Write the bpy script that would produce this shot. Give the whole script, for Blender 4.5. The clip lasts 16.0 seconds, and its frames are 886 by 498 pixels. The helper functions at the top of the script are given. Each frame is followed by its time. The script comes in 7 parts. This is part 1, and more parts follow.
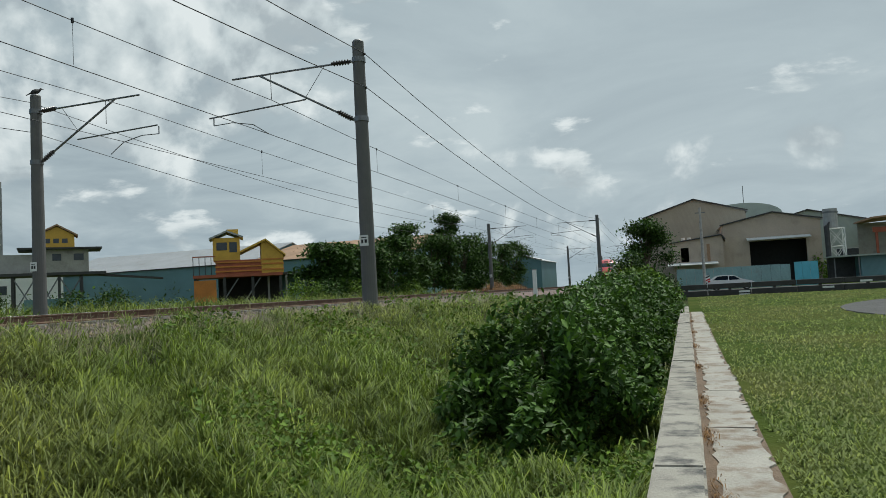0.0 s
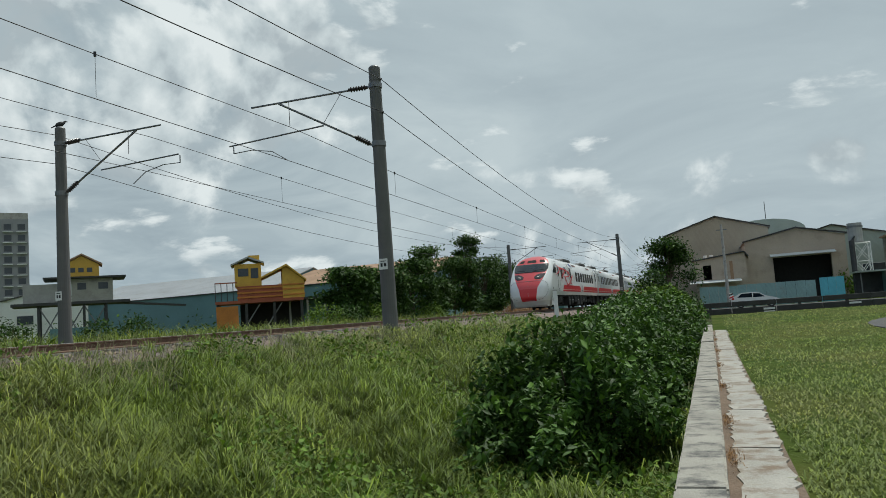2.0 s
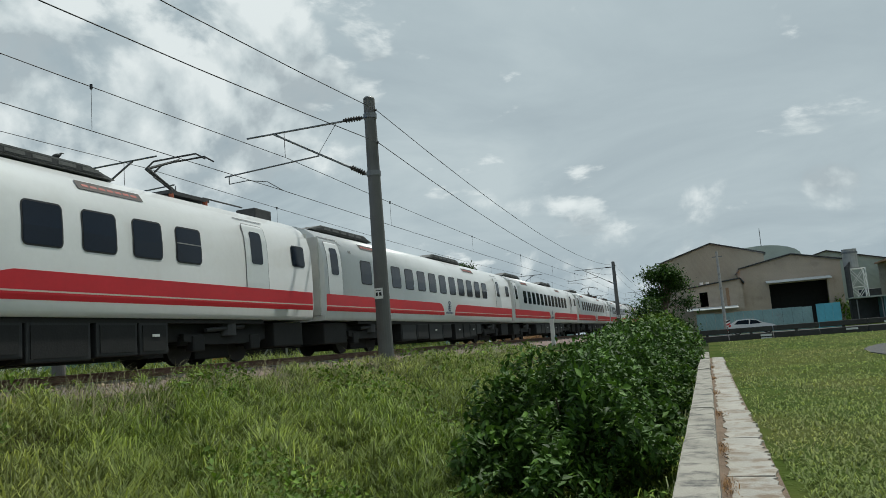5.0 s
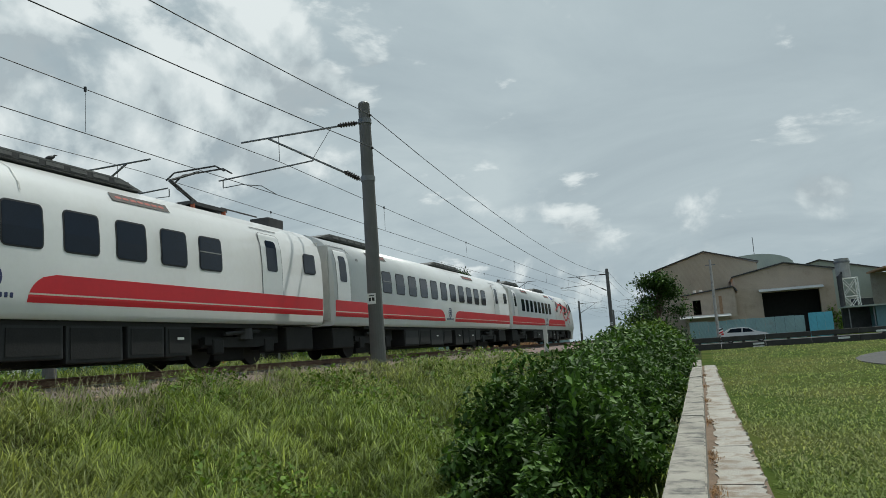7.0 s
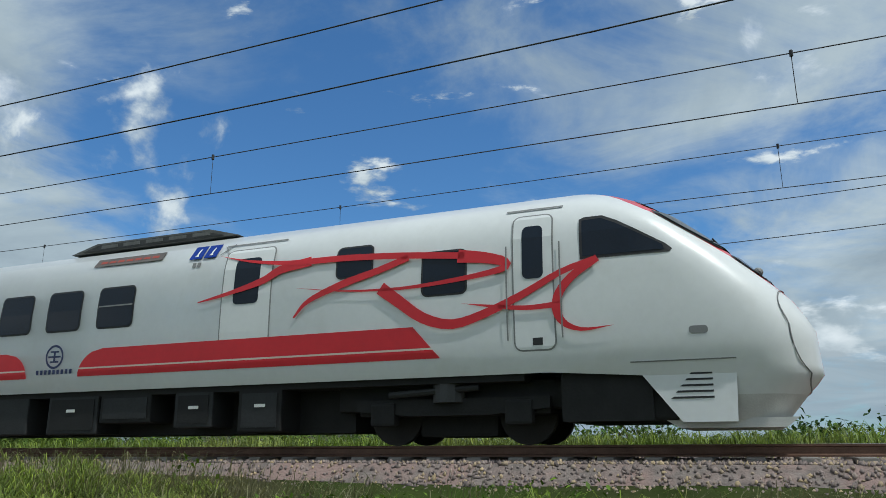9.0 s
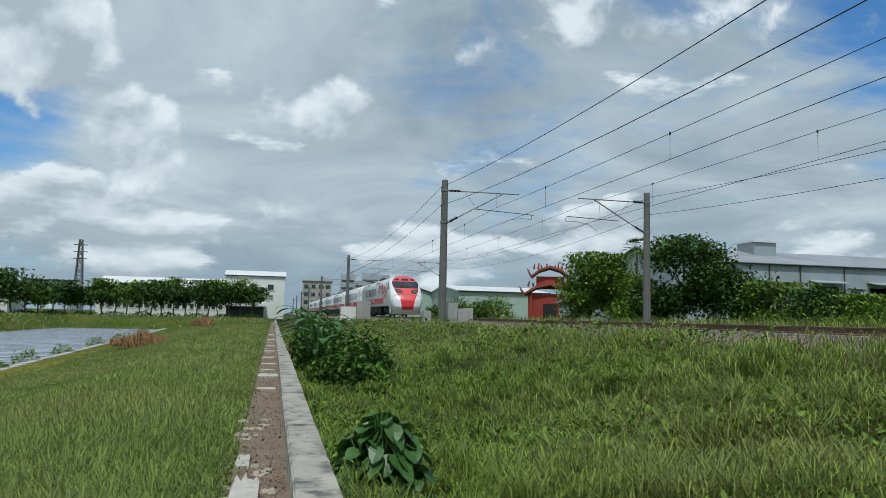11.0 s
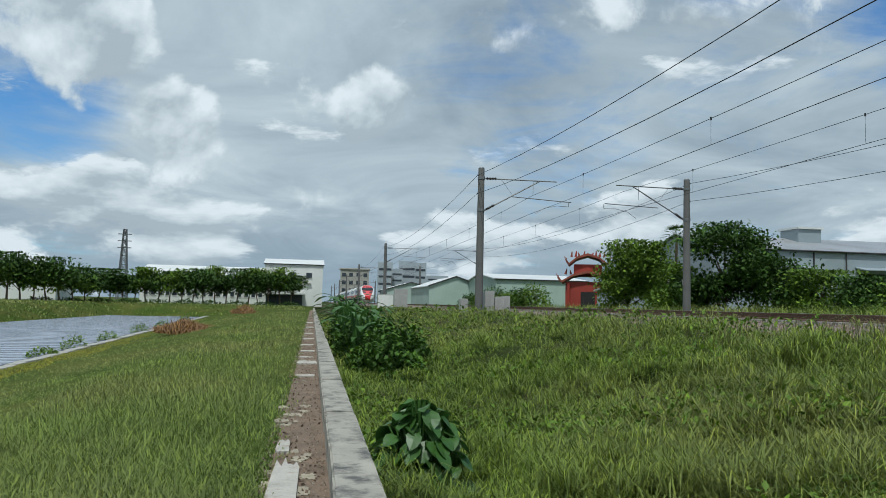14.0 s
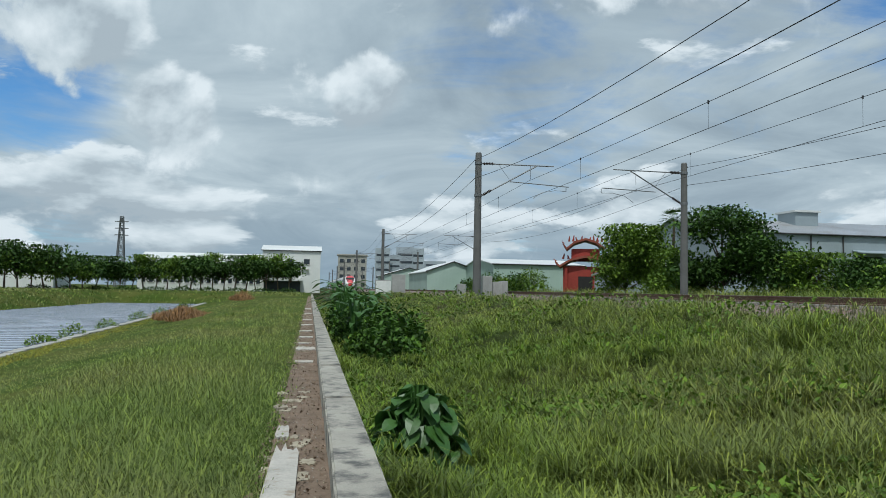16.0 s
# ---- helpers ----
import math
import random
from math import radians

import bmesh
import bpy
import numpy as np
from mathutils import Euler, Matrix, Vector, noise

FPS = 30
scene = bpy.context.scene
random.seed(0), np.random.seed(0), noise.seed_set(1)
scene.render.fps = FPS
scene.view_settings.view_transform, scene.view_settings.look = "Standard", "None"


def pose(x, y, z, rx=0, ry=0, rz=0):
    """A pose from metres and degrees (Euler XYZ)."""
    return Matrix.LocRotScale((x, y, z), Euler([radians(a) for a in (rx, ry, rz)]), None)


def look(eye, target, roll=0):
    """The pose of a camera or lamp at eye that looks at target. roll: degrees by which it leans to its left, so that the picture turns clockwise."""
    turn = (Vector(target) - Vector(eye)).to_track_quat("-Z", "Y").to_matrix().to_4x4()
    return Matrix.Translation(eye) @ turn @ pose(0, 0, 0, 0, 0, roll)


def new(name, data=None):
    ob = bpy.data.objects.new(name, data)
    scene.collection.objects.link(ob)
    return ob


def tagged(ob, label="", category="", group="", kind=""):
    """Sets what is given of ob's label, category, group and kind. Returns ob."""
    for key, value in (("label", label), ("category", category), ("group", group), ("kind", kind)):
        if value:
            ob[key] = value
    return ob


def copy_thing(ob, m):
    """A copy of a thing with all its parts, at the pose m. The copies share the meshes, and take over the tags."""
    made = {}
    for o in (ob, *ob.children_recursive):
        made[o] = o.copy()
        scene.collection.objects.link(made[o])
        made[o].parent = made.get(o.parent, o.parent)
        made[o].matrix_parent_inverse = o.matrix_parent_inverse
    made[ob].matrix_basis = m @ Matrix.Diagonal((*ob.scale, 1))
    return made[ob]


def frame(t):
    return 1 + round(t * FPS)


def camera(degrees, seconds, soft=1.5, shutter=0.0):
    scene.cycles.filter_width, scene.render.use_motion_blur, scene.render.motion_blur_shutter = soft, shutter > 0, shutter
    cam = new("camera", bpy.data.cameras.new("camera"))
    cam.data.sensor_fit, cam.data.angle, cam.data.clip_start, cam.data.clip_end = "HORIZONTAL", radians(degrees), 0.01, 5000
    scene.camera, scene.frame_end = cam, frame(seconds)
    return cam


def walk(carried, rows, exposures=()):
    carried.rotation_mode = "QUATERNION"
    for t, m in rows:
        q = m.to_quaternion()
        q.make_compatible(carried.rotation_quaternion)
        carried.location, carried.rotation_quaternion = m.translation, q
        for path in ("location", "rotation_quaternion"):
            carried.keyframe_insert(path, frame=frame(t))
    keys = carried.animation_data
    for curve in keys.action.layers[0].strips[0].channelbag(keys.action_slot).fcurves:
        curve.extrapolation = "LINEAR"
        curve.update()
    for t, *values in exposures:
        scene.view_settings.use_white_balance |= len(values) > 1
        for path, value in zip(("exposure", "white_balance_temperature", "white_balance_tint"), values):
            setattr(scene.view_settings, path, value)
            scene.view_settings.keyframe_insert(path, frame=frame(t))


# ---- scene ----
cam = camera(61.17, 16.0, soft=0.8)
# ---- path of the camera: pan from one end of the line to the other ----
POSES = [
    (0.0, 17.97, 3.36, 3.11), (0.5, 18.41, 4.42, 3.51), (1.0, 19.3, 4.93, 3.8), (1.5, 19.16, 4.57, 3.76),
    (2.0, 19.59, 5.16, 4.06), (2.5, 19.62, 5.83, 4.13), (3.0, 19.78, 6.33, 3.81), (3.5, 19.63, 7.27, 3.82),
    (6.0, 19.01, 7.41, 5.07), (6.5, 17.33, 7.7, 4.06), (7.0, 18.87, 7.74, 4.01), (7.5, 21.93, 7.77, 4.57),
    (8.0, 26.67, 8.62, 3.72), (8.2, 33.0, 10.4, 3.4), (8.3, 37.6, 11.4, 3.2), (8.4, 43.9, 12.6, 3.1), (8.5, 52.7, 13.95, 2.9),
    (8.6, 64.5, 14.9, 2.6), (8.7, 76.35, 15.6, 2.1), (8.8, 88.2, 15.9, 1.6), (8.9, 100.05, 15.5, 0.9), (9.0, 111.9, 14.7, 0.3),
    (9.1, 123.75, 13.4, 0.1), (9.2, 135.5, 11.8, 0.1), (9.3, 146.2, 10.4, 0.0), (9.4, 154.0, 9.8, -0.4),
    (9.5, 159.4, 9.49, -0.68), (9.8, 163.36, 8.37, -1.18), (10.0, 164.44, 7.48, -1.84), (12.5, 169.03, 4.24, -0.43),
    (13.0, 168.94, 3.9, -0.83), (13.5, 169.71, 4.12, -0.8), (14.0, 170.11, 4.25, -1.39), (14.5, 170.52, 4.23, -1.8),
    (15.0, 170.57, 3.86, -1.02), (15.5, 170.17, 3.7, -1.37), (16.0, 169.95, 3.14, -1.02)]


def sway(t):
    """The arm carries the camera a little across the low wall."""
    return float(np.interp(t, (0, 3, 7, 8.3, 9.6, 16), (-0.1, -0.05, 0.0, 0.02, 0.09, 0.09)))


walk(cam, [(t, pose(sway(t), 0, 0, 90 + p, r, y)) for t, y, p, r in POSES],
     exposures=[(0.0, -0.1, 6250, 3.0), (8.2, -0.1, 6250, 3.0), (9.2, -0.08, 5900, 3.5), (16.0, -0.08, 5900, 3.5)])

# ---- light: high sun behind broken cloud ----
SUN_AZ, SUN_EL = 20.0, 62.0      # azimuth from +Y towards +X
world = bpy.data.worlds.new("sky")
scene.world = world
world.use_nodes = True
sun_data = bpy.data.lights.new("sun", "SUN")
sun_data.energy, sun_data.angle, sun_data.color = 3.0, radians(1.5), (1.0, 0.95, 0.87)
sun = new("sun", sun_data)
sd = Vector((math.sin(radians(SUN_AZ)) * math.cos(radians(SUN_EL)), math.cos(radians(SUN_AZ)) * math.cos(radians(SUN_EL)), math.sin(radians(SUN_EL))))
sun.matrix_world = look(sd * 100, (0, 0, 0))


class Nodes:
    """Small builder for node trees."""

    def __init__(self, tree):
        self.t = tree
        tree.nodes.clear()

    def add(self, kind, ins=(), **props):
        n = self.t.nodes.new(kind)
        for k, v in props.items():
            setattr(n, k, v)
        for k, v in dict(ins).items():
            s = n.inputs[k]
            if isinstance(v, bpy.types.NodeSocket):
                self.t.links.new(v, s)
            else:
                s.default_value = v
        return n

    def math(self, op, a, b=0.0, c=0.0):
        return self.add("ShaderNodeMath", {0: a, 1: b, 2: c}, operation=op).outputs[0]

    def ramp(self, fac, stops):
        n = self.add("ShaderNodeValToRGB", {0: fac})
        e = n.color_ramp.elements
        while len(e) < len(stops):
            e.new(0.5)
        for el, (p, c) in zip(e, stops):
            el.position, el.color = p, (c if len(c) == 4 else (*c, 1))
        return n.outputs[0]

    def mix(self, fac, a, b, blend="MIX"):
        n = self.add("ShaderNodeMix", {0: fac, 6: a, 7: b}, data_type="RGBA", blend_type=blend)
        return n.outputs[2]

    def noise(self, vec, scale, detail=4.0, rough=0.55, distort=0.0):
        return self.add("ShaderNodeTexNoise", {"Vector": vec, "Scale": scale, "Detail": detail, "Roughness": rough, "Distortion": distort}).outputs[0]


def azel(az, el):
    """Unit direction; azimuth in degrees from +Y towards -X."""
    a, e = radians(az), radians(el)
    return (-math.sin(a) * math.cos(e), math.cos(a) * math.cos(e), math.sin(e))


def build_sky():
    n = Nodes(world.node_tree)
    d = n.add("ShaderNodeTexCoord").outputs["Generated"]
    s = n.add("ShaderNodeSeparateXYZ", {0: d})
    zz = n.math("ADD", n.math("MAXIMUM", s.outputs[2], 0.0), 0.16)
    p = n.add("ShaderNodeCombineXYZ", {0: n.math("DIVIDE", s.outputs[0], zz), 1: n.math("DIVIDE", s.outputs[1], zz), 2: 0.3}).outputs[0]
    big = n.noise(p, 0.75, 7, 0.56, 0.3)

    def around(direction, inner, outer):
        dot = n.add("ShaderNodeVectorMath", {0: d, 1: direction}, operation="DOT_PRODUCT").outputs["Value"]
        m = n.add("ShaderNodeMapRange", {0: dot, 1: math.cos(radians(outer)), 2: math.cos(radians(inner)), 3: 0.0, 4: 1.0}, interpolation_type="SMOOTHSTEP")
        return m.outputs[0]

    # thin overcast everywhere but in the clear part of the sky
    clear = n.math("MAXIMUM", around(azel(104, 32), 8, 44), n.math("MULTIPLY", around(azel(74, 24), 4, 28), 0.5))
    clear = n.math("MAXIMUM", clear, n.math("MULTIPLY", around(azel(201, 14), 2, 9), 0.95))
    clear = n.math("MAXIMUM", clear, n.math("MULTIPLY", around(azel(129, 43), 6, 28), 1.15))
    clear = n.math("MAXIMUM", clear, n.math("MULTIPLY", around(azel(129, 27), 5, 20), 1.35))
    clear = n.math("MAXIMUM", clear, n.math("MULTIPLY", around(azel(146, 31), 4, 15), 0.6))
    streak = n.noise(p, 1.7, 9, 0.62, 0.7)
    cover = n.math("ADD", n.math("ADD", big, n.math("MULTIPLY", n.math("SUBTRACT", streak, 0.5), 0.75)), n.math("MULTIPLY", n.math("SUBTRACT", 0.0, clear), 0.265))
    cover = n.math("ADD", cover, n.math("MULTIPLY", around(azel(10, 15), 15, 50), 0.22))
    cover = n.add("ShaderNodeMapRange", {0: cover, 1: 0.10, 2: 0.44, 3: 0.0, 4: 1.0}, interpolation_type="SMOOTHSTEP").outputs[0]

    # heaped clouds, lit from above
    def heap_of(vec, up, scale, zone, gain, lo, hi):
        here = n.noise(vec, scale, 10, 0.56, 0.2)
        above = n.noise(n.add("ShaderNodeVectorMath", {0: vec, 1: (0, 0, up)}, operation="ADD").outputs[0], scale, 4, 0.5, 0.2)
        mask = n.add("ShaderNodeMapRange", {0: n.math("ADD", here, n.math("MULTIPLY", zone, gain)), 1: lo, 2: hi, 3: 0.0, 4: 1.0}, interpolation_type="SMOOTHSTEP").outputs[0]
        lit = n.ramp(n.math("ADD", 0.5, n.math("MULTIPLY", n.math("SUBTRACT", here, above), 2.2)), [(0.36, (0.46, 0.50, 0.53)), (0.5, (0.63, 0.67, 0.69)), (0.72, (0.88, 0.89, 0.89))])
        return mask, lit
    zone = around(azel(39, 20), 5, 15)
    for a, e, i, o in ((27, 17, 1, 7), (50, 15, 2, 9), (175.5, 14.5, 1.0, 4.2), (166, 23, 1, 6), (160, 24, 1, 6), (197.5, 18.5, 2, 7), (190, 12, 1, 5), (-9, 8.5, 0.5, 3)):
        zone = n.math("MAXIMUM", zone, around(azel(a, e), i, o))
    heap, heap_light = heap_of(d, 0.045, 6.5, zone, 0.24, 0.60, 0.72)
    # low banks over the horizon
    flat = n.add("ShaderNodeVectorMath", {0: d, 1: (1.0, 1.0, 2.6)}, operation="MULTIPLY").outputs[0]
    el_low = n.math("MULTIPLY", n.add("ShaderNodeMapRange", {0: s.outputs[2], 1: 0.02, 2: 0.07, 3: 0.0, 4: 1.0}).outputs[0], n.add("ShaderNodeMapRange", {0: s.outputs[2], 1: 0.12, 2: 0.2, 3: 1.0, 4: 0.0}).outputs[0])
    side = n.add("ShaderNodeMapRange", {0: s.outputs[1], 1: -0.3, 2: 0.35, 3: 1.0, 4: 0.25}).outputs[0]
    bank, bank_light = heap_of(flat, 0.05, 5.5, n.math("MULTIPLY", el_low, side), 0.13, 0.60, 0.68)
    low = n.add("ShaderNodeMapRange", {0: s.outputs[2], 1: 0.0, 2: 0.14, 3: 1.0, 4: 0.0}, interpolation_type="SMOOTHSTEP").outputs[0]
    veil = n.ramp(n.noise(p, 1.1, 8, 0.58, 0.6), [(0.30, (0.30, 0.355, 0.405)), (0.5, (0.44, 0.50, 0.54)), (0.70, (0.63, 0.68, 0.70))])
    veil = n.mix(n.math("MULTIPLY", around(azel(1, 18), 10, 34), 0.55), veil, (0.53, 0.585, 0.62, 1))
    veil = n.mix(n.math("MULTIPLY", low, n.math("ADD", 0.35, n.math("MULTIPLY", side, 0.4))), veil, (0.28, 0.355, 0.425, 1))
    cloud = n.mix(n.math("MULTIPLY", bank, 0.85), veil, bank_light)
    cloud = n.mix(n.math("MULTIPLY", heap, 0.9), cloud, heap_light)
    heap = n.math("MAXIMUM", heap, bank)
    sky = n.add("ShaderNodeTexSky", sky_type="NISHITA", sun_disc=False, sun_elevation=radians(SUN_EL), sun_rotation=radians(SUN_AZ), altitude=10.0, dust_density=0.6, ozone_density=2.0)
    blue = n.add("ShaderNodeBackground", {0: n.mix(1.0, sky.outputs[0], (0.66, 0.98, 1.24, 1), "MULTIPLY"), 1: 0.1})
    white = n.add("ShaderNodeBackground", {0: cloud, 1: 1.0})
    m = n.add("ShaderNodeMixShader", {0: n.math("MAXIMUM", cover, heap), 1: blue.outputs[0], 2: white.outputs[0]})
    out = n.add("ShaderNodeOutputWorld", {0: m.outputs[0]})


build_sky()

# ---- materials ----
MATS = {}


def surface(name, base, rough=0.7, metal=0.0, var=0.25, scale=3.0, fine=40.0, bump=0.2, tint=None, island=0.0, spec=0.5, stain=None, stain_at=(0.55, 0.7), glow=0.0, coat=0.0, ribs=None, transl=0.0, coords="Object"):
    """A surface with two scales of variation; ribs=(axis, per metre, depth) adds corrugation; island varies loose pieces."""
    m = bpy.data.materials.new(name)
    m.use_nodes = True
    n = Nodes(m.node_tree)
    co = n.add("ShaderNodeTexCoord").outputs[coords]
    a, b = n.noise(co, scale, 5), n.noise(co, fine, 3)
    dark = tuple(c * (1 - var) for c in base)
    light = tuple(min(c * (1 + var * 0.8), 0.95) for c in base)
    col = n.ramp(a, [(0.3, dark), (0.7, light)])
    col = n.mix(0.35 * min(1.0, var * 3), col, n.ramp(b, [(0.3, tuple(c * 0.6 for c in base)), (0.7, tuple(min(c * 1.3, 0.95) for c in base))]))
    if tint:
        col = n.mix(n.ramp(n.noise(co, scale * 0.37, 3), [(0.42, (0, 0, 0)), (0.62, (1, 1, 1))]), col, (*tint, 1))
    if stain:
        st = n.ramp(n.noise(co, scale * 1.7, 8, 0.65), [(stain_at[0], (0, 0, 0)), (stain_at[1], (1, 1, 1))])
        col = n.mix(st, col, (*stain, 1))
    if island:
        g = n.add("ShaderNodeNewGeometry").outputs["Random Per Island"]
        col = n.mix(1.0, col, n.ramp(g, [(0.0, (1 - island,) * 3), (0.6, (1.0, 1.0, 1.0)), (1.0, (1 + island, 1 + island * 0.85, 1 - island * 0.2))]), "MULTIPLY")
    bs = n.add("ShaderNodeBsdfPrincipled", {"Base Color": col, "Roughness": rough, "Metallic": metal, "Specular IOR Level": spec, "Coat Weight": coat})
    if glow:
        n.t.links.new(col, bs.inputs["Emission Color"])
        bs.inputs["Emission Strength"].default_value = glow
    height = b
    if ribs:
        w = n.add("ShaderNodeTexWave", {"Vector": co, "Scale": ribs[1], "Distortion": 0.0, "Detail": 0.0}, bands_direction=ribs[0])
        height = n.math("ADD", n.math("MULTIPLY", w.outputs[1], ribs[2]), n.math("MULTIPLY", b, 0.2))
    bp = n.add("ShaderNodeBump", {"Strength": bump, "Distance": 0.02, "Height": height})
    n.t.links.new(bp.outputs[0], bs.inputs["Normal"])
    shader = bs.outputs[0]
    if transl:
        tr = n.add("ShaderNodeBsdfTranslucent", {0: col})
        shader = n.add("ShaderNodeMixShader", {0: transl, 1: shader, 2: tr.outputs[0]}).outputs[0]
    n.add("ShaderNodeOutputMaterial", {0: shader})
    MATS[name] = m
    return m


M_SOIL = surface("weed_ground", (0.035, 0.055, 0.012), 1.0, spec=0.05, var=0.5, scale=0.8, fine=14, bump=0.9, tint=(0.06, 0.055, 0.03))
M_TURF = surface("turf", (0.055, 0.085, 0.015), 1.0, spec=0.05, var=0.35, scale=0.9, fine=18, bump=0.8, tint=(0.09, 0.10, 0.025))
M_CRUMB = surface("path_rubble", (0.32, 0.285, 0.24), 0.9, var=0.3, scale=4, fine=50, bump=0.5, island=0.3)
M_GRASS = surface("long_grass", (0.19, 0.262, 0.052), 0.5, var=0.42, scale=0.4, fine=3.0, bump=0.05, tint=(0.25, 0.285, 0.09), island=0.55, spec=0.2, transl=0.3)
M_LAWN = surface("lawn_grass", (0.205, 0.27, 0.075), 0.65, var=0.4, scale=0.5, fine=3.0, bump=0.05, tint=(0.27, 0.29, 0.11), island=0.4, spec=0.15, transl=0.3)
M_SEED = surface("seed_heads", (0.25, 0.24, 0.13), 0.8, var=0.2, island=0.3, transl=0.2)
M_YELLOWGRASS = surface("yellow_weeds", (0.29, 0.285, 0.055), 0.7, var=0.3, scale=0.8, fine=4, island=0.5, spec=0.15, transl=0.25)
M_STRAW = surface("dry_brush", (0.26, 0.145, 0.065), 0.85, var=0.3, island=0.45, transl=0.15)
M_VINE = surface("vine_leaf", (0.07, 0.142, 0.026), 0.55, var=0.35, scale=0.9, fine=6, bump=0.1, island=0.6, spec=0.18, transl=0.16)
M_LEAF = surface("tree_leaf", (0.055, 0.11, 0.025), 0.6, var=0.4, scale=0.5, fine=4, island=0.55, spec=0.15, transl=0.12)
M_LEAF_B = surface("bright_leaf", (0.13, 0.215, 0.035), 0.6, var=0.35, scale=0.5, fine=4, island=0.5, spec=0.15, transl=0.18)
M_BROAD = surface("broad_leaf", (0.07, 0.165, 0.032), 0.45, var=0.3, scale=2, fine=8, island=0.4, transl=0.2)
M_BARK = surface("bark", (0.12, 0.09, 0.065), 0.9, var=0.4, scale=4, fine=30, bump=0.7)
M_CONC = surface("weathered_concrete", (0.42, 0.40, 0.37), 0.85, var=0.2, scale=1.5, fine=60, bump=0.35, stain=(0.16, 0.15, 0.13), stain_at=(0.52, 0.75))
M_CAP = surface("stained_parapet_concrete", (0.36, 0.335, 0.285), 0.9, var=0.2, scale=2.2, fine=70, bump=0.4, stain=(0.10, 0.097, 0.09), stain_at=(0.48, 0.64))
M_PATH = surface("worn_path_concrete", (0.40, 0.375, 0.33), 0.9, var=0.25, scale=2.0, fine=50, bump=0.4, stain=(0.22, 0.165, 0.115), stain_at=(0.5, 0.66))
M_SLAB = surface("pale_broken_slab", (0.46, 0.43, 0.385), 0.9, var=0.2, scale=4.0, fine=50, bump=0.4, stain=(0.30, 0.24, 0.18), stain_at=(0.52, 0.68))
M_DIRT = surface("brown_dirt", (0.19, 0.135, 0.095), 0.95, var=0.35, scale=3, fine=45, bump=0.8)
M_POLE = surface("spun_concrete_pole", (0.13, 0.128, 0.124), 0.85, var=0.18, scale=1.2, fine=45, bump=0.25, stain=(0.15, 0.145, 0.135), stain_at=(0.5, 0.75))
M_STEEL = surface("galvanised_steel", (0.20, 0.205, 0.21), 0.55, 0.6, var=0.2, scale=4, fine=40, bump=0.1)
M_WIRE = surface("wire", (0.035, 0.036, 0.04), 0.6, 0.3, var=0.1)
M_INSUL = surface("insulator", (0.035, 0.028, 0.026), 0.35, var=0.1)
M_RAIL = surface("rusty_rail", (0.15, 0.085, 0.06), 0.6, 0.5, var=0.35, scale=6, fine=60, bump=0.2)
M_RAILTOP = surface("worn_rail_head", (0.45, 0.43, 0.41), 0.3, 0.9, var=0.1)
M_SLEEPER = surface("concrete_sleeper", (0.25, 0.23, 0.21), 0.9, var=0.25, scale=3, fine=40)
M_BALLAST = surface("ballast", (0.20, 0.165, 0.15), 0.95, var=0.5, scale=5, fine=22, bump=1.0, tint=(0.26, 0.18, 0.16))
M_STONE = surface("ballast_stone", (0.27, 0.215, 0.20), 0.9, var=0.3, scale=2, fine=30, island=0.5)
M_WHITE = surface("white_car_paint", (0.735, 0.74, 0.735), 0.32, var=0.05, scale=0.7, fine=9, bump=0.02, coat=0.3, stain=(0.66, 0.655, 0.63), stain_at=(0.55, 0.85))
M_RED = surface("red_stripe_paint", (0.60, 0.012, 0.022), 0.45, var=0.08, scale=1.0, fine=9, bump=0.02, coat=0.05)
M_MASK = surface("red_mask_paint", (0.66, 0.075, 0.085), 0.35, var=0.06, scale=1.0, fine=9, bump=0.02, coat=0.3)
M_CHIN = surface("dark_red_paint", (0.58, 0.02, 0.03), 0.35, var=0.06, scale=1.0, fine=9, bump=0.02, coat=0.3)
M_CREAM = surface("cream_line", (0.70, 0.62, 0.52), 0.4, var=0.05)
M_BELLY = surface("chin_grey_paint", (0.58, 0.57, 0.545), 0.4, var=0.1)
M_GLASS = surface("tinted_train_glass", (0.008, 0.014, 0.026), 0.1, var=0.3, scale=0.8, bump=0.0, spec=0.28)
M_SCREEN = surface("windscreen_glass", (0.03, 0.035, 0.04), 0.08, var=0.2, scale=0.8, bump=0.0, spec=0.8)
M_GASKET = surface("black_gasket", (0.02, 0.02, 0.022), 0.6, var=0.1)
M_SEAM = surface("seam_grey", (0.22, 0.22, 0.22), 0.6, var=0.1)
M_UNDER = surface("underframe_black", (0.012, 0.012, 0.012), 0.8, var=0.4, scale=3, fine=25)
M_BOX = surface("equipment_grey", (0.02, 0.021, 0.022), 0.7, var=0.35, scale=2, fine=20)
M_WHEEL = surface("wheel_steel", (0.025, 0.022, 0.02), 0.7, 0.2, var=0.3)
M_ROOF_EQ = surface("roof_equipment_grey", (0.13, 0.13, 0.125), 0.7, var=0.3, scale=3, fine=20)
M_BLUE = surface("sign_blue", (0.02, 0.05, 0.28), 0.75, var=0.05, spec=0.1)
M_LOGO = surface("emblem_navy", (0.03, 0.04, 0.12), 0.5, var=0.05)
M_DISPLAY = surface("display_panel", (0.15, 0.135, 0.13), 0.75, var=0.2, spec=0.1)
M_LED = surface("display_led", (0.35, 0.05, 0.03), 0.5, var=0.2)
M_LAMP = surface("lit_headlamp", (0.9, 0.88, 0.8), 0.2, var=0.02, glow=0.9)
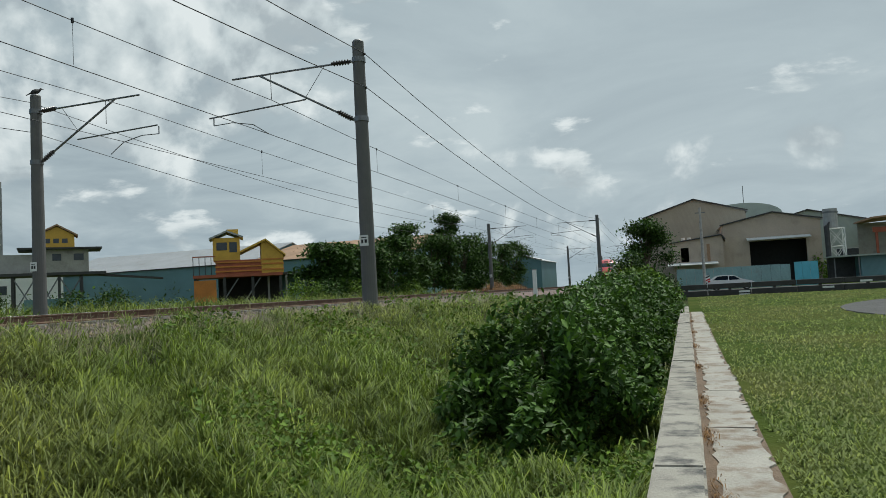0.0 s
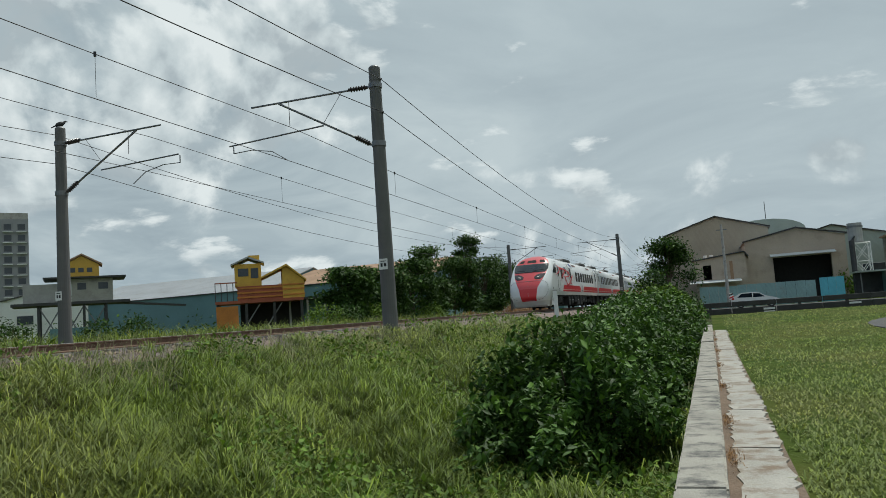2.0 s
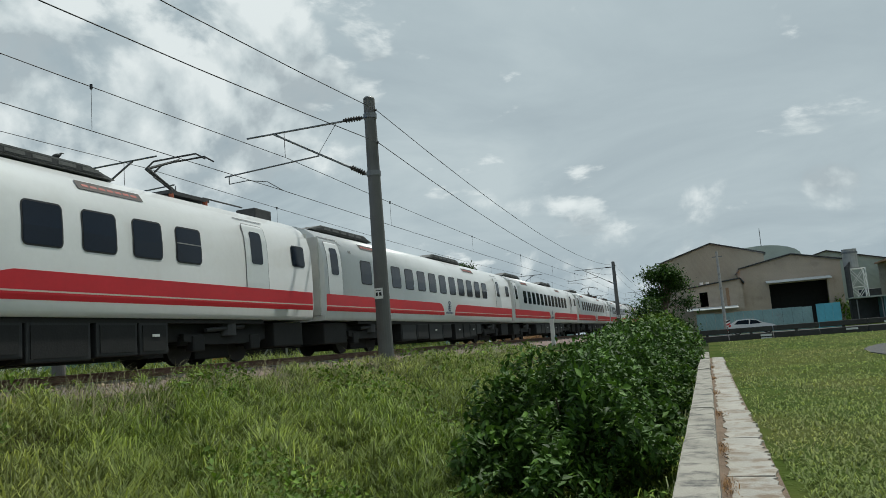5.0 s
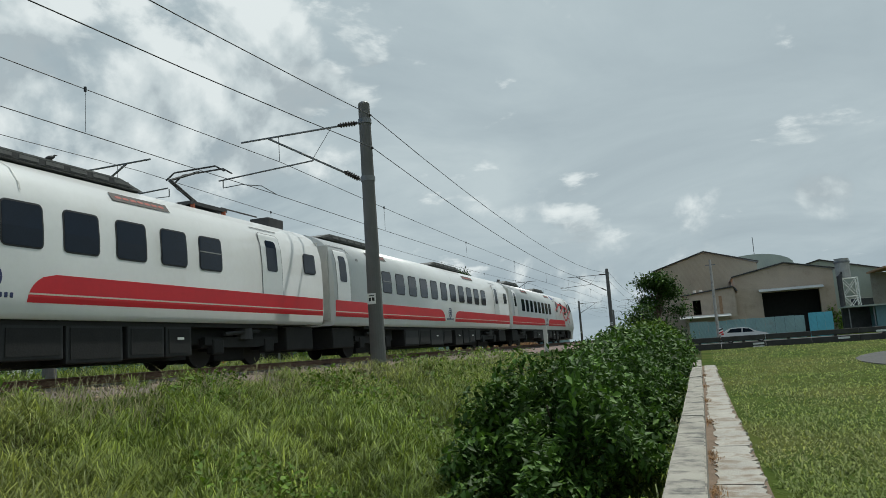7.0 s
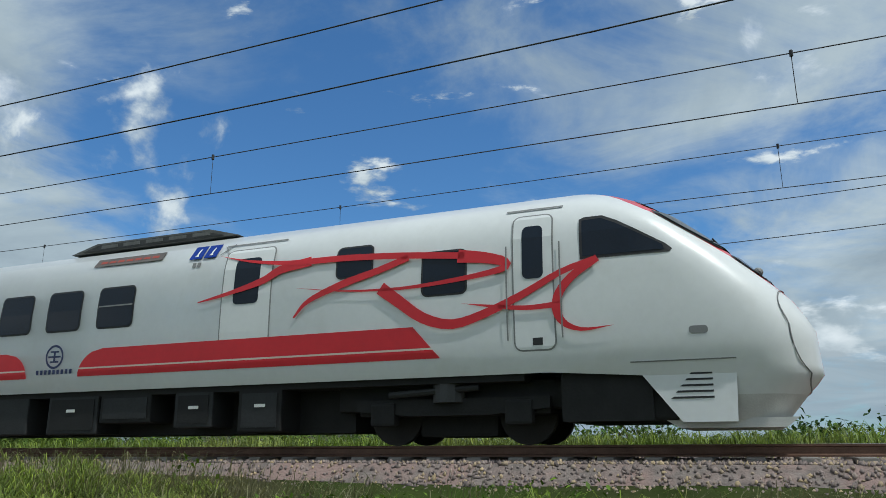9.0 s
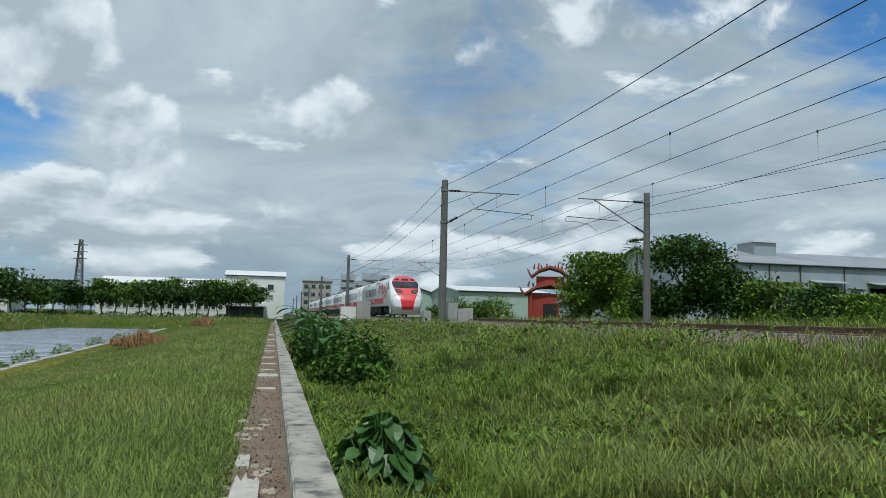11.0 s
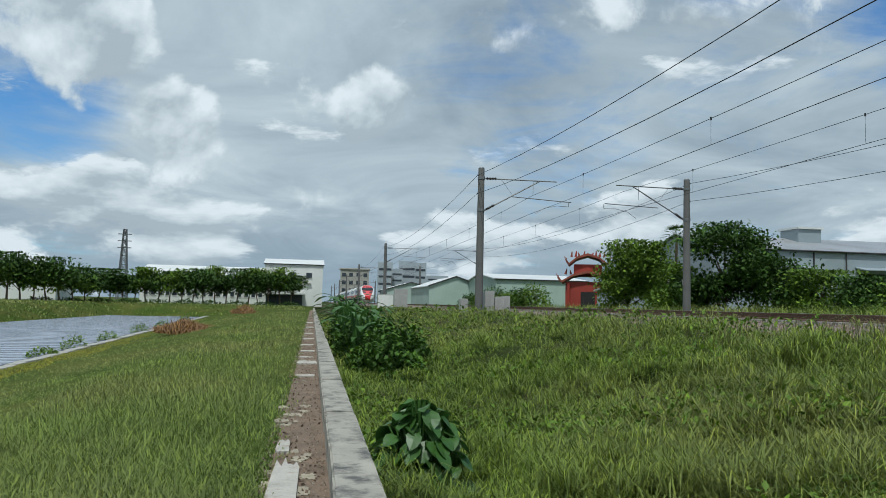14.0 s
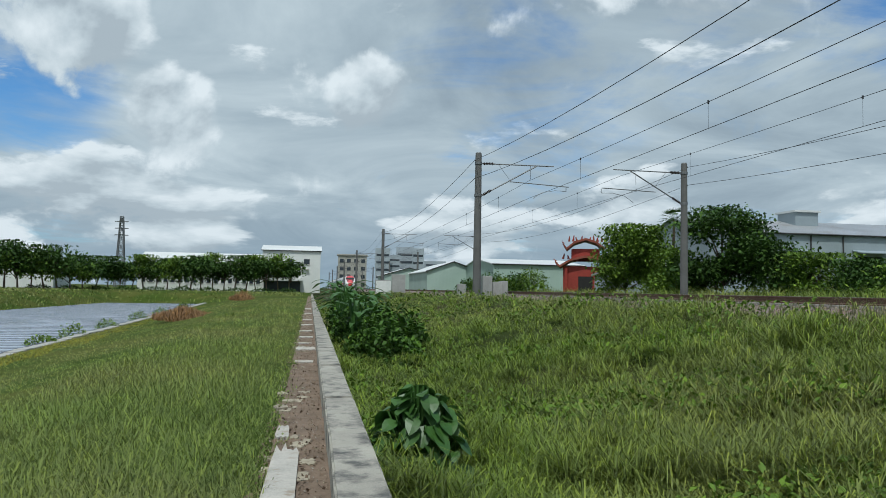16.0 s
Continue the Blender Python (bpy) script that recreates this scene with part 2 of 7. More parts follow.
M_LENS = surface("headlamp_lens", (0.10, 0.085, 0.085), 0.12, var=0.2)
M_RUBBER = surface("gangway_rubber", (0.06, 0.06, 0.062), 0.8, var=0.2)
M_BEIGE = surface("beige_cladding", (0.45, 0.365, 0.285), 0.7, var=0.12, scale=0.4, fine=6, bump=0.5, ribs=("X", 3.0, 1.0), stain=(0.25, 0.19, 0.14), stain_at=(0.55, 0.8))
M_TAUPE = surface("taupe_cladding", (0.40, 0.345, 0.265), 0.7, var=0.12, scale=0.4, fine=6, bump=0.5, ribs=("X", 3.0, 1.0))
M_GREYGREEN = surface("grey_green_cladding", (0.34, 0.385, 0.335), 0.65, var=0.12, scale=0.4, fine=6, bump=0.5, ribs=("X", 3.0, 1.0))
M_BLUEGREY = surface("blue_grey_cladding", (0.30, 0.35, 0.38), 0.6, var=0.1, scale=0.3, fine=6, bump=0.4, ribs=("X", 3.0, 1.0))
M_TEAL = surface("teal_cladding", (0.115, 0.215, 0.235), 0.65, var=0.14, scale=0.3, fine=6, bump=0.5, ribs=("X", 3.0, 1.0))
M_FENCE = surface("hoarding_green", (0.25, 0.39, 0.39), 0.6, var=0.18, scale=0.6, fine=8, bump=0.6, ribs=("X", 4.0, 1.0), stain=(0.22, 0.22, 0.19), stain_at=(0.55, 0.8))
M_FENCE_B = surface("hoarding_blue", (0.12, 0.45, 0.55), 0.55, var=0.15, scale=0.6, fine=8, bump=0.6, ribs=("X", 4.0, 1.0))
M_ROOFGREY = surface("grey_sheet_roof", (0.34, 0.35, 0.36), 0.5, 0.2, var=0.15, scale=0.3, fine=5, bump=0.4, ribs=("X", 2.5, 1.0), stain=(0.24, 0.20, 0.17), stain_at=(0.55, 0.8))
M_ROOFRUST = surface("rusty_sheet_roof", (0.36, 0.22, 0.13), 0.8, var=0.3, scale=0.3, fine=5, bump=0.4, ribs=("X", 2.5, 1.0))
M_ROOFWHITE = surface("white_sheet_roof", (0.66, 0.67, 0.66), 0.5, var=0.08, scale=0.3, fine=5, bump=0.3, ribs=("X", 2.5, 1.0))
M_WHITEWALL = surface("white_render", (0.68, 0.69, 0.66), 0.8, var=0.08, scale=0.4, fine=5, stain=(0.5, 0.51, 0.48), stain_at=(0.6, 0.85))
M_PALEGREEN = surface("pale_green_wall", (0.36, 0.46, 0.40), 0.75, var=0.1, scale=0.3, fine=5, bump=0.3, ribs=("X", 2.5, 1.0))
M_ORANGE = surface("orange_paint", (0.52, 0.19, 0.03), 0.6, var=0.2, scale=1.0, fine=9, stain=(0.30, 0.12, 0.04), stain_at=(0.55, 0.8))
M_YELLOW = surface("yellow_paint", (0.60, 0.36, 0.05), 0.6, var=0.15, scale=1.0, fine=9)
M_RUSTRED = surface("rust_red_steel", (0.33, 0.09, 0.045), 0.75, var=0.3, scale=1.0, fine=9)
# near-black; in open bays and the temple doorway it paints the shade in
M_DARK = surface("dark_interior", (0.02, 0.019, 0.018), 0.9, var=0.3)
M_DARKSTEEL = surface("dark_steel", (0.06, 0.06, 0.06), 0.7, 0.3, var=0.3)
M_WINDOW = surface("window_glass", (0.04, 0.05, 0.06), 0.1, var=0.3)
M_APART = surface("grey_tower_tile", (0.28, 0.28, 0.29), 0.8, var=0.12, scale=0.3, fine=4)
M_FAR = surface("far_tower", (0.34, 0.38, 0.42), 0.9, var=0.15, scale=0.1, fine=1)
M_TEMPLE = surface("temple_red", (0.28, 0.035, 0.022), 0.65, var=0.25, scale=1.0, fine=8)
M_TEMPLEROOF = surface("temple_roof_orange", (0.24, 0.06, 0.035), 0.6, var=0.35, scale=1.5, fine=10, bump=0.6)
M_ASPHALT = surface("asphalt", (0.085, 0.083, 0.08), 0.9, var=0.25, scale=1.0, fine=50, bump=0.5)
M_GUARD = surface("dark_stained_guard", (0.045, 0.043, 0.04), 0.8, var=0.4, scale=1.5, fine=20)
M_WATER = surface("pond_sheet", (0.07, 0.085, 0.115), 0.16, var=0.2, scale=0.25, fine=3, bump=0.25, spec=0.6)
M_PANEL = surface("float_panel", (0.33, 0.365, 0.43), 0.2, var=0.2, scale=0.6, fine=4, bump=0.05, spec=0.6)
M_SEAMDARK = surface("dark_wet_seam", (0.05, 0.055, 0.07), 0.6, var=0.3, spec=0.2)
M_SIGNW = surface("sign_white", (0.75, 0.75, 0.72), 0.6, var=0.08)
M_BLACK = surface("black_paint", (0.015, 0.015, 0.015), 0.6, var=0.1)
M_CARW = surface("white_vehicle_paint", (0.72, 0.73, 0.73), 0.25, var=0.03, coat=0.5)
M_TYRE = surface("tyre", (0.02, 0.02, 0.02), 0.9, var=0.2)
M_TAILRED = surface("tail_lamp_red", (0.5, 0.02, 0.02), 0.3, var=0.05)
M_GREYBOX = surface("grey_cabinet", (0.36, 0.355, 0.34), 0.7, var=0.15, scale=2, fine=15)
M_PINKROOF = surface("brown_red_roof", (0.19, 0.075, 0.055), 0.8, var=0.3, scale=0.8, fine=8, bump=0.4, ribs=("X", 3.0, 1.0))
M_OLD = surface("aged_plaster", (0.36, 0.35, 0.31), 0.85, var=0.2, scale=0.5, fine=8, stain=(0.2, 0.19, 0.17), stain_at=(0.5, 0.75))


# ---- mesh helpers ----
def thing(name, label, category, loc=(0, 0, 0), rz=0.0, group="", kind=""):
    ob = new(name)
    ob.empty_display_size = 0.3
    ob.matrix_world = pose(*loc, 0, 0, rz)
    return tagged(ob, label, category, group, kind)


def link_mesh(name, me, mats, parent=None, label=""):
    for m in (mats if isinstance(mats, (list, tuple)) else [mats]):
        me.materials.append(m)
    ob = new(name, me)
    if parent is not None:
        ob.parent = parent
    return tagged(ob, label)


def part(name, bm, mats, parent=None, label="", smooth=False):
    me = bpy.data.meshes.new(name)
    bmesh.ops.recalc_face_normals(bm, faces=bm.faces)
    bm.to_mesh(me)
    bm.free()
    if smooth:
        me.polygons.foreach_set("use_smooth", [True] * len(me.polygons))
    return link_mesh(name, me, mats, parent, label)


def add_box(bm, x0, x1, y0, y1, z0, z1, mi=0):
    v = [bm.verts.new((x, y, z)) for z in (z0, z1) for x, y in ((x0, y0), (x1, y0), (x1, y1), (x0, y1))]
    for f in ((3, 2, 1, 0), (4, 5, 6, 7), (0, 1, 5, 4), (1, 2, 6, 5), (2, 3, 7, 6), (3, 0, 4, 7)):
        bm.faces.new([v[i] for i in f]).material_index = mi


def box(x0, x1, y0, y1, z0, z1, bevel=0.0):
    bm = bmesh.new()
    add_box(bm, x0, x1, y0, y1, z0, z1)
    if bevel:
        bmesh.ops.bevel(bm, geom=bm.edges[:], offset=bevel, segments=2, profile=0.6, affect="EDGES")
    return bm


def add_tube(bm, pts, r, seg=8, r1=None, caps=True, mi=0):
    """A tube along points, its radius going from r to r1."""
    pts = [Vector(p) for p in pts]
    rings = []
    for i, p in enumerate(pts):
        d = (pts[min(i + 1, len(pts) - 1)] - pts[max(i - 1, 0)]).normalized()
        a = d.cross(Vector((0, 0, 1)) if abs(d.z) < 0.95 else Vector((1, 0, 0))).normalized()
        b = d.cross(a)
        rr = r if r1 is None else r + (r1 - r) * i / (len(pts) - 1)
        rings.append([bm.verts.new(p + (a * math.cos(k * 2 * math.pi / seg) + b * math.sin(k * 2 * math.pi / seg)) * rr) for k in range(seg)])
    for q, w in zip(rings, rings[1:]):
        for k in range(seg):
            bm.faces.new((q[k], q[(k + 1) % seg], w[(k + 1) % seg], w[k])).material_index = mi
    if caps and seg > 2:
        bm.faces.new(rings[0][::-1]).material_index = mi
        bm.faces.new(rings[-1]).material_index = mi


def tube(pts, r, seg=8, r1=None):
    bm = bmesh.new()
    add_tube(bm, pts, r, seg, r1)
    return bm


def prism(poly, axis, a, b):
    """A polygon in the two other axes, swept along an axis from a to b."""
    bm = bmesh.new()

    def at(p, w):
        q = list(p)
        q.insert("xyz".index(axis), w)
        return bm.verts.new(q)
    lo, hi = [at(p, a) for p in poly], [at(p, b) for p in poly]
    bm.faces.new(lo[::-1])
    bm.faces.new(hi)
    for i in range(len(poly)):
        j = (i + 1) % len(poly)
        bm.faces.new((lo[i], lo[j], hi[j], hi[i]))
    return bm


def arrays_mesh(name, verts, faces_flat, sizes, mats, parent=None, label="", smooth=False):
    """A mesh from number arrays, for what is made of very many small pieces."""
    me = bpy.data.meshes.new(name)
    verts = np.ascontiguousarray(verts, np.float32)
    me.vertices.add(len(verts))
    me.vertices.foreach_set("co", verts.ravel())
    me.loops.add(len(faces_flat))
    me.loops.foreach_set("vertex_index", np.ascontiguousarray(faces_flat, np.int32))
    me.polygons.add(len(sizes))
    me.polygons.foreach_set("loop_start", np.concatenate(([0], np.cumsum(sizes)[:-1])).astype(np.int32))
    me.update(calc_edges=True)
    me.validate()
    if smooth:
        me.polygons.foreach_set("use_smooth", [True] * len(me.polygons))
    return link_mesh(name, me, mats, parent, label)


rng = np.random.default_rng(7)


def blades(name, base, length, width, lean, mats, parent=None, label="", droop=1.0, az=None):
    """Grass: each blade is bent once and ends in a point."""
    n = len(base)
    az = rng.uniform(0, 2 * np.pi, n) if az is None else az
    out = np.stack([np.cos(az), np.sin(az), np.zeros(n)], 1)
    side = np.stack([-np.sin(az), np.cos(az), np.zeros(n)], 1) * (width / 2)[:, None]
    up = np.array([0, 0, 1.0])
    t0 = np.radians(86 - 42 * lean)
    t1 = t0 - np.radians(25 + 62 * lean * droop)
    mid = base + out * (length * 0.55 * np.cos(t0))[:, None] + up * (length * 0.55 * np.sin(t0))[:, None]
    tip = mid + out * (length * 0.45 * np.cos(t1))[:, None] + up * (length * 0.45 * np.sin(t1))[:, None]
    v = np.stack([base - side, base + side, mid - side * 0.8, mid + side * 0.8, tip], 1).reshape(-1, 3)
    f = (np.array([0, 1, 3, 2, 2, 3, 4])[None] + np.arange(n)[:, None] * 5).ravel()
    return arrays_mesh(name, v, f, np.tile([4, 3], n), mats, parent, label)


def leaves(name, centre, size, mats, parent=None, label="", flat=0.45, slim=0.55):
    """Leaves: folded kites turned at random, more or less level."""
    n = len(centre)
    az = rng.uniform(0, 2 * np.pi, n)
    tilt = rng.normal(-0.35, flat, n)
    d = np.stack([np.cos(az) * np.cos(tilt), np.sin(az) * np.cos(tilt), np.sin(tilt)], 1)
    s = np.stack([-np.sin(az), np.cos(az), rng.normal(0, 0.35, n)], 1)
    nn = np.cross(d, s)
    L, W = size[:, None], (size * slim / 2)[:, None]
    v = np.stack([centre - d * L * 0.5, centre - s * W + nn * L * 0.06, centre + d * L * 0.5 - nn * L * 0.08, centre + s * W + nn * L * 0.06], 1).reshape(-1, 3)
    f = (np.array([0, 1, 2, 0, 2, 3])[None] + np.arange(n)[:, None] * 4).ravel()
    return arrays_mesh(name, v, f, np.tile([3, 3], n), mats, parent, label)


# ---- the ground and the line ----
def smooth(a, b, t):
    t = np.clip((np.asarray(t, float) - a) / (b - a), 0, 1)
    return t * t * (3 - 2 * t)


TRACK_X = (-11.35, -17.35)
WALL_X0, WALL_X1, WALL_TOP, PATH_Z = -0.36, -0.07, -1.06, -1.27
WALL_Y0, WALL_Y1 = -150.0, 31.5
POND = [(8.9, -8.0), (14.9, -117.0), (25.5, -113.0), (29.0, -74.0), (31.0, -8.0)]


def pond_edge(y):
    return 8.5 + 0.055 * np.abs(y)


def height(x, y):
    """Height of the ground."""
    x, y = np.asarray(x, float), np.asarray(y, float)
    dip = smooth(-8.5, -5, y) * smooth(5.5, 2.5, y) * 0.36
    near = np.interp(x, [-700, -120, -60, -21.2, -20, -14.35, -8.9, -7.4, -2.4, -1.2, -0.37], [-1.5, -1.0, -0.6, -0.38, -0.45, -0.45, -0.42, -0.5, -1.95, -2.05, -1.8]) - dip * (x < -5) * (x > -9.5)
    far = np.interp(x, [-700, -120, -60, -21.2, -20, -14.35, -8.9, -6.0, -0.4], [-1.5, -1.0, -0.6, -0.38, -0.5, -0.5, -0.55, -1.0, -1.15])
    w = smooth(29, 37, y) + smooth(-70, -110, y) * 0.7
    left = near * (1 - w) + far * w
    e = pond_edge(y)
    down = np.interp(x - e, [-8.2, -6.0, -2.2, -0.5, 0.3, 1.5], [0, -0.12, -0.95, -1.1, -1.25, -2.3])
    back = smooth(-112, -124, y)
    back = np.maximum(back, smooth(25, 33, x + (y + 114) * -0.08))
    down = down * (1 - back) + 0.35 * back
    right = -1.3 + down * smooth(6, -6, y)
    return np.where(x < -0.2, left, right)


def graded(lo, hi, fine_lo, fine_hi, step, grow=1.25):
    mid = list(np.arange(fine_lo, fine_hi + step / 2, step))
    s, a = step, mid[-1]
    while a < hi:
        s *= grow
        a += s
        mid.append(min(a, hi))
    s, a = step, mid[0]
    while a > lo:
        s *= grow
        a -= s
        mid.insert(0, max(a, lo))
    return np.array(mid)


def build_ground():
    xs = np.unique(np.concatenate([graded(-1500, 1500, -24, 34, 0.8), [-0.37, -0.2, -0.06, 0.0]]))
    ys = graded(-1800, 1800, -130, 60, 1.5)
    X, Y = np.meshgrid(xs, ys)
    Z = height(X, Y)
    lump = np.array([noise.noise((a * 0.35, b * 0.35, 0)) for a, b in zip(X.ravel(), Y.ravel())]).reshape(X.shape)
    near = (np.abs(Y) < 140) & (X < -0.5) & (X > -9)
    Z = Z + np.where(near, lump * 0.22, lump * 0.03)
    nx, ny = len(xs), len(ys)
    i = (np.arange(ny - 1)[:, None] * nx + np.arange(nx - 1)[None]).ravel()
    f = np.stack([i, i + 1, i + nx + 1, i + nx], 1).ravel()
    ob = arrays_mesh("ground", np.stack([X, Y, Z], 2).reshape(-1, 3), f, np.full(len(i), 4), [M_SOIL, M_TURF], smooth=True)
    cx = ((X[:-1, :-1] + X[1:, 1:]) / 2).ravel()
    ob.data.polygons.foreach_set("material_index", ((cx > -0.1) | (cx < -21)).astype(np.int32))
    tagged(ob, "rough green grassland with bare earth beside the railway", "ground", kind="structure")


def build_track(cx):
    t = thing("railway_track", "rusty steel rails on concrete sleepers in pinkish grey ballast", "railway track", (cx, 0, 0), kind="structure")
    poly = [(-2.6, -1.0), (-1.55, -0.24), (1.55, -0.24), (2.6, -1.0)]
    part("ballast_bed", prism(poly, "y", -420, 420), M_BALLAST, t)
    for sx in (-0.565, 0.565):
        rp = [(sx - 0.065, -0.16), (sx - 0.065, -0.14), (sx - 0.012, -0.12), (sx - 0.012, -0.04), (sx - 0.034, -0.03), (sx - 0.034, -0.004), (sx + 0.034, -0.004), (sx + 0.034, -0.03), (sx + 0.012, -0.04), (sx + 0.012, -0.12), (sx + 0.065, -0.14), (sx + 0.065, -0.16)]
        r = part("rail", prism(rp, "y", -420, 420), M_RAIL, t)
        part("rail_head", prism([(sx - 0.024, -0.003), (sx + 0.024, -0.003), (sx + 0.02, 0.0), (sx - 0.02, 0.0)], "y", -420, 420), M_RAILTOP, r, "bright worn running surface")
    me = None
    for k in range(-110, 110):
        if me is None:
            bm = box(-1.0, 1.0, -0.11, 0.11, -0.32, -0.165, 0.015)
            ob = part("sleeper", bm, M_SLEEPER, t)
            me = ob.data
        else:
            ob = new("sleeper", me)
            ob.parent = t
        ob.location = (0, k * 0.62, 0)
    return t


def build_stones(cx, count):
    """Loose stones over the shoulder of the bed."""
    u = rng.uniform(-2.7, 2.3, count)
    r = np.exp(rng.uniform(np.log(4), np.log(70), count))
    y = r * np.where(rng.random(count) < 0.5, -1, 1) * rng.uniform(0.0, 1, count)
    z = np.interp(u, [-2.6, -1.55, 1.55, 2.6], [-1.0, -0.24, -0.24, -1.0])
    s = rng.uniform(0.02, 0.045, count)
    base = np.array([[1, 0, -.3], [-.5, .87, -.3], [-.5, -.87, -.3], [.3, .1, .8], [-.3, -.2, .7], [0, 0, -0.8]])
    tri = np.array([0, 1, 3, 1, 4, 3, 1, 2, 4, 2, 0, 4, 0, 3, 4, 1, 0, 5, 2, 1, 5, 0, 2, 5])
    v = base[None] * s[:, None, None] * rng.uniform(0.6, 1.5, (count, 1, 3)) * rng.uniform(0.75, 1.25, (count, 6, 3))
    a = rng.uniform(0, 6.28, count)
    c, sn = np.cos(a)[:, None], np.sin(a)[:, None]
    v = np.stack([v[..., 0] * c - v[..., 1] * sn, v[..., 0] * sn + v[..., 1] * c, v[..., 2]], 2)
    v = v + np.stack([u + cx, y, z + 0.01], 1)[:, None]
    f = (tri[None] + np.arange(count)[:, None] * 6).ravel()
    ob = arrays_mesh("ballast_stones", v.reshape(-1, 3), f, np.full(count * 8, 3), M_STONE)
    tagged(ob, "loose pinkish grey broken stones of the track bed", "gravel", kind="stuff")


NEAR_POLE_X, FAR_POLE_X = -8.5, -20.2
POLE_Y = [-351, -299, -247, -195, -143, -90.8, -38.4, 19.3, 79.4, 137, 195, 253, 311]


def build_poles():
    def mast(side, sx):
        t = thing("catenary_mast", "round concrete mast carrying overhead line brackets", "catenary mast", group="masts along the railway")
        bm = tube([(0, 0, -1.2), (0, 0, 7.25)], 0.225, 20, 0.165)
        part("pole", bm, M_POLE, t, smooth=False)
        part("cap", tube([(0, 0, 7.25), (0, 0, 7.3)], 0.16, 20, 0.12), M_STEEL, t)
        k = -sx     # towards the track
        for z in (6.72, 5.02):
            bm = bmesh.new()
            add_tube(bm, [(0, 0, z - 0.07), (0, 0, z + 0.07)], 0.195 if z > 6 else 0.205, 16)
            part("clamp_band", bm, M_STEEL, t)
        # post insulators with sheds
        def insulator(a, b):
            a, b = Vector(a), Vector(b)
            bm = bmesh.new()
            d = (b - a).normalized()
            o = d.cross(Vector((0, 1, 0))).normalized()
            w = d.cross(o)
            prev = None
            for j in range(22):
                c, rr = a.lerp(b, j / 21), (0.05 if j in (0, 1, 20, 21) else 0.085 if j % 3 == 0 else 0.045)
                row = [bm.verts.new(c + (o * math.cos(k * 0.785) + w * math.sin(k * 0.785)) * rr) for k in range(8)]
                if prev:
                    for k in range(8):
                        bm.faces.new((prev[k], prev[(k + 1) % 8], row[(k + 1) % 8], row[k]))
                prev = row
            part("insulator", bm, M_INSUL, t, "dark ribbed insulator")
        insulator((k * 0.25, 0, 6.72), (k * 0.85, 0, 6.74))
        insulator((k * 0.25, 0, 5.05), (k * 0.72, 0, 5.33))
        part("top_tube", tube([(k * 0.18, 0, 6.72), (k * 4.15, 0, 6.74)], 0.03, 8), M_STEEL, t)
        part("stay_tube", tube([(k * 0.2, 0, 5.02), (k * 3.2, 0, 6.72)], 0.034, 8), M_STEEL, t)
        part("registration_tube", tube([(k * 1.72, 0, 5.82), (k * 5.0, 0, 5.66)] if side == "near" else [(k * 1.7, 0, 5.6), (k * 4.8, 0, 5.7)], 0.024, 8), M_STEEL, t)
        part("drop_bracket", tube([(k * 4.85, 0, 5.66), (k * 4.85, 0, 5.42)], 0.018, 6), M_STEEL, t)
        part("steady_arm", tube([(k * 4.85, 0, 5.42), (k * 4.2, 0, 5.44), (k * 3.5, 0, 5.3), (k * 3.0, 0, 4.97)], 0.014, 6), M_STEEL, t)
        part("messenger_clamp", tube([(k * 2.85, 0, 6.72), (k * 2.85, 0, 5.97)], 0.01, 5), M_WIRE, t)
        part("brace_wire", tube([(k * 1.1, 0, 6.7), (k * 1.75, 0, 5.85)], 0.008, 5), M_WIRE, t)
        for z in (6.88, 5.91) if side == "near" else (7.06, 6.06):
            bm = bmesh.new()
            add_tube(bm, [(-k * 0.16, 0, z), (-k * 0.215, 0, z)], 0.035, 8)
            part("feeder_clip", bm, M_INSUL, t)
        s = part("number_plate", box(-0.13, 0.13, -0.005, 0.005, 1.42, 1.72), M_SIGNW, t, "small white plate with unreadable marks")
        s.location = (0, -0.235, 0)
        for a, b, z in ((-0.08, -0.02, 1.5), (0.02, 0.09, 1.5), (-0.08, 0.08, 1.64)):
            q = part("plate_mark", box(a, b, -0.008, -0.004, z, z + 0.1 if z < 1.6 else z + 0.025), M_BLACK, s)
        return t
    near, far = mast("near", 1), mast("far", -1)
    near.matrix_world = pose(NEAR_POLE_X, POLE_Y[7], 0)
    far.matrix_world = pose(FAR_POLE_X, POLE_Y[7], 0)
    for y in POLE_Y:
        if y != POLE_Y[7]:
            copy_thing(near, pose(NEAR_POLE_X, y, 0))
            copy_thing(far, pose(FAR_POLE_X, y, 0))


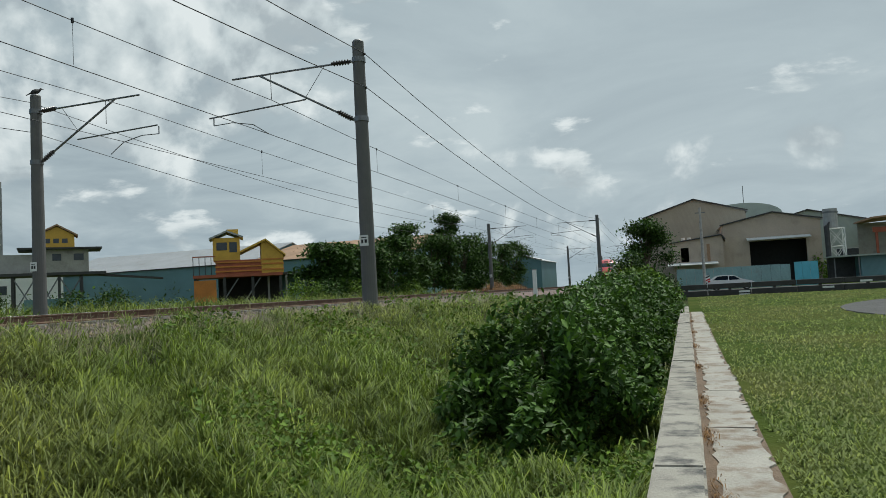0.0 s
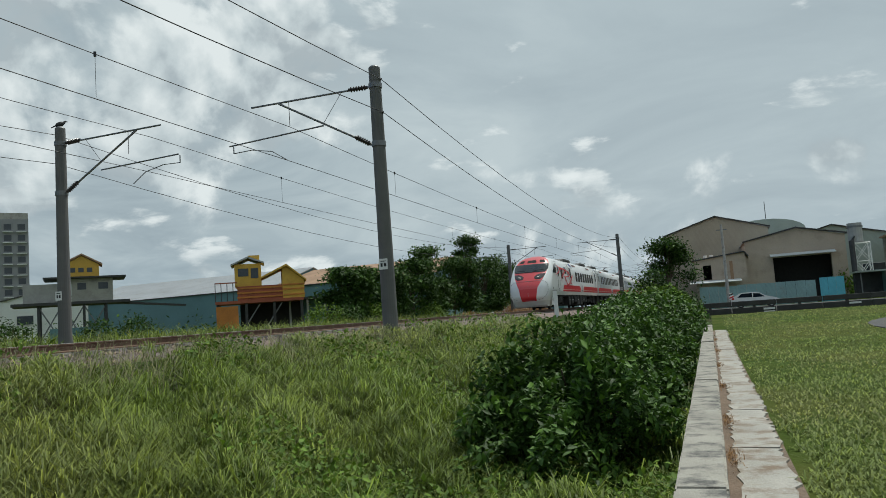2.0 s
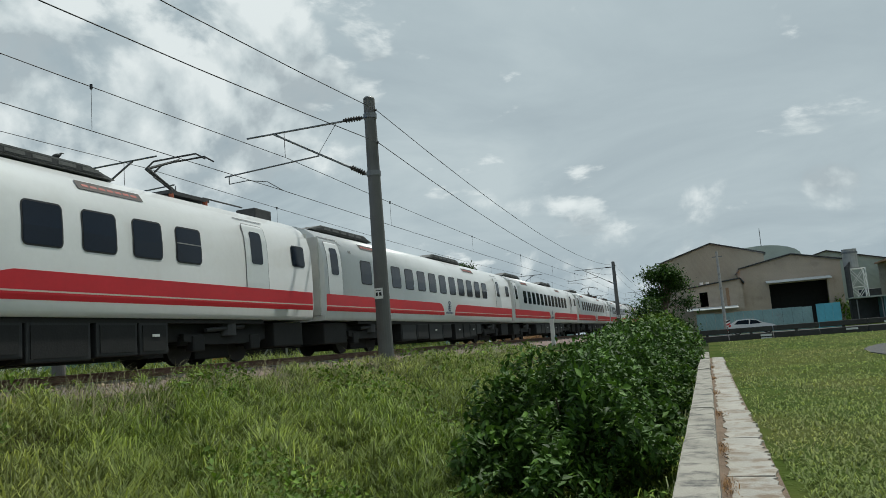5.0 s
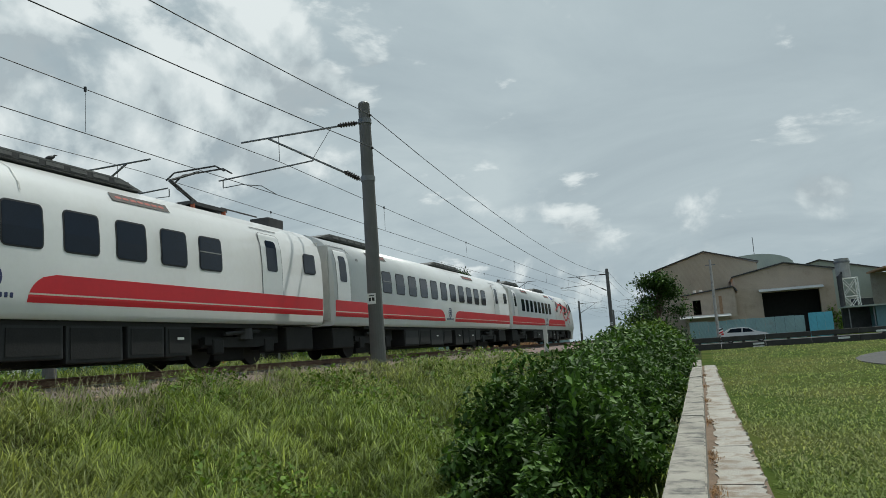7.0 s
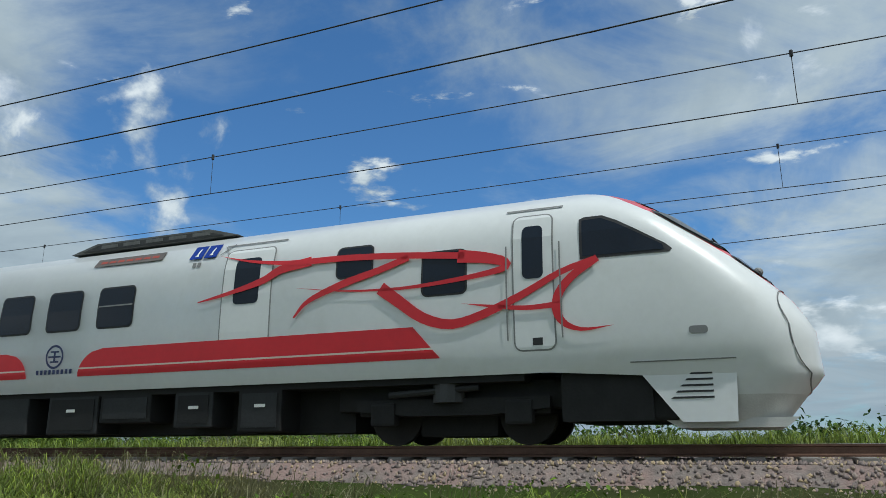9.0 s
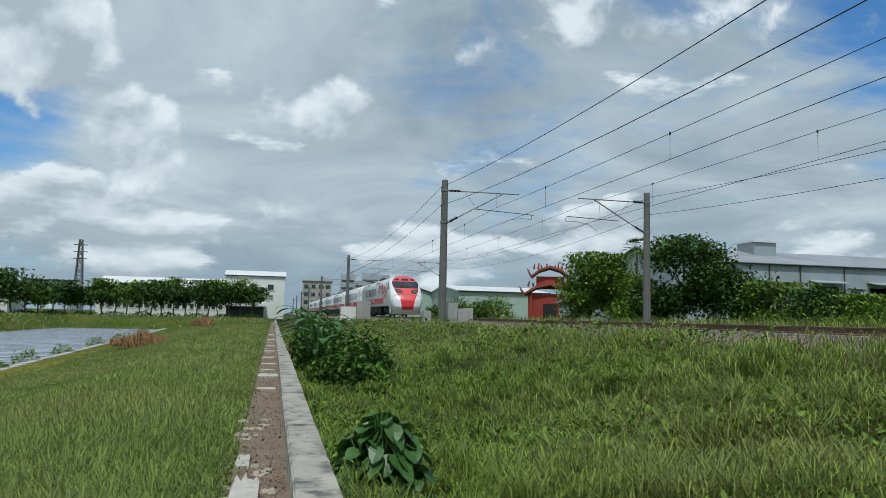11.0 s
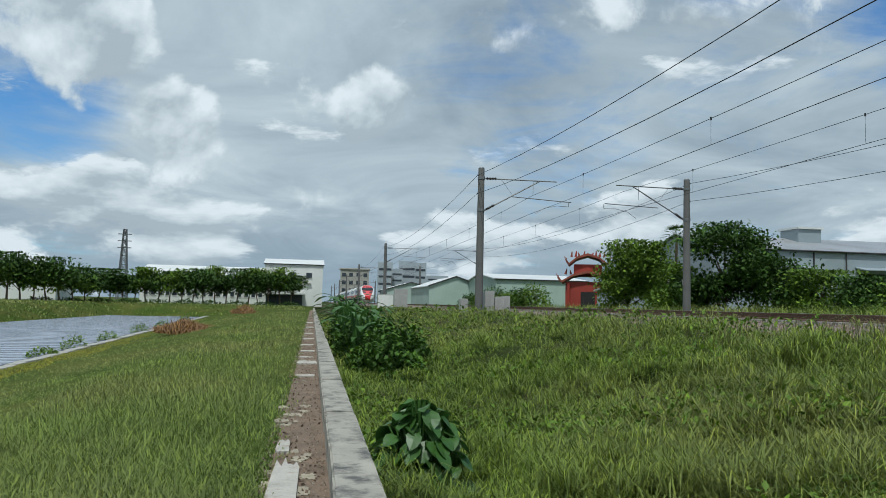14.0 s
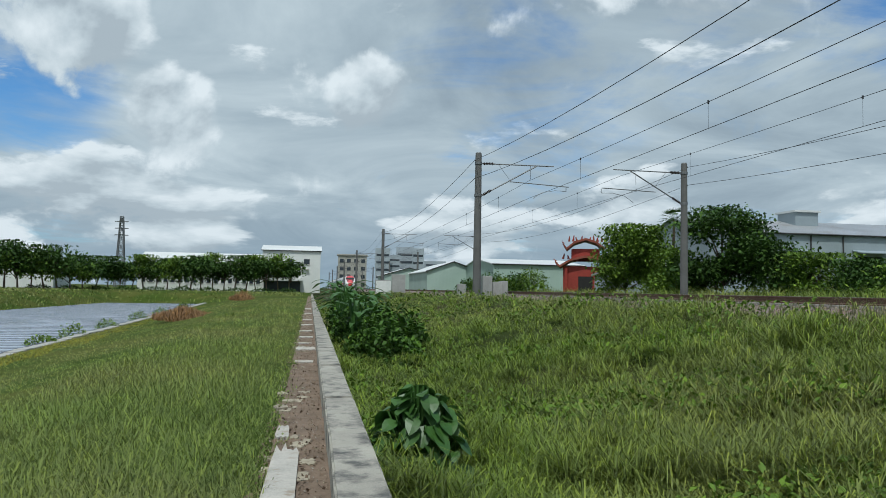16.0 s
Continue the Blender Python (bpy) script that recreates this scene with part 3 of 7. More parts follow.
def build_wires():
    def wire(x, z_end, sag, r, name, label, stag=0.0):
        bm = bmesh.new()
        pts = []
        for i, (a, b) in enumerate(zip(POLE_Y, POLE_Y[1:])):
            n = 14 if -100 < a < 100 else 7
            for j in range(n + (b == POLE_Y[-1])):
                u = j / n
                k = 1 - 2 * u
                pts.append((x + stag * ((-1) ** i) * k, a + (b - a) * u, z_end - sag * ((b - a) / 57.7) ** 2 * (1 - k * k)))
        add_tube(bm, pts, r, 5)
        ob = part(name, bm, M_WIRE)
        tagged(ob, label, "wire", "overhead wires")
        return pts
    for sx, px in ((1, NEAR_POLE_X), (-1, FAR_POLE_X)):
        wire(px + sx * 0.2, 6.88 if sx > 0 else 7.06, 1.07, 0.0115, "feeder_wire", "dark bare feeder wire sagging between masts")
        wire(px + sx * 0.2, 5.91 if sx > 0 else 6.06, 1.07, 0.0115, "feeder_wire", "dark bare feeder wire sagging between masts")
    for cx, hx, hm, hc in ((TRACK_X[0], TRACK_X[0], 5.95, 4.95), (TRACK_X[1], -16.5, 6.42, 5.3)):
        wire(hx, hm, 0.3, 0.010, "messenger_wire", "dark messenger wire carrying the contact wire")
        wire(hx, hc, 0.08, 0.010, "contact_wire", "dark contact wire above the rails", 0.12)
        for a, b in zip(POLE_Y, POLE_Y[1:]):
            if abs(a) > 200:
                continue
            for j in range(1, 6):
                u = 0.5 + (j - 3) * 0.1845
                k = 1 - 2 * u
                q = ((b - a) / 57.7) ** 2 * (1 - k * k)
                bm = tube([(hx, a + (b - a) * u, hc - 0.08 * q), (hx, a + (b - a) * u, hm - 0.3 * q + 0.02)], 0.006, 4)
                add_tube(bm, [(hx, a + (b - a) * u, hm - 0.3 * q - 0.05), (hx, a + (b - a) * u, hm - 0.3 * q + 0.05)], 0.03, 5)
                tagged(part("dropper", bm, M_WIRE), "thin vertical dropper between messenger and contact wire", "wire", "droppers of the overhead line")


def build_wall():
    t = thing("parapet_wall", "low grey concrete parapet wall with dark stains", "wall", kind="structure")
    y, k = WALL_Y1, 0
    r = random.Random(3)
    while y > WALL_Y0:
        ln = 3.0 if y > -60 else 10.0
        dx, dz = r.uniform(-0.008, 0.008), r.uniform(-0.012, 0.012)
        bm = box(WALL_X0 + dx, WALL_X1 + dx, y - ln + 0.012, y, -2.4, WALL_TOP + dz)
        bmesh.ops.subdivide_edges(bm, edges=[e for e in bm.edges if abs(e.verts[0].co.y - e.verts[1].co.y) > 1], cuts=9, use_grid_fill=True)
        bmesh.ops.bevel(bm, geom=[e for e in bm.edges if e.is_boundary or (len(e.link_faces) == 2 and e.calc_face_angle(0) > 1)], offset=0.014, segments=2, affect="EDGES")
        for v in bm.verts:
            n = noise.noise((v.co.x * 7, v.co.y * 2.3, v.co.z * 5))
            v.co.x += n * 0.006
            v.co.z += n * 0.005 if v.co.z > -1.5 else 0
        part("wall_block", bm, M_CAP, t)
        y -= ln
    # path of worn slabs at its foot
    p = thing("footpath", "narrow worn concrete footpath broken by soil and grass", "path", kind="structure")
    part("soil_bed", prism([(-0.08, -1.6), (0.42, -1.6), (0.40, PATH_Z - 0.012), (-0.08, PATH_Z - 0.004)], "y", -1.0, 31), M_DIRT, p)
    part("soil_bed", prism([(-0.08, -1.6), (0.37, -1.6), (0.355, PATH_Z - 0.012), (-0.08, PATH_Z - 0.004)], "y", -120, -1.0), M_DIRT, p)
    y = 31.0
    while y > -1.5:
        ln = r.uniform(2.2, 4.5)
        n = 26
        b = r.uniform(0.36, 0.42)
        w = r.uniform(-0.03, 0.03)
        poly = [(w, y), (b, y - r.uniform(0, .06))] + [(b + r.uniform(-.05, .03), y - ln * j / n) for j in range(1, n)] + [(b - 0.02, y - ln)] + [(w + r.uniform(-.02, .04), y - ln * (n - j) / n) for j in range(n)]
        part("slab", prism(poly, "z", PATH_Z - 0.04, PATH_Z + r.uniform(0.0, 0.008)), M_PATH, p)
        y -= ln + r.uniform(0.005, 0.03)
    for y, ln, x0, x1 in ((-3.9, 2.2, 0.14, 0.34), (-6.5, 0.5, 0.24, 0.34), (-13.0, 0.3, 0.0, 0.33), (-15.6, 0.75, -0.04, 0.35), (-17.4, 0.25, 0.02, 0.33), (-19.4, 0.5, -0.02, 0.34), (-22.2, 0.55, 0.0, 0.35), (-25.8, 0.6, -0.03, 0.34), (-30.0, 0.8, 0.0, 0.35), (-37.0, 1.2, -0.02, 0.35), (-45.0, 1.8, 0.0, 0.35)):
        n = 9
        poly = [(x0 + r.uniform(-.02, .02), y)] + [(x0 + (x1 - x0) * j / n, y + r.uniform(-0.08, 0.08) * ln) for j in range(1, n)] + [(x1 + r.uniform(-.03, .03), y - ln * r.uniform(0.1, 0.3)), (x1 + r.uniform(-.03, .03), y - ln * 0.8)] + [(x0 + (x1 - x0) * (n - j) / n, y - ln + r.uniform(-0.1, 0.1) * ln) for j in range(1, n)] + [(x0, y - ln * 0.9)]
        part("slab", prism(poly, "z", PATH_Z - 0.04, PATH_Z + r.uniform(0.008, 0.02)), M_SLAB, p)
    for j in range(130):
        y = -math.exp(r.uniform(math.log(2.0), math.log(60)))
        if math.sin(y * 1.9) + math.sin(y * 0.7 + 1) < r.uniform(-0.6, 0.9):
            continue
        sc = r.uniform(0.25, 1.0) * (0.8 + 0.02 * abs(y))
        rx, ry, cx = 0.1 * sc, 0.17 * sc, r.uniform(0.04, 0.38)
        poly = [(max(-0.05, min(cx + rx * q * math.cos(k * 0.3307), 0.44)), y + ry * q * math.sin(k * 0.3307)) for k, q in ((k, r.uniform(0.55, 1.15)) for k in range(19))]
        part("slab_remnant", prism(poly, "z", PATH_Z - 0.04, PATH_Z - 0.002 + r.uniform(-0.003, 0.008)), M_CRUMB, p)
    # rubble and dead grass on the soil
    for nm, mt, m, lo, hi, lab in (("path_litter", M_DIRT, 3500, 0.012, 0.045, "brown dead leaves and straw on the path"), ("path_rubble", M_CRUMB, 3000, 0.006, 0.025, "pale crumbs of broken concrete on the path")):
        v = np.column_stack([rng.uniform(-0.06, 0.44, m), -np.exp(rng.uniform(np.log(1.0), np.log(60), m)), np.full(m, PATH_Z + 0.002)])
        tagged(leaves(nm, v, rng.uniform(lo, hi, m), mt, slim=0.7, flat=0.5), lab, "litter", kind="stuff")
    for k, y in enumerate((4.6, 6.4, 8.3, 11.5, 15.0, 19.0, 24.0)):
        m = 140
        v = np.column_stack([-0.05 + np.abs(rng.normal(0, 0.05, m)), y + rng.normal(0, 0.22, m), np.full(m, PATH_Z)])
        tagged(blades("dry_tuft", v, rng.uniform(0.03, 0.1, m), rng.uniform(0.003, 0.007, m), rng.uniform(0.6, 1.3, m), M_STRAW), "dry brown tuft of grass at the foot of the wall", "grass", kind="stuff")


def build_pond():
    bm = bmesh.new()
    bm.faces.new([bm.verts.new((x, y, -2.62)) for x, y in POND])
    tagged(part("pond_water", bm, M_WATER), "shallow grey-blue fish pond with a ribbed floating sheet", "pond", kind="structure")
    # rows of floating sheets
    t = thing("floating_sheet", "rows of flat blue-grey sheets floating on the pond", "pond cover", kind="structure")
    y = -10.0
    while y > -110:
        e = float(pond_edge(y)) + 1.0
        far = 28.0
        bm = prism([(y, -2.64), (y - 0.15, -2.56), (y - 0.95, -2.565), (y - 1.1, -2.64)], "x", e, far)
        row = part("sheet_row", bm, M_PANEL, t)
        part("sheet_seam", box(e, far, y - 0.2, y - 0.14, -2.64, -2.5565), M_SEAMDARK, row, "dark seam along the sheet")
        y -= 1.35
    liner = thing("pond_liner", "black plastic liner along the edge of the pond", "liner", kind="structure")
    for a in range(10):
        y0, y1 = -8 - a * 10.4, -8 - (a + 1) * 10.4
        e0, e1 = float(pond_edge(y0)), float(pond_edge(y1))
        bm = bmesh.new()
        v = [bm.verts.new(q) for q in ((e0 + 0.42, y0, -2.45), (e0 + 0.95, y0, -2.55), (e1 + 0.95, y1, -2.55), (e1 + 0.42, y1, -2.45), (e0 + 0.42, y0, -2.7), (e0 + 0.95, y0, -2.7), (e1 + 0.95, y1, -2.7), (e1 + 0.42, y1, -2.7))]
        for q in ((0, 1, 2, 3), (7, 6, 5, 4), (0, 4, 5, 1), (1, 5, 6, 2), (2, 6, 7, 3), (3, 7, 4, 0)):
            bm.faces.new([v[i] for i in q])
        part("liner_sheet", bm, M_SEAMDARK, liner)
    k = thing("pond_kerb", "pale concrete edging stones round the pond", "kerb", kind="structure")
    r = random.Random(5)
    me = None
    y = -8.0
    while y > -112:
        e = float(pond_edge(y)) + 0.2
        if me is None:
            ob = part("edging_stone", box(-0.2, 0.2, -0.52, 0.52, -0.2, 0.1, 0.03), M_CONC, k)
            me = ob.data
        else:
            ob = new("edging_stone", me)
            ob.parent = k
        ob.location = (e, y, -2.52 + r.uniform(-0.02, 0.02))
        ob.rotation_euler = (0, 0, -0.055 + r.uniform(-0.04, 0.04))
        y -= 1.1


def polar(count, r0, r1, keep, power=0.0):
    """Places spread about the standpoint, thinner far away, kept where keep(x, y) holds."""
    out = []
    got = 0
    while got < count:
        r = np.exp(rng.uniform(np.log(r0), np.log(r1), count))
        a = rng.uniform(0, 2 * np.pi, count)
        x, y = r * np.cos(a), r * np.sin(a)
        m = keep(x, y)
        out.append(np.stack([x[m], y[m]], 1))
        got += m.sum()
    return np.concatenate(out)[:count]


def patchy(x, y, s):
    """Soft clumps, from -1 to 1."""
    return np.sin(x * s + 1.3 * np.sin(y * s * 0.7)) * np.sin(y * s * 1.1 + 1.7 * np.sin(x * s * 0.6 + 1)) * 0.6 + 0.4 * np.sin(x * s * 2.3 + y * s * 1.9)


def ground_at(xy):
    z = height(xy[:, 0], xy[:, 1])
    lump = np.array([noise.noise((a * 0.35, b * 0.35, 0)) for a, b in xy])
    near = (np.abs(xy[:, 1]) < 140) & (xy[:, 0] < -0.5) & (xy[:, 0] > -9)
    return z + np.where(near, lump * 0.22, lump * 0.03)


def build_grass():
    def hill(x, y):
        return (x < -0.42) & (x > -8.5) & (y > -110) & (y < 34) & ~((x < -7.7) & (y > -5.5) & (y < 3.2) & (patchy(x, y, 1.2) > -0.5))
    xy = polar(230000, 1.8, 95, hill)
    r = np.hypot(*xy.T)
    c = patchy(xy[:, 0], xy[:, 1], 0.9)
    edge = smooth(-8.6, -6.5, xy[:, 0])
    edge = np.where((xy[:, 1] > 8) | (xy[:, 1] < -10), np.maximum(edge, 0.6), edge)
    ln = rng.uniform(0.10, 0.36, len(xy)) * (1 + 0.25 * c) * (0.55 + 0.45 * edge)
    az = patchy(xy[:, 0] + 3, xy[:, 1], 1.4) * 2.5 + rng.normal(0, 1.5, len(xy))
    lift = 0.2 + 0.12 * c + 0.12 * patchy(xy[:, 0] - 2, xy[:, 1] + 5, 2.3) + 0.13 * patchy(xy[:, 0], xy[:, 1], 4.7)
    lift = np.maximum(lift - 0.06 + rng.uniform(-0.12, 0.06, len(xy)), -0.02) * (0.25 + 0.75 * edge)
    wd = rng.uniform(0.005, 0.011, len(xy)) * (0.65 + 0.06 * r)
    base = np.column_stack([xy, ground_at(xy) - 0.03 + lift])
    ob = blades("tall_grass", base, ln, wd, rng.uniform(0.55, 1.9, len(xy)), M_GRASS, az=az)
    tagged(ob, "dense tall green weeds and grass on the bank", "grass", kind="stuff")
    # arching tussocks, side by side
    c = polar(15500, 1.9, 90, hill)
    k = 25
    rc = np.hypot(*c.T)
    n = len(c) * k
    az = rng.uniform(0, 6.28, (len(c), k))
    wind = patchy(c[:, 0] + 3, c[:, 1], 1.4)[:, None] * 2.2
    rr = rng.uniform(0.0, 0.13, (len(c), k)) * (1 + 0.02 * rc[:, None])
    q = np.stack([c[:, :1] + np.cos(az) * rr, c[:, 1:] + np.sin(az) * rr], 2).reshape(-1, 2)
    edge = 0.4 + 0.6 * smooth(-8.6, -6.5, c[:, 0])
    edge = np.where((c[:, 1] > 4) | (c[:, 1] < -8), np.maximum(edge, 0.75), edge)
    mound = 0.2 + 0.2 * patchy(c[:, 0], c[:, 1], 0.9) + 0.17 * patchy(c[:, 0] - 2, c[:, 1] + 5, 2.3) + rng.uniform(-0.17, 0.13, len(c))
    base = np.column_stack([q, np.repeat(ground_at(c) + np.maximum(mound, -0.02) * edge, k) - rr.ravel() * 0.5])
    tall = np.repeat(rng.uniform(0.28, 0.62, len(c)) * edge / (1 + 0.012 * rc), k) * rng.uniform(0.5, 1.2, n)
    az = np.where(rng.random(az.shape) < 0.6, az, wind + rng.normal(0, 0.7, az.shape))
    ob = blades("tussocks", base, tall, rng.uniform(0.006, 0.013, n) * (0.75 + 0.06 * np.repeat(rc, k)), rng.uniform(0.7, 2.0, n), M_GRASS, az=az.ravel())
    tagged(ob, "arching green tussocks of grass on the bank", "grass", kind="stuff")
    # grass round the standpoint
    for nm, keep, m, hi, mt, lab in (("ditch_grass", hill, 9000, 0.34, M_GRASS, "tall green grass in the ditch by the wall"), ("path_edge_grass", lambda x, y: x > 0.45, 12000, 0.13, M_LAWN, "short green grass beside the path")):
        xy = rng.uniform(-2.1, 2.1, (m * 6, 2))
        xy = xy[keep(xy[:, 0], xy[:, 1]) & (np.hypot(*xy.T) < 2.1)][:m]
        tagged(blades(nm, np.column_stack([xy, ground_at(xy) - 0.01]), rng.uniform(0.4, 1, len(xy)) * hi, rng.uniform(0.006, 0.012, len(xy)), rng.uniform(0.5, 1.6, len(xy)), mt), lab, "grass", kind="stuff")
    # creeping weeds between the blades
    xy = polar(50000, 2.0, 60, lambda x, y: hill(x, y) & (patchy(x, y, 0.7) > 0.15))
    base = np.column_stack([xy, ground_at(xy) + rng.uniform(0.15, 0.45, len(xy))])
    tagged(leaves("creeping_weeds", base, rng.uniform(0.04, 0.09, len(xy)) * (0.8 + 0.05 * np.hypot(*xy.T)), M_LEAF_B), "low broad-leaved creeping weeds among the grass", "weeds", kind="stuff")
    # seed heads along the top of the bank
    xy = polar(6000, 3, 60, lambda x, y: (x < -6.6) & (x > -9.2) & (y > -60) & (y < 33) & ((y > 2.0) | (y < -4.5) | (patchy(x, y, 1.6) > 0.35)))
    base = np.column_stack([xy, ground_at(xy)])
    tagged(blades("seed_grass", base, rng.uniform(0.45, 0.9, len(xy)), rng.uniform(0.005, 0.011, len(xy)), rng.uniform(0.3, 1.0, len(xy)), M_SEED, az=rng.normal(1.2, 0.9, len(xy))), "pale seed heads of tall grass beside the track", "grass", kind="stuff")
    # tufts at the foot of the ballast
    c = np.column_stack([rng.uniform(-8.7, -7.9, 34), rng.uniform(-5.0, 4.5, 34)])
    c = c[(c[:, 1] < 0.6) | (rng.random(34) < 0.25)]
    q = np.repeat(c, 42, 0) + rng.normal(0, 0.09, (len(c) * 42, 2))
    base = np.column_stack([q, ground_at(q) - 0.02])
    tagged(blades("ballast_tufts", base, np.repeat(rng.uniform(0.2, 0.42, len(c)), 42) * rng.uniform(0.5, 1.2, len(q)), rng.uniform(0.006, 0.012, len(q)), rng.uniform(0.2, 1.1, len(q)), M_GRASS), "green tufts of grass at the foot of the ballast", "grass", kind="stuff")
    # between and beyond the tracks
    xy = polar(60000, 12, 170, lambda x, y: ((x < -13.9) & (x > -14.8)) | ((x < -20.2) & (x > -75) & (y > -130) & (y < 140)))
    r = np.hypot(*xy.T)
    base = np.column_stack([xy, ground_at(xy)])
    tagged(blades("field_grass", base, rng.uniform(0.2, 0.55, len(xy)), 0.012 + 0.0011 * r, rng.uniform(0.3, 0.9, len(xy)), M_GRASS), "rough grass beyond the railway", "grass", kind="stuff")

    xy = polar(30000, 18, 90, lambda x, y: (x < -20.9) & (x > -24.5) & (np.abs(y) < 75))
    base = np.column_stack([xy, ground_at(xy)])
    tagged(blades("verge_grass", base, rng.uniform(0.5, 1.25, len(xy)), rng.uniform(0.02, 0.05, len(xy)), rng.uniform(0.2, 0.8, len(xy)), M_GRASS), "tall grass along the far side of the railway", "grass", kind="stuff")

    def lawn(x, y):
        wob = np.where(y < 0, 0.31, 0.47) + 0.05 * np.sin(y * 2.1) + 0.04 * np.sin(y * 5.3)
        lot = (x - 15.3) ** 2 / 108 + (y - 27) ** 2 / 180 < 1
        return (x > wob) & (x < np.where(y < 0, pond_edge(y) - 0.3, 26)) & (y > -112) & (y < 57) & ~lot
    xy = polar(260000, 1.5, 90, lawn)
    r = np.hypot(*xy.T)
    c = patchy(xy[:, 0], xy[:, 1], 0.6)
    tall = np.where(xy[:, 1] < -1, np.interp(xy[:, 0], [0.4, 1.0, 3.5, 5.0, 8], [0.14, 0.3, 0.25, 0.11, 0.16]), 0.12)
    worn = (xy[:, 1] < -1.5) * np.exp(-((xy[:, 0] - 4.3 - 0.25 * np.sin(xy[:, 1] * 0.3)) / 0.35) ** 2)
    tall = tall * (1 - 0.55 * worn)
    base = np.column_stack([xy, ground_at(xy) - 0.01])
    ob = blades("lawn", base, tall * (1 + 0.3 * c) * rng.uniform(0.5, 1.4, len(xy)), rng.uniform(0.004, 0.008, len(xy)) * (0.8 + 0.07 * r) * np.where(xy[:, 1] > 0, 2.0, 1.1), rng.uniform(0.55, 1.75, len(xy)), M_LAWN)
    tagged(ob, "mown bright green grass beside the footpath", "lawn", kind="stuff")
    xy = polar(9000, 15, 90, lambda x, y: (y < -8) & (y > -90) & (x < pond_edge(y) - 0.1) & (x > pond_edge(y) - 1.5 - 0.5 * patchy(x, y, 0.8)))
    tagged(blades("yellow_verge", np.column_stack([xy, ground_at(xy)]), rng.uniform(0.08, 0.22, len(xy)), rng.uniform(0.012, 0.03, len(xy)), rng.uniform(0.7, 1.8, len(xy)), M_YELLOWGRASS), "low yellow-flowering weeds along the pond kerb", "weeds", kind="stuff")
    xy = polar(26000, 30, 260, lambda x, y: (y < -112) & (x > 1) & (x < 90) & (y > -136) | (x > 27) & (x < 60) & (y > -113) & (y < -20))
    base = np.column_stack([xy, ground_at(xy)])
    tagged(blades("bank_grass", base, rng.uniform(0.2, 0.5, len(xy)), np.full(len(xy), 0.14), rng.uniform(0.3, 0.9, len(xy)), M_LAWN), "green grass on the far bank of the pond", "grass", kind="stuff")


build_ground()
for cx in TRACK_X:
    build_track(cx)
build_stones(TRACK_X[0], 26000)
build_stones(TRACK_X[1], 7000)
build_wall()
build_pond()
build_poles()
build_wires()
build_grass()


# ---- the train ----
MID_LEN, END_LEN = 21.9, 23.0
PROFILE = [(0.95, 1.36), (1.05, 1.40), (1.3, 1.435), (1.8, 1.45), (2.4, 1.445), (2.85, 1.41), (3.15, 1.32), (3.4, 1.14), (3.57, 0.88), (3.68, 0.6), (3.74, 0.3), (3.76, 0.0)]


def half_width(z):
    return float(np.interp(z, [p[0] for p in PROFILE], [p[1] for p in PROFILE]))


def nose_start(z):
    """How far behind the tip the middle of the nose lies at a height."""
    return float(np.interp(z, [0.3, 0.58, 0.84, 1.45, 1.85, 2.4, 3.05, 3.45, 3.66, 3.76], [0.48, 0.25, 0.0, 0.04, 0.28, 0.82, 1.58, 2.15, 2.7, 3.2]))


def nose_point(s, z, off=0.0):
    """Point of the nose: s from -1 to 1 across it, z its height; (x, u) with u back from the tip."""
    a = s * math.pi / 2
    hw = half_width(max(z, 0.95)) * (1.0 if z > 0.95 else 0.86 + 0.14 * (z - 0.3) / 0.65)
    depth = float(np.interp(z, [0.3, 1.0, 2.4, 3.4, 3.76], [0.8, 1.15, 1.2, 1.0, 0.3]))
    k = abs(math.sin(a)) ** 0.64 * (1 if a >= 0 else -1)
    x = hw * k
    u = nose_start(z) + depth * (1 - max(math.cos(a), 0.0) ** 0.64)
    n = Vector((math.sin(a), -math.cos(a) * 0.9, 0.35)).normalized()
    return x + n.x * off, u + n.y * off, z + n.z * off


def mask_edge(z):
    """Share of the nose's width that is red at a height."""
    return float(np.interp(z, [0.8, 1.4, 1.75, 2.2, 2.7, 3.1, 3.5, 3.76], [0.15, 0.17, 0.25, 0.38, 0.51, 0.59, 0.66, 0.8]))


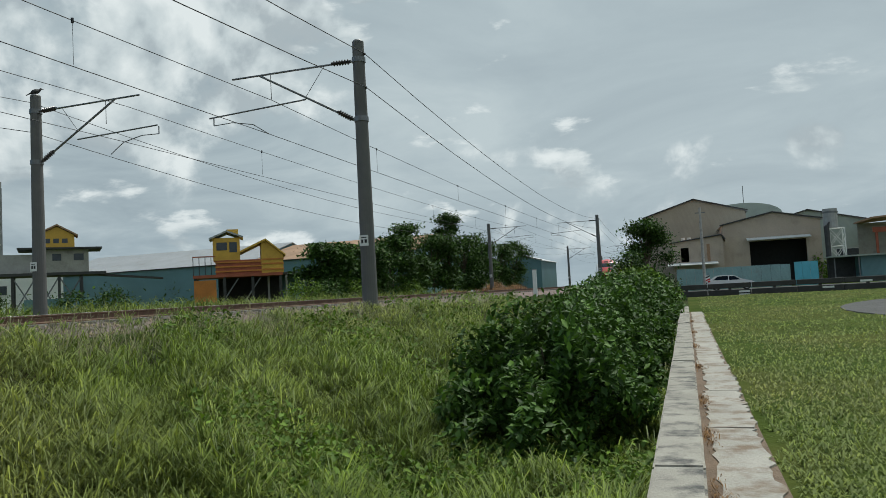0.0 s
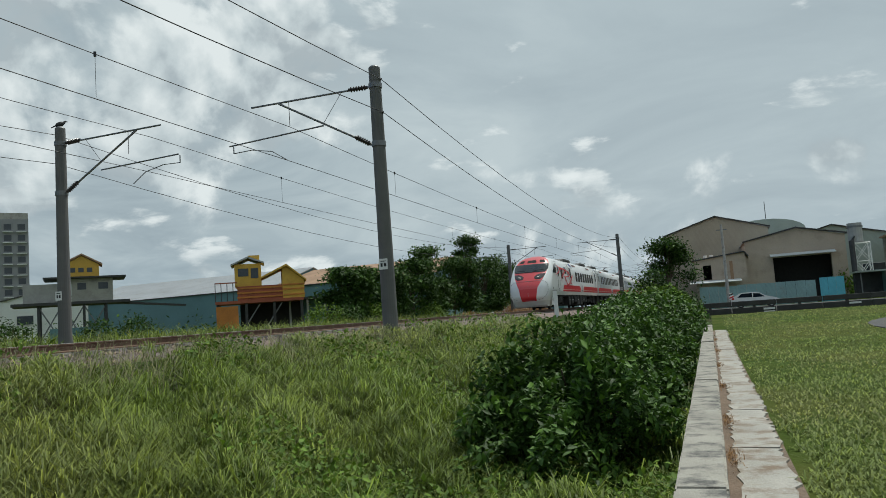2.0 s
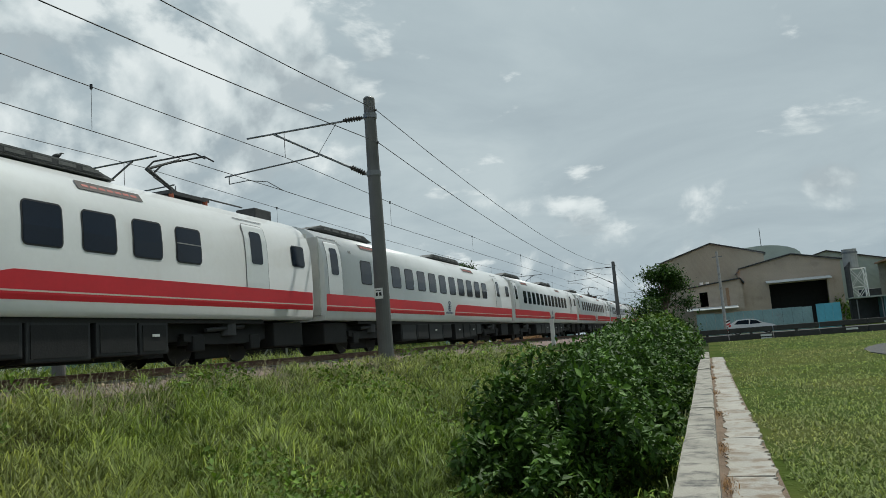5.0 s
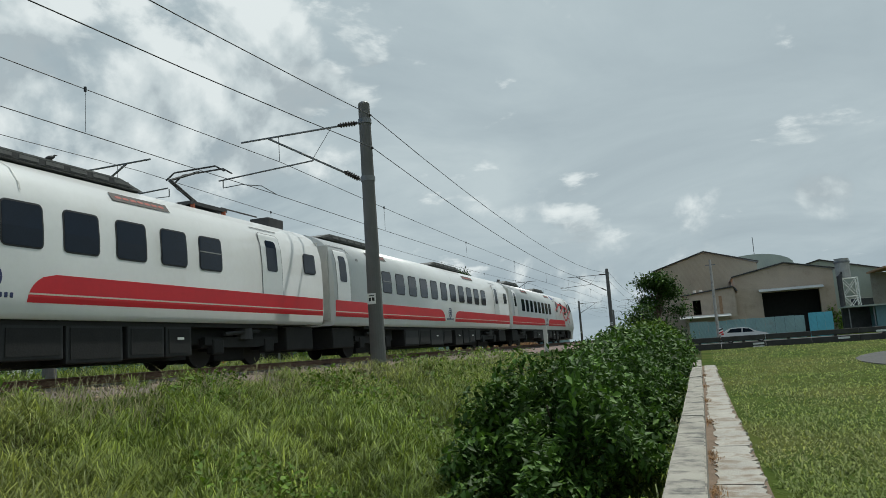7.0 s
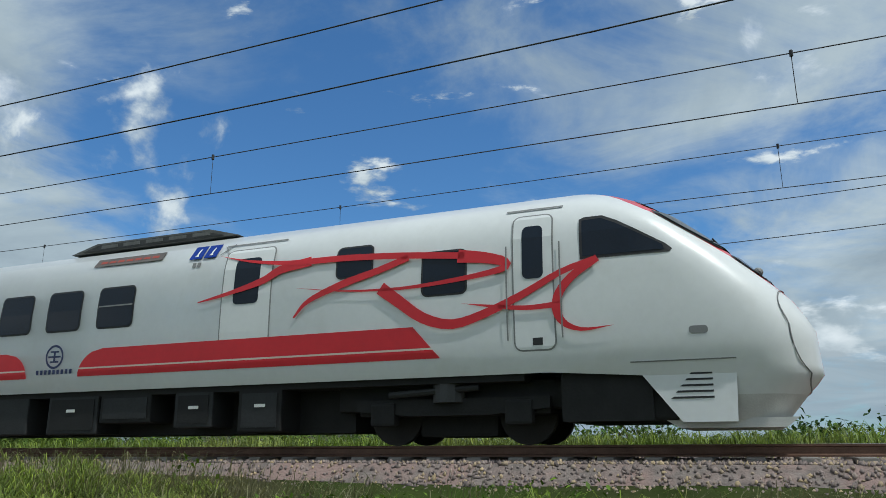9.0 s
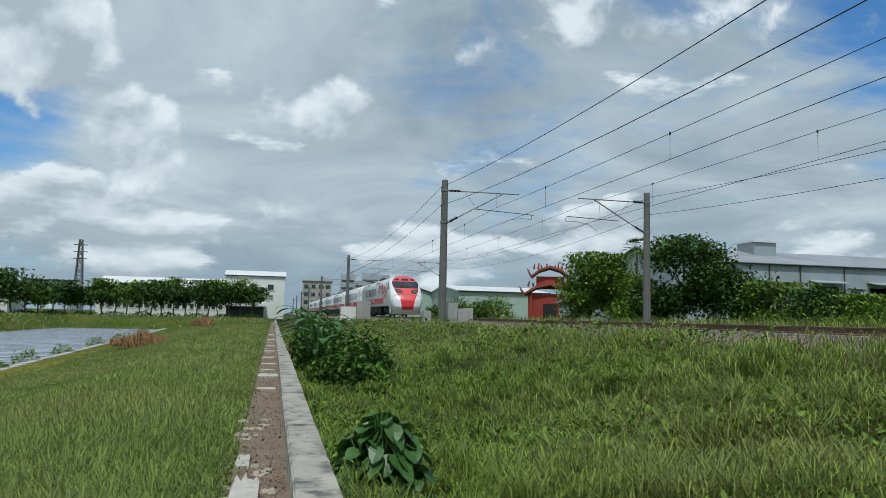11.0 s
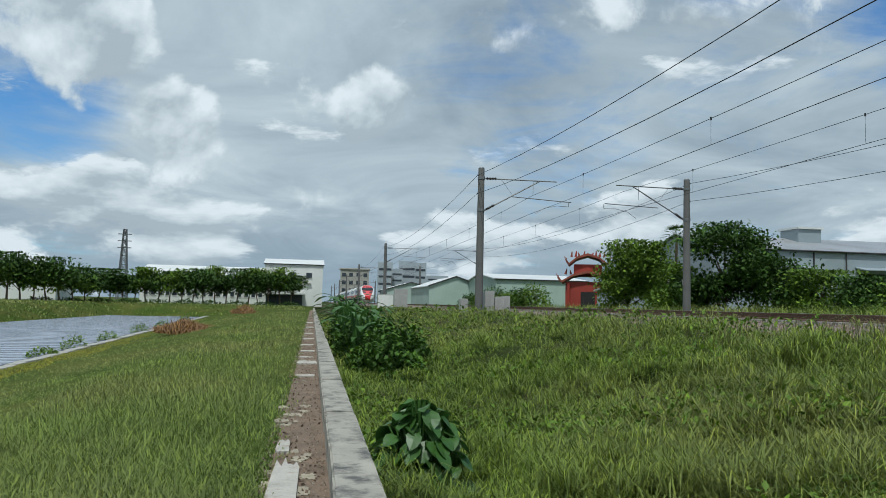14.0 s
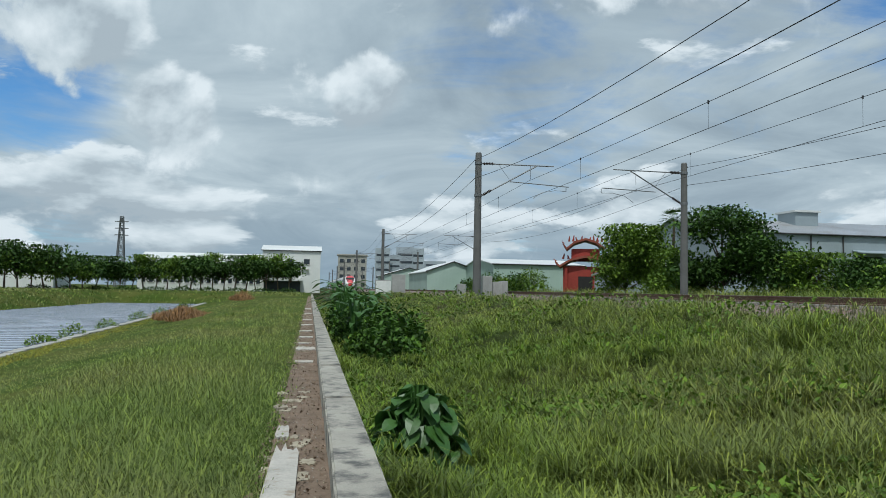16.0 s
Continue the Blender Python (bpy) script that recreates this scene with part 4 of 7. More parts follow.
def end_body(t, u_to_y):
    """Shell of an end car: nose, sides and roof in one skin."""
    bm = bmesh.new()
    zs = [0.3, 0.45, 0.6, 0.75, 0.86, 0.95, 1.1, 1.25, 1.42, 1.6, 1.8, 2.0, 2.2, 2.4, 2.6, 2.8, 2.95, 3.1, 3.25, 3.4, 3.5, 3.58, 3.66, 3.71, 3.745, 3.76]
    rows = []
    for z in zs:
        b = mask_edge(max(z, 0.8))
        inner = [b * j / 5 for j in range(6)]
        outer = [b + (1 - b) * j / 7 for j in range(1, 8)]
        half = inner + outer
        full = [-s for s in half[::-1]] + half[1:]
        row = []
        for s in full:
            x, u, zz = nose_point(s, z)
            row.append(bm.verts.new((x, u_to_y(u), zz)))
        back = []
        if z >= 0.95:
            for sx in (-1, 1):
                back.append([bm.verts.new((sx * half_width(z), u_to_y(u), z)) for u in (3.4, END_LEN - 0.35)])
        else:
            xx = nose_point(1, z)[0]
            ue = 1.1 + (0.95 - z) * -0.9 + 1.05
            for sx in (-1, 1):
                back.append([bm.verts.new((sx * xx, u_to_y(max(ue, nose_point(1, z)[1] + 0.05)), z)), None])
        rows.append((row, back, full))
    for (z0, (r0, b0, f0)), (z1, (r1, b1, f1)) in zip(list(zip(zs, rows)), list(zip(zs, rows))[1:]):
        zm = (z0 + z1) / 2
        for j in range(len(r0) - 1):
            sm = abs(f0[j] + f0[j + 1]) / 2
            f = bm.faces.new((r0[j], r0[j + 1], r1[j + 1], r1[j]))
            red = sm < mask_edge(zm)
            f.material_index = 3 if zm < 0.62 else (2 if red and zm < 1.42 else 1 if red else 0)
            f.smooth = True
        for i, sx in ((0, -1), (1, 1)):
            e0, e1 = (r0[0], r1[0]) if sx < 0 else (r0[-1], r1[-1])
            f = bm.faces.new((e0, b0[i][0], b1[i][0], e1))
            f.smooth = True
            if b0[i][1] is not None and b1[i][1] is not None:
                f = bm.faces.new((b0[i][0], b0[i][1], b1[i][1], b1[i][0]))
                f.smooth = True
    ends = [b[0][1] for r, b, f in rows if b[0][1]] + [b[1][1] for r, b, f in rows if b[1][1]][::-1]
    bm.faces.new(ends)
    bmesh.ops.remove_doubles(bm, verts=bm.verts, dist=0.001)
    return part("body", bm, [M_WHITE, M_MASK, M_CHIN, M_BELLY], t)


def mid_body(t):
    bm = bmesh.new()
    ring = [(-w, z) for z, w in PROFILE] + [(w, z) for z, w in PROFILE[::-1][1:]]
    L = MID_LEN / 2 - 0.35
    a, b = [bm.verts.new((x, -L, z)) for x, z in ring], [bm.verts.new((x, L, z)) for x, z in ring]
    for i in range(len(ring) - 1):
        bm.faces.new((a[i], a[i + 1], b[i + 1], b[i])).smooth = True
    bm.faces.new((a[-1], a[0], b[0], b[-1]))
    bm.faces.new(a)
    bm.faces.new(b)
    return part("body", bm, M_WHITE, t)


def round_rect(u0, u1, z0, z1, r, n=4):
    pts = []
    for cu, cz, a0 in ((u1 - r, z1 - r, 0), (u0 + r, z1 - r, 90), (u0 + r, z0 + r, 180), (u1 - r, z0 + r, 270)):
        pts += [(cu + r * math.cos(radians(a0 + 90 * j / n)), cz + r * math.sin(radians(a0 + 90 * j / n))) for j in range(n + 1)]
    return pts


SIDE = {"nose": False}


def side_x(u, z):
    """Half width of a car's side; near the nose it curves in."""
    hw = half_width(z)
    if not SIDE["nose"] or u > 3.5:
        return hw
    depth = float(np.interp(z, [0.3, 1.0, 2.4, 3.4, 3.76], [0.8, 1.15, 1.2, 1.0, 0.3]))
    c = 1 - (u - nose_start(z)) / depth
    if c <= 0:
        return hw
    c = min(c, 1.0) ** (1 / 0.64)
    return hw * math.sqrt(max(0.0, 1 - c * c)) ** 0.64


def skin(name, poly, side, off, mat, parent, to_y, label="", slices=True):
    """A flat-lying piece on a car's side, from a polygon in (u, z), cut so as to follow the side's curve."""
    bm = bmesh.new()
    f = bm.faces.new([bm.verts.new((0, u, z)) for u, z in poly])
    lo, hi = min(p[1] for p in poly), max(p[1] for p in poly)
    if slices:
        for z, w in PROFILE:
            if lo < z < hi:
                bmesh.ops.bisect_plane(bm, geom=bm.verts[:] + bm.edges[:] + bm.faces[:], plane_co=(0, 0, z), plane_no=(0, 0, 1))
    if SIDE["nose"] and min(p[0] for p in poly) < 3.0:
        for u in np.arange(0.9, 3.0, 0.15):
            bmesh.ops.bisect_plane(bm, geom=bm.verts[:] + bm.edges[:] + bm.faces[:], plane_co=(0, u, 0), plane_no=(0, 1, 0))
    for v in bm.verts:
        v.co = (side * (side_x(v.co.y, v.co.z) + off + 0.014 * min(1.0, max(0.0, (v.co.z - 2.75) / 0.3))), to_y(v.co.y), v.co.z)
    bmesh.ops.triangulate(bm, faces=[f for f in bm.faces if len(f.verts) > 4])
    me_faces = bm.faces[:]
    ex = bmesh.ops.extrude_face_region(bm, geom=me_faces)
    for v in ex["geom"]:
        if isinstance(v, bmesh.types.BMVert):
            v.co.x += side * 0.004
    return part(name, bm, mat, parent, label)


def ribbon(pts, widths):
    """Outline of a swept stroke with changing width."""
    out, back = [], []
    n = len(pts)
    for i, (p, w) in enumerate(zip(pts, widths)):
        a, b = pts[max(i - 1, 0)], pts[min(i + 1, n - 1)]
        d = Vector((b[0] - a[0], b[1] - a[1])).normalized()
        out.append((p[0] - d.y * w / 2, p[1] + d.x * w / 2))
        back.append((p[0] + d.y * w / 2, p[1] - d.x * w / 2))
    return out, back


def curve_points(ctrl, n=22):
    """Smooth points through the control points."""
    c = [Vector(p) for p in ctrl]
    c = [c[0] * 2 - c[1]] + c + [c[-1] * 2 - c[-2]]
    res = []
    per = max(2, n // (len(ctrl) - 1))
    for i in range(1, len(c) - 2):
        for j in range(per):
            t = j / per
            res.append(0.5 * ((2 * c[i]) + (c[i + 1] - c[i - 1]) * t + (2 * c[i - 1] - 5 * c[i] + 4 * c[i + 1] - c[i + 2]) * t * t + (3 * c[i] - c[i - 1] - 3 * c[i + 1] + c[i + 2]) * t ** 3))
    res.append(c[-2])
    return [(p.x, p.y) for p in res]


def stroke(ctrl, w0, w1, w2, side, parent, to_y, flip):
    pts = curve_points([(flip(u), z) for u, z in ctrl])
    n = len(pts)
    ws = [w0 + (w1 - w0) * min(1, 2 * i / (n - 1)) if i < n / 2 else w1 + (w2 - w1) * (2 * i / (n - 1) - 1) for i in range(n)]
    a, b = ribbon(pts, ws)
    bm = bmesh.new()
    va = [bm.verts.new((side * (side_x(u, z) + 0.03), to_y(u), z)) for u, z in a]
    vb = [bm.verts.new((side * (side_x(u, z) + 0.03), to_y(u), z)) for u, z in b]
    for i in range(n - 1):
        bm.faces.new((va[i], va[i + 1], vb[i + 1], vb[i]))
    ex = bmesh.ops.extrude_face_region(bm, geom=bm.faces[:])
    for v in ex["geom"]:
        if isinstance(v, bmesh.types.BMVert):
            v.co.x += side * 0.003
    part("painted_stroke", bm, M_RED, parent, "flowing red painted stroke")


def train_window(parent, side, to_y, u0, u1, z0=2.1, z1=2.79, split=False, r=0.07):
    f = skin("window", round_rect(u0 - 0.03, u1 + 0.03, z0 - 0.03, z1 + 0.03, r + 0.03), side, 0.003, M_GASKET, parent, to_y)
    skin("pane", round_rect(u0, u1, z0, z1, r), side, 0.008, M_GLASS, f, to_y)
    if split:
        skin("transom", [(u0, z0 + 0.36), (u1, z0 + 0.36), (u1, z0 + 0.385), (u0, z0 + 0.385)], side, 0.013, M_SEAM, f, to_y)
    return f


def train_door(parent, side, to_y, u0, u1, z0=1.27, z1=3.22, win=True):
    d = skin("door", round_rect(u0, u1, z0, z1, 0.12), side, 0.002, M_SEAM, parent, to_y, "white plug door with a dark seam")
    skin("door_leaf", round_rect(u0 + 0.022, u1 - 0.022, z0 + 0.022, z1 - 0.022, 0.1), side, 0.005, M_WHITE, d, to_y)
    if win:
        m, h = (u0 + u1) / 2, (u1 - u0) * 0.25
        skin("door_window", round_rect(m - h, m + h, 2.25, 3.03, 0.08), side, 0.012, M_GLASS, d, to_y)
    skin("rain_gutter", [(u0 - 0.12, z1 + 0.1), (u1 + 0.12, z1 + 0.1), (u1 + 0.12, z1 + 0.125), (u0 - 0.12, z1 + 0.125)], side, 0.004, M_SEAM, d, to_y)
    return d


def stripes(parent, side, to_y, u0, u1, cut0, cut1):
    """Red band with a cream line; cut: 0 square, 1 rounded, 2 slanted end."""
    def outline(lo, hi):
        pts = []
        if cut0 == 1:
            pts += [(u0 + 0.55 * (1 - math.sqrt(max(0, 1 - ((z - 1.21) / 0.47) ** 2))), z) for z in np.linspace(lo, hi, 7)]
        elif cut0 == 2:
            pts += [(u0 + (z - 1.21) * 0.9, z) for z in (lo, hi)]
        else:
            pts += [(u0, lo), (u0, hi)]
        if cut1 == 1:
            pts += [(u1 - 0.55 * (1 - math.sqrt(max(0, 1 - ((z - 1.21) / 0.47) ** 2))), z) for z in np.linspace(hi, lo, 7)]
        else:
            pts += [(u1, hi), (u1, lo)]
        return pts
    skin("lower_stripe", outline(1.21, 1.335), side, 0.006, M_RED, parent, to_y)
    skin("line", outline(1.338, 1.362), side, 0.006, M_CREAM, parent, to_y, "thin cream line")
    skin("upper_stripe", outline(1.365, 1.68), side, 0.006, M_RED, parent, to_y)


def emblem(parent, side, to_y, u, colour):
    z = 1.58
    ring = []
    for rad in (0.215, 0.175):
        ring.append([(u + rad * math.cos(k * math.pi / 12), z + rad * math.sin(k * math.pi / 12)) for k in range(24)])
    bm = bmesh.new()
    vs = [[bm.verts.new((side * (half_width(b) + 0.007), to_y(a), b)) for a, b in r] for r in ring]
    for k in range(24):
        bm.faces.new((vs[0][k], vs[0][(k + 1) % 24], vs[1][(k + 1) % 24], vs[1][k]))
    e = part("emblem", bm, colour, parent, "round dark emblem of plain rings and bars")
    for a, b, c, d in ((-0.15, 0.15, -0.015, 0.015), (-0.1, 0.1, 0.075, 0.105), (-0.1, 0.1, -0.105, -0.075), (-0.02, 0.02, -0.1, 0.1)):
        skin("emblem_bar", [(u + a, z + c), (u + b, z + c), (u + b, z + d), (u + a, z + d)], side, 0.005, colour, e, to_y)
    for k in range(9):
        a = u - 0.44 + k * 0.1
        skin("car_number_bar", [(a, 1.27), (a + 0.055, 1.27), (a + 0.055, 1.35), (a, 1.35)], side, 0.005, M_LOGO, parent, to_y)


def bogie(parent, y0):
    b = part("bogie", box(-1.02, 1.02, y0 - 1.5, y0 + 1.5, 0.42, 0.62, 0.05), M_UNDER, parent, "black steel bogie")
    for sy in (-1.05, 1.05):
        for sx in (-0.565, 0.565):
            bm = bmesh.new()
            add_tube(bm, [(sx - 0.065, y0 + sy, 0.43), (sx + 0.065, y0 + sy, 0.43)], 0.43, 20)
            add_tube(bm, [(sx - 0.09, y0 + sy, 0.43), (sx - 0.065, y0 + sy, 0.43)], 0.25, 16)
            part("wheel", bm, M_WHEEL, b)
        part("axle", tube([(-1.05, y0 + sy, 0.43), (1.05, y0 + sy, 0.43)], 0.075, 10), M_UNDER, b)
        for sx in (-1, 1):
            part("axle_box", box(sx * 1.05 - 0.1, sx * 1.05 + 0.1, y0 + sy - 0.2, y0 + sy + 0.2, 0.28, 0.62, 0.04), M_UNDER, b)
    for sx in (-1, 1):
        part("side_frame", prism([(y0 - 1.5, 0.5), (y0 - 0.6, 0.42), (y0 + 0.6, 0.42), (y0 + 1.5, 0.5), (y0 + 1.5, 0.66), (y0 - 1.5, 0.66)], "x", sx * 1.06 - 0.05, sx * 1.06 + 0.05), M_UNDER, b)
        bm = bmesh.new()
        add_tube(bm, [(sx * 1.06, y0, 0.6), (sx * 1.06, y0, 0.95)], 0.24, 14)
        part("air_spring", bm, M_RUBBER, b)
        part("damper", tube([(sx * 1.2, y0 - 0.9, 0.72), (sx * 1.2, y0 + 0.5, 0.8)], 0.05, 8), M_BOX, b)
    part("brake_gear", box(-0.7, 0.7, y0 - 0.62, y0 + 0.62, 0.12, 0.5, 0.05), M_UNDER, b)
    part("bolster", box(-0.95, 0.95, y0 - 1.9, y0 + 1.9, 0.5, 0.9, 0.04), M_UNDER, b)


def underfloor(parent, y_lo, y_hi, seed):
    r = random.Random(seed)
    part("underframe", box(-1.3, 1.3, y_lo - 3.4, y_hi + 3.4, 0.86, 1.04), M_UNDER, parent, "black underframe")
    y = y_lo
    while y < y_hi - 0.6:
        ln = r.uniform(0.55, 1.5)
        ln = min(ln, y_hi - y)
        z0 = r.choice((0.22, 0.26, 0.3, 0.4))
        mt = r.choice((M_BOX, M_UNDER, M_UNDER, M_BOX))
        b = part("equipment_box", box(-1.3, 1.3, y, y + ln, z0, 0.9, 0.03), mt, parent)
        if r.random() < 0.6:
            part("box_cover", box(1.302, 1.315, y + 0.08, y + ln - 0.08, z0 + 0.07, 0.82), M_BOX if mt is M_UNDER else M_UNDER, b)
            part("box_cover", box(-1.315, -1.302, y + 0.08, y + ln - 0.08, z0 + 0.07, 0.82), M_BOX if mt is M_UNDER else M_UNDER, b)
        if r.random() < 0.5:
            for sx in (-1, 1):
                part("data_plate", box(sx * 1.325 - 0.004, sx * 1.325 + 0.004, y + ln * 0.4, y + ln * 0.4 + 0.2, 0.6, 0.65), M_SIGNW, b, "small pale data plate")
        y += ln + r.choice((0.05, 0.12, 0.5))
    part("centre_sill", box(-0.75, 0.75, y_lo - 0.5, y_hi + 0.5, 0.2, 0.86), M_UNDER, parent)
    for a, b in ((y_lo - 5.4, y_lo - 4.0), (y_hi + 4.0, y_hi + 5.4)):
        part("end_gear", box(-1.2, 1.2, a, b, 0.3, 0.9, 0.04), M_UNDER, parent)
        part("brake_pipe", tube([(1.1, a, 0.36), (1.1, b, 0.3)], 0.035, 6), M_UNDER, parent)
    part("air_pipe", tube([(1.22, y_lo - 3, 0.93), (1.22, y_hi + 3, 0.93)], 0.03, 6), M_BOX, parent)


def roof_unit(parent, y0, y1):
    """Air conditioner housing: open frames on sloping ends."""
    u = part("roof_unit", prism([(y0, 3.7), (y0 + 0.65, 3.87), (y1 - 0.65, 3.87), (y1, 3.7)], "x", -0.72, 0.72), M_ROOF_EQ, parent, "grey louvred air conditioner on the roof")
    for sx in (-0.735, 0.735):
        part("louvre_frame", prism([(y0 + 0.3, 3.72), (y0 + 0.75, 3.83), (y1 - 0.75, 3.83), (y1 - 0.3, 3.72)], "x", sx - 0.012, sx + 0.012), M_DARKSTEEL, u)
        k = y0 + 0.8
        while k < y1 - 0.8:
            part("louvre", box(sx - 0.02 * (1 if sx > 0 else -1), sx + 0.02 * (1 if sx > 0 else -1), k, k + 0.4, 3.75, 3.815) if sx > 0 else box(sx - 0.02, sx + 0.02, k, k + 0.4, 3.75, 3.815), M_ROOF_EQ, u)
            k += 0.55


def pantograph(parent, y):
    p = part("pantograph", box(-0.55, 0.55, y - 0.7, y + 0.7, 3.78, 3.86), M_DARKSTEEL, parent, "folding single-arm current collector touching the wire")
    for sx in (-0.5, 0.5):
        for sy in (-0.6, 0.6):
            part("post_insulator", tube([(sx, y + sy, 3.6), (sx, y + sy, 3.8)], 0.06, 8), M_RUSTRED, p)
    part("lower_arm", tube([(0, y + 0.55, 3.88), (0, y - 0.75, 4.4)], 0.045, 8), M_DARKSTEEL, p)
    part("upper_arm", tube([(0, y - 0.75, 4.4), (0, y + 0.35, 4.83)], 0.03, 8), M_DARKSTEEL, p)
    part("thrust_rod", tube([(0.12, y + 0.35, 3.88), (0.1, y - 0.65, 4.22)], 0.018, 6), M_DARKSTEEL, p)
    for sy in (-0.16, 0.16):
        part("contact_strip", tube([(-0.85, y + 0.35 + sy, 4.7), (-0.6, y + 0.35 + sy, 4.86), (0.6, y + 0.35 + sy, 4.86), (0.85, y + 0.35 + sy, 4.7)], 0.022, 6), M_DARKSTEEL, p)
    part("switch_box", box(-0.3, 0.3, y + 3.0, y + 3.8, 3.7, 4.05, 0.03), M_DARKSTEEL, parent, "dark box with roof switchgear")
    part("roof_busbar", tube([(0.3, y + 0.8, 3.95), (0.3, y + 2.4, 3.95)], 0.02, 6), M_DARKSTEEL, parent)


def side_signs(parent, side, to_y, u, wheel=True):
    """Small pictogram plates and a seat label."""
    for k in range(2 if wheel else 0):
        a = u + k * 0.3
        s = skin("pictogram", [(a, 3.13), (a + 0.26, 3.13), (a + 0.26, 3.4), (a, 3.4)], side, 0.004, M_BLUE, parent, to_y, "small blue square pictogram")
        skin("pictogram_mark", [(a + 0.08, 3.18), (a + 0.17, 3.18), (a + 0.14, 3.21), (a + 0.14, 3.27), (a + 0.12, 3.34), (a + 0.1, 3.34), (a + 0.11, 3.22)], side, 0.009, M_SIGNW, s, to_y)
    a, b = ribbon([(u - 0.3, 3.36), (u - 0.08, 3.16)], [0.02, 0.02])
    skin("notice_mark", a + b[::-1], side, 0.004, M_SEAM, parent, to_y)
    a, b = ribbon([(u - 0.26, 3.17), (u - 0.1, 3.34)], [0.012, 0.012])
    skin("notice_mark", a + b[::-1], side, 0.004, M_SEAM, parent, to_y)
    for k in range(2):
        skin("label_bar", [(u + 0.28 + 0.1 * k, 2.98), (u + 0.35 + 0.1 * k, 2.98), (u + 0.35 + 0.1 * k, 3.06), (u + 0.28 + 0.1 * k, 3.06)], side, 0.004, M_SEAM, parent, to_y)


def display(parent, side, to_y, u0, u1):
    d = skin("destination_display", [(u0, 3.21), (u1, 3.21), (u1, 3.38), (u0, 3.38)], side, 0.004, M_DISPLAY, parent, to_y, "grey destination display with unreadable red text")
    for k in range(7):
        a = u0 + 0.12 + k * 0.2
        skin("display_text_bar", [(a, 3.27), (a + 0.15, 3.27), (a + 0.15, 3.32), (a, 3.32)], side, 0.009, M_LED, d, to_y)


def build_end_car():
    t = thing("passenger_car", "white streamlined end car with red mask and red stripes", "train car", group="cars of the passenger train")

    def to_y(u):
        return END_LEN / 2 - u
    SIDE["nose"] = True
    body = end_body(t, to_y)
    # windscreen, lamps and seams of the nose
    def nose_patch(name, pts, mat, off, parent, label="", n=6):
        """pts: (s, z) of the left and right edge, level by level."""
        bm = bmesh.new()
        prev = None
        for (a, b, z) in pts:
            row = [bm.verts.new((lambda q: (q[0], to_y(q[1]), q[2]))(nose_point(a + (b - a) * k / n, z, off))) for k in range(n + 1)]
            if prev:
                for k in range(n):
                    bm.faces.new((prev[k], prev[k + 1], row[k + 1], row[k])).smooth = True
            prev = row
        return part(name, bm, mat, parent, label)
    ws = nose_patch("windscreen", [(-0.36, 0.36, 2.58), (-0.43, 0.43, 2.66), (-0.49, 0.49, 2.78), (-0.53, 0.53, 2.9), (-0.55, 0.55, 3.02), (-0.54, 0.54, 3.1)], M_SCREEN, 0.03, t, "wide dark curved windscreen", 14)
    nose_patch("screen_surround", [(-0.39, 0.39, 2.54), (-0.46, 0.46, 2.63), (-0.52, 0.52, 2.76), (-0.555, 0.555, 2.9), (-0.575, 0.575, 3.04), (-0.565, 0.565, 3.14)], M_GASKET, 0.015, ws, "", 14)
    for sx in (-1, 1):
        q = [nose_point(s, z, 0.05) for s, z in ((sx * 0.03, 2.56), (sx * 0.07, 2.68), (sx * 0.32, 2.68))]
        part("wiper", tube([(x, to_y(u), z) for x, u, z in q], 0.014, 5), M_BLACK, ws)
        lens = nose_patch("headlamp", [(sx * 0.13, sx * 0.22, 2.08), (sx * 0.09, sx * 0.30, 2.14), (sx * 0.09, sx * 0.36, 2.24), (sx * 0.14, sx * 0.385, 2.34), (sx * 0.24, sx * 0.385, 2.40)], M_LENS, 0.02, t, "almond-shaped headlamp", 6)
        nose_patch("headlamp_rim", [(sx * 0.115, sx * 0.24, 2.05), (sx * 0.075, sx * 0.32, 2.13), (sx * 0.075, sx * 0.385, 2.24), (sx * 0.125, sx * 0.41, 2.36), (sx * 0.23, sx * 0.405, 2.43)], M_BLACK, 0.01, lens, "", 6)
        x, u, z = nose_point(sx * 0.22, 2.22, 0.02)
        bm = bmesh.new()
        bmesh.ops.create_icosphere(bm, subdivisions=2, radius=0.065)
        for v in bm.verts:
            v.co += Vector((x, to_y(u), z))
        part("reflector", bm, M_SEAM, lens)
    for c in (-0.30, 0.0, 0.30):
        m = nose_patch("marker_window", [(c - (0.11 if c else 0.07), c + (0.11 if c else 0.07), 3.24), (c - (0.12 if c else 0.08), c + (0.12 if c else 0.08), 3.33), (c - (0.1 if c else 0.07), c + (0.1 if c else 0.07), 3.43)], M_DARK, 0.012, t, "dark marker lamp window above the windscreen", 4)
    # seam of the coupler cover
    for s0 in (-1, 1):
        q = [nose_point(s0 * s, z, 0.006) for s, z in curve_points([(0.0, 1.94), (0.2, 1.94), (0.42, 1.88), (0.57, 1.7), (0.63, 1.35), (0.58, 1.0), (0.42, 0.76), (0.2, 0.66), (0.0, 0.65)], 40)]
        part("cover_seam", tube([(x, to_y(u), z) for x, u, z in q], 0.009, 4), M_SEAM, t)
    q = [nose_point(0.0, z, 0.006) for z in (1.93, 1.6, 1.2, 0.9)]
    part("cover_seam", tube([(x, to_y(u), z) for x, u, z in q], 0.007, 4), M_SEAM, t)
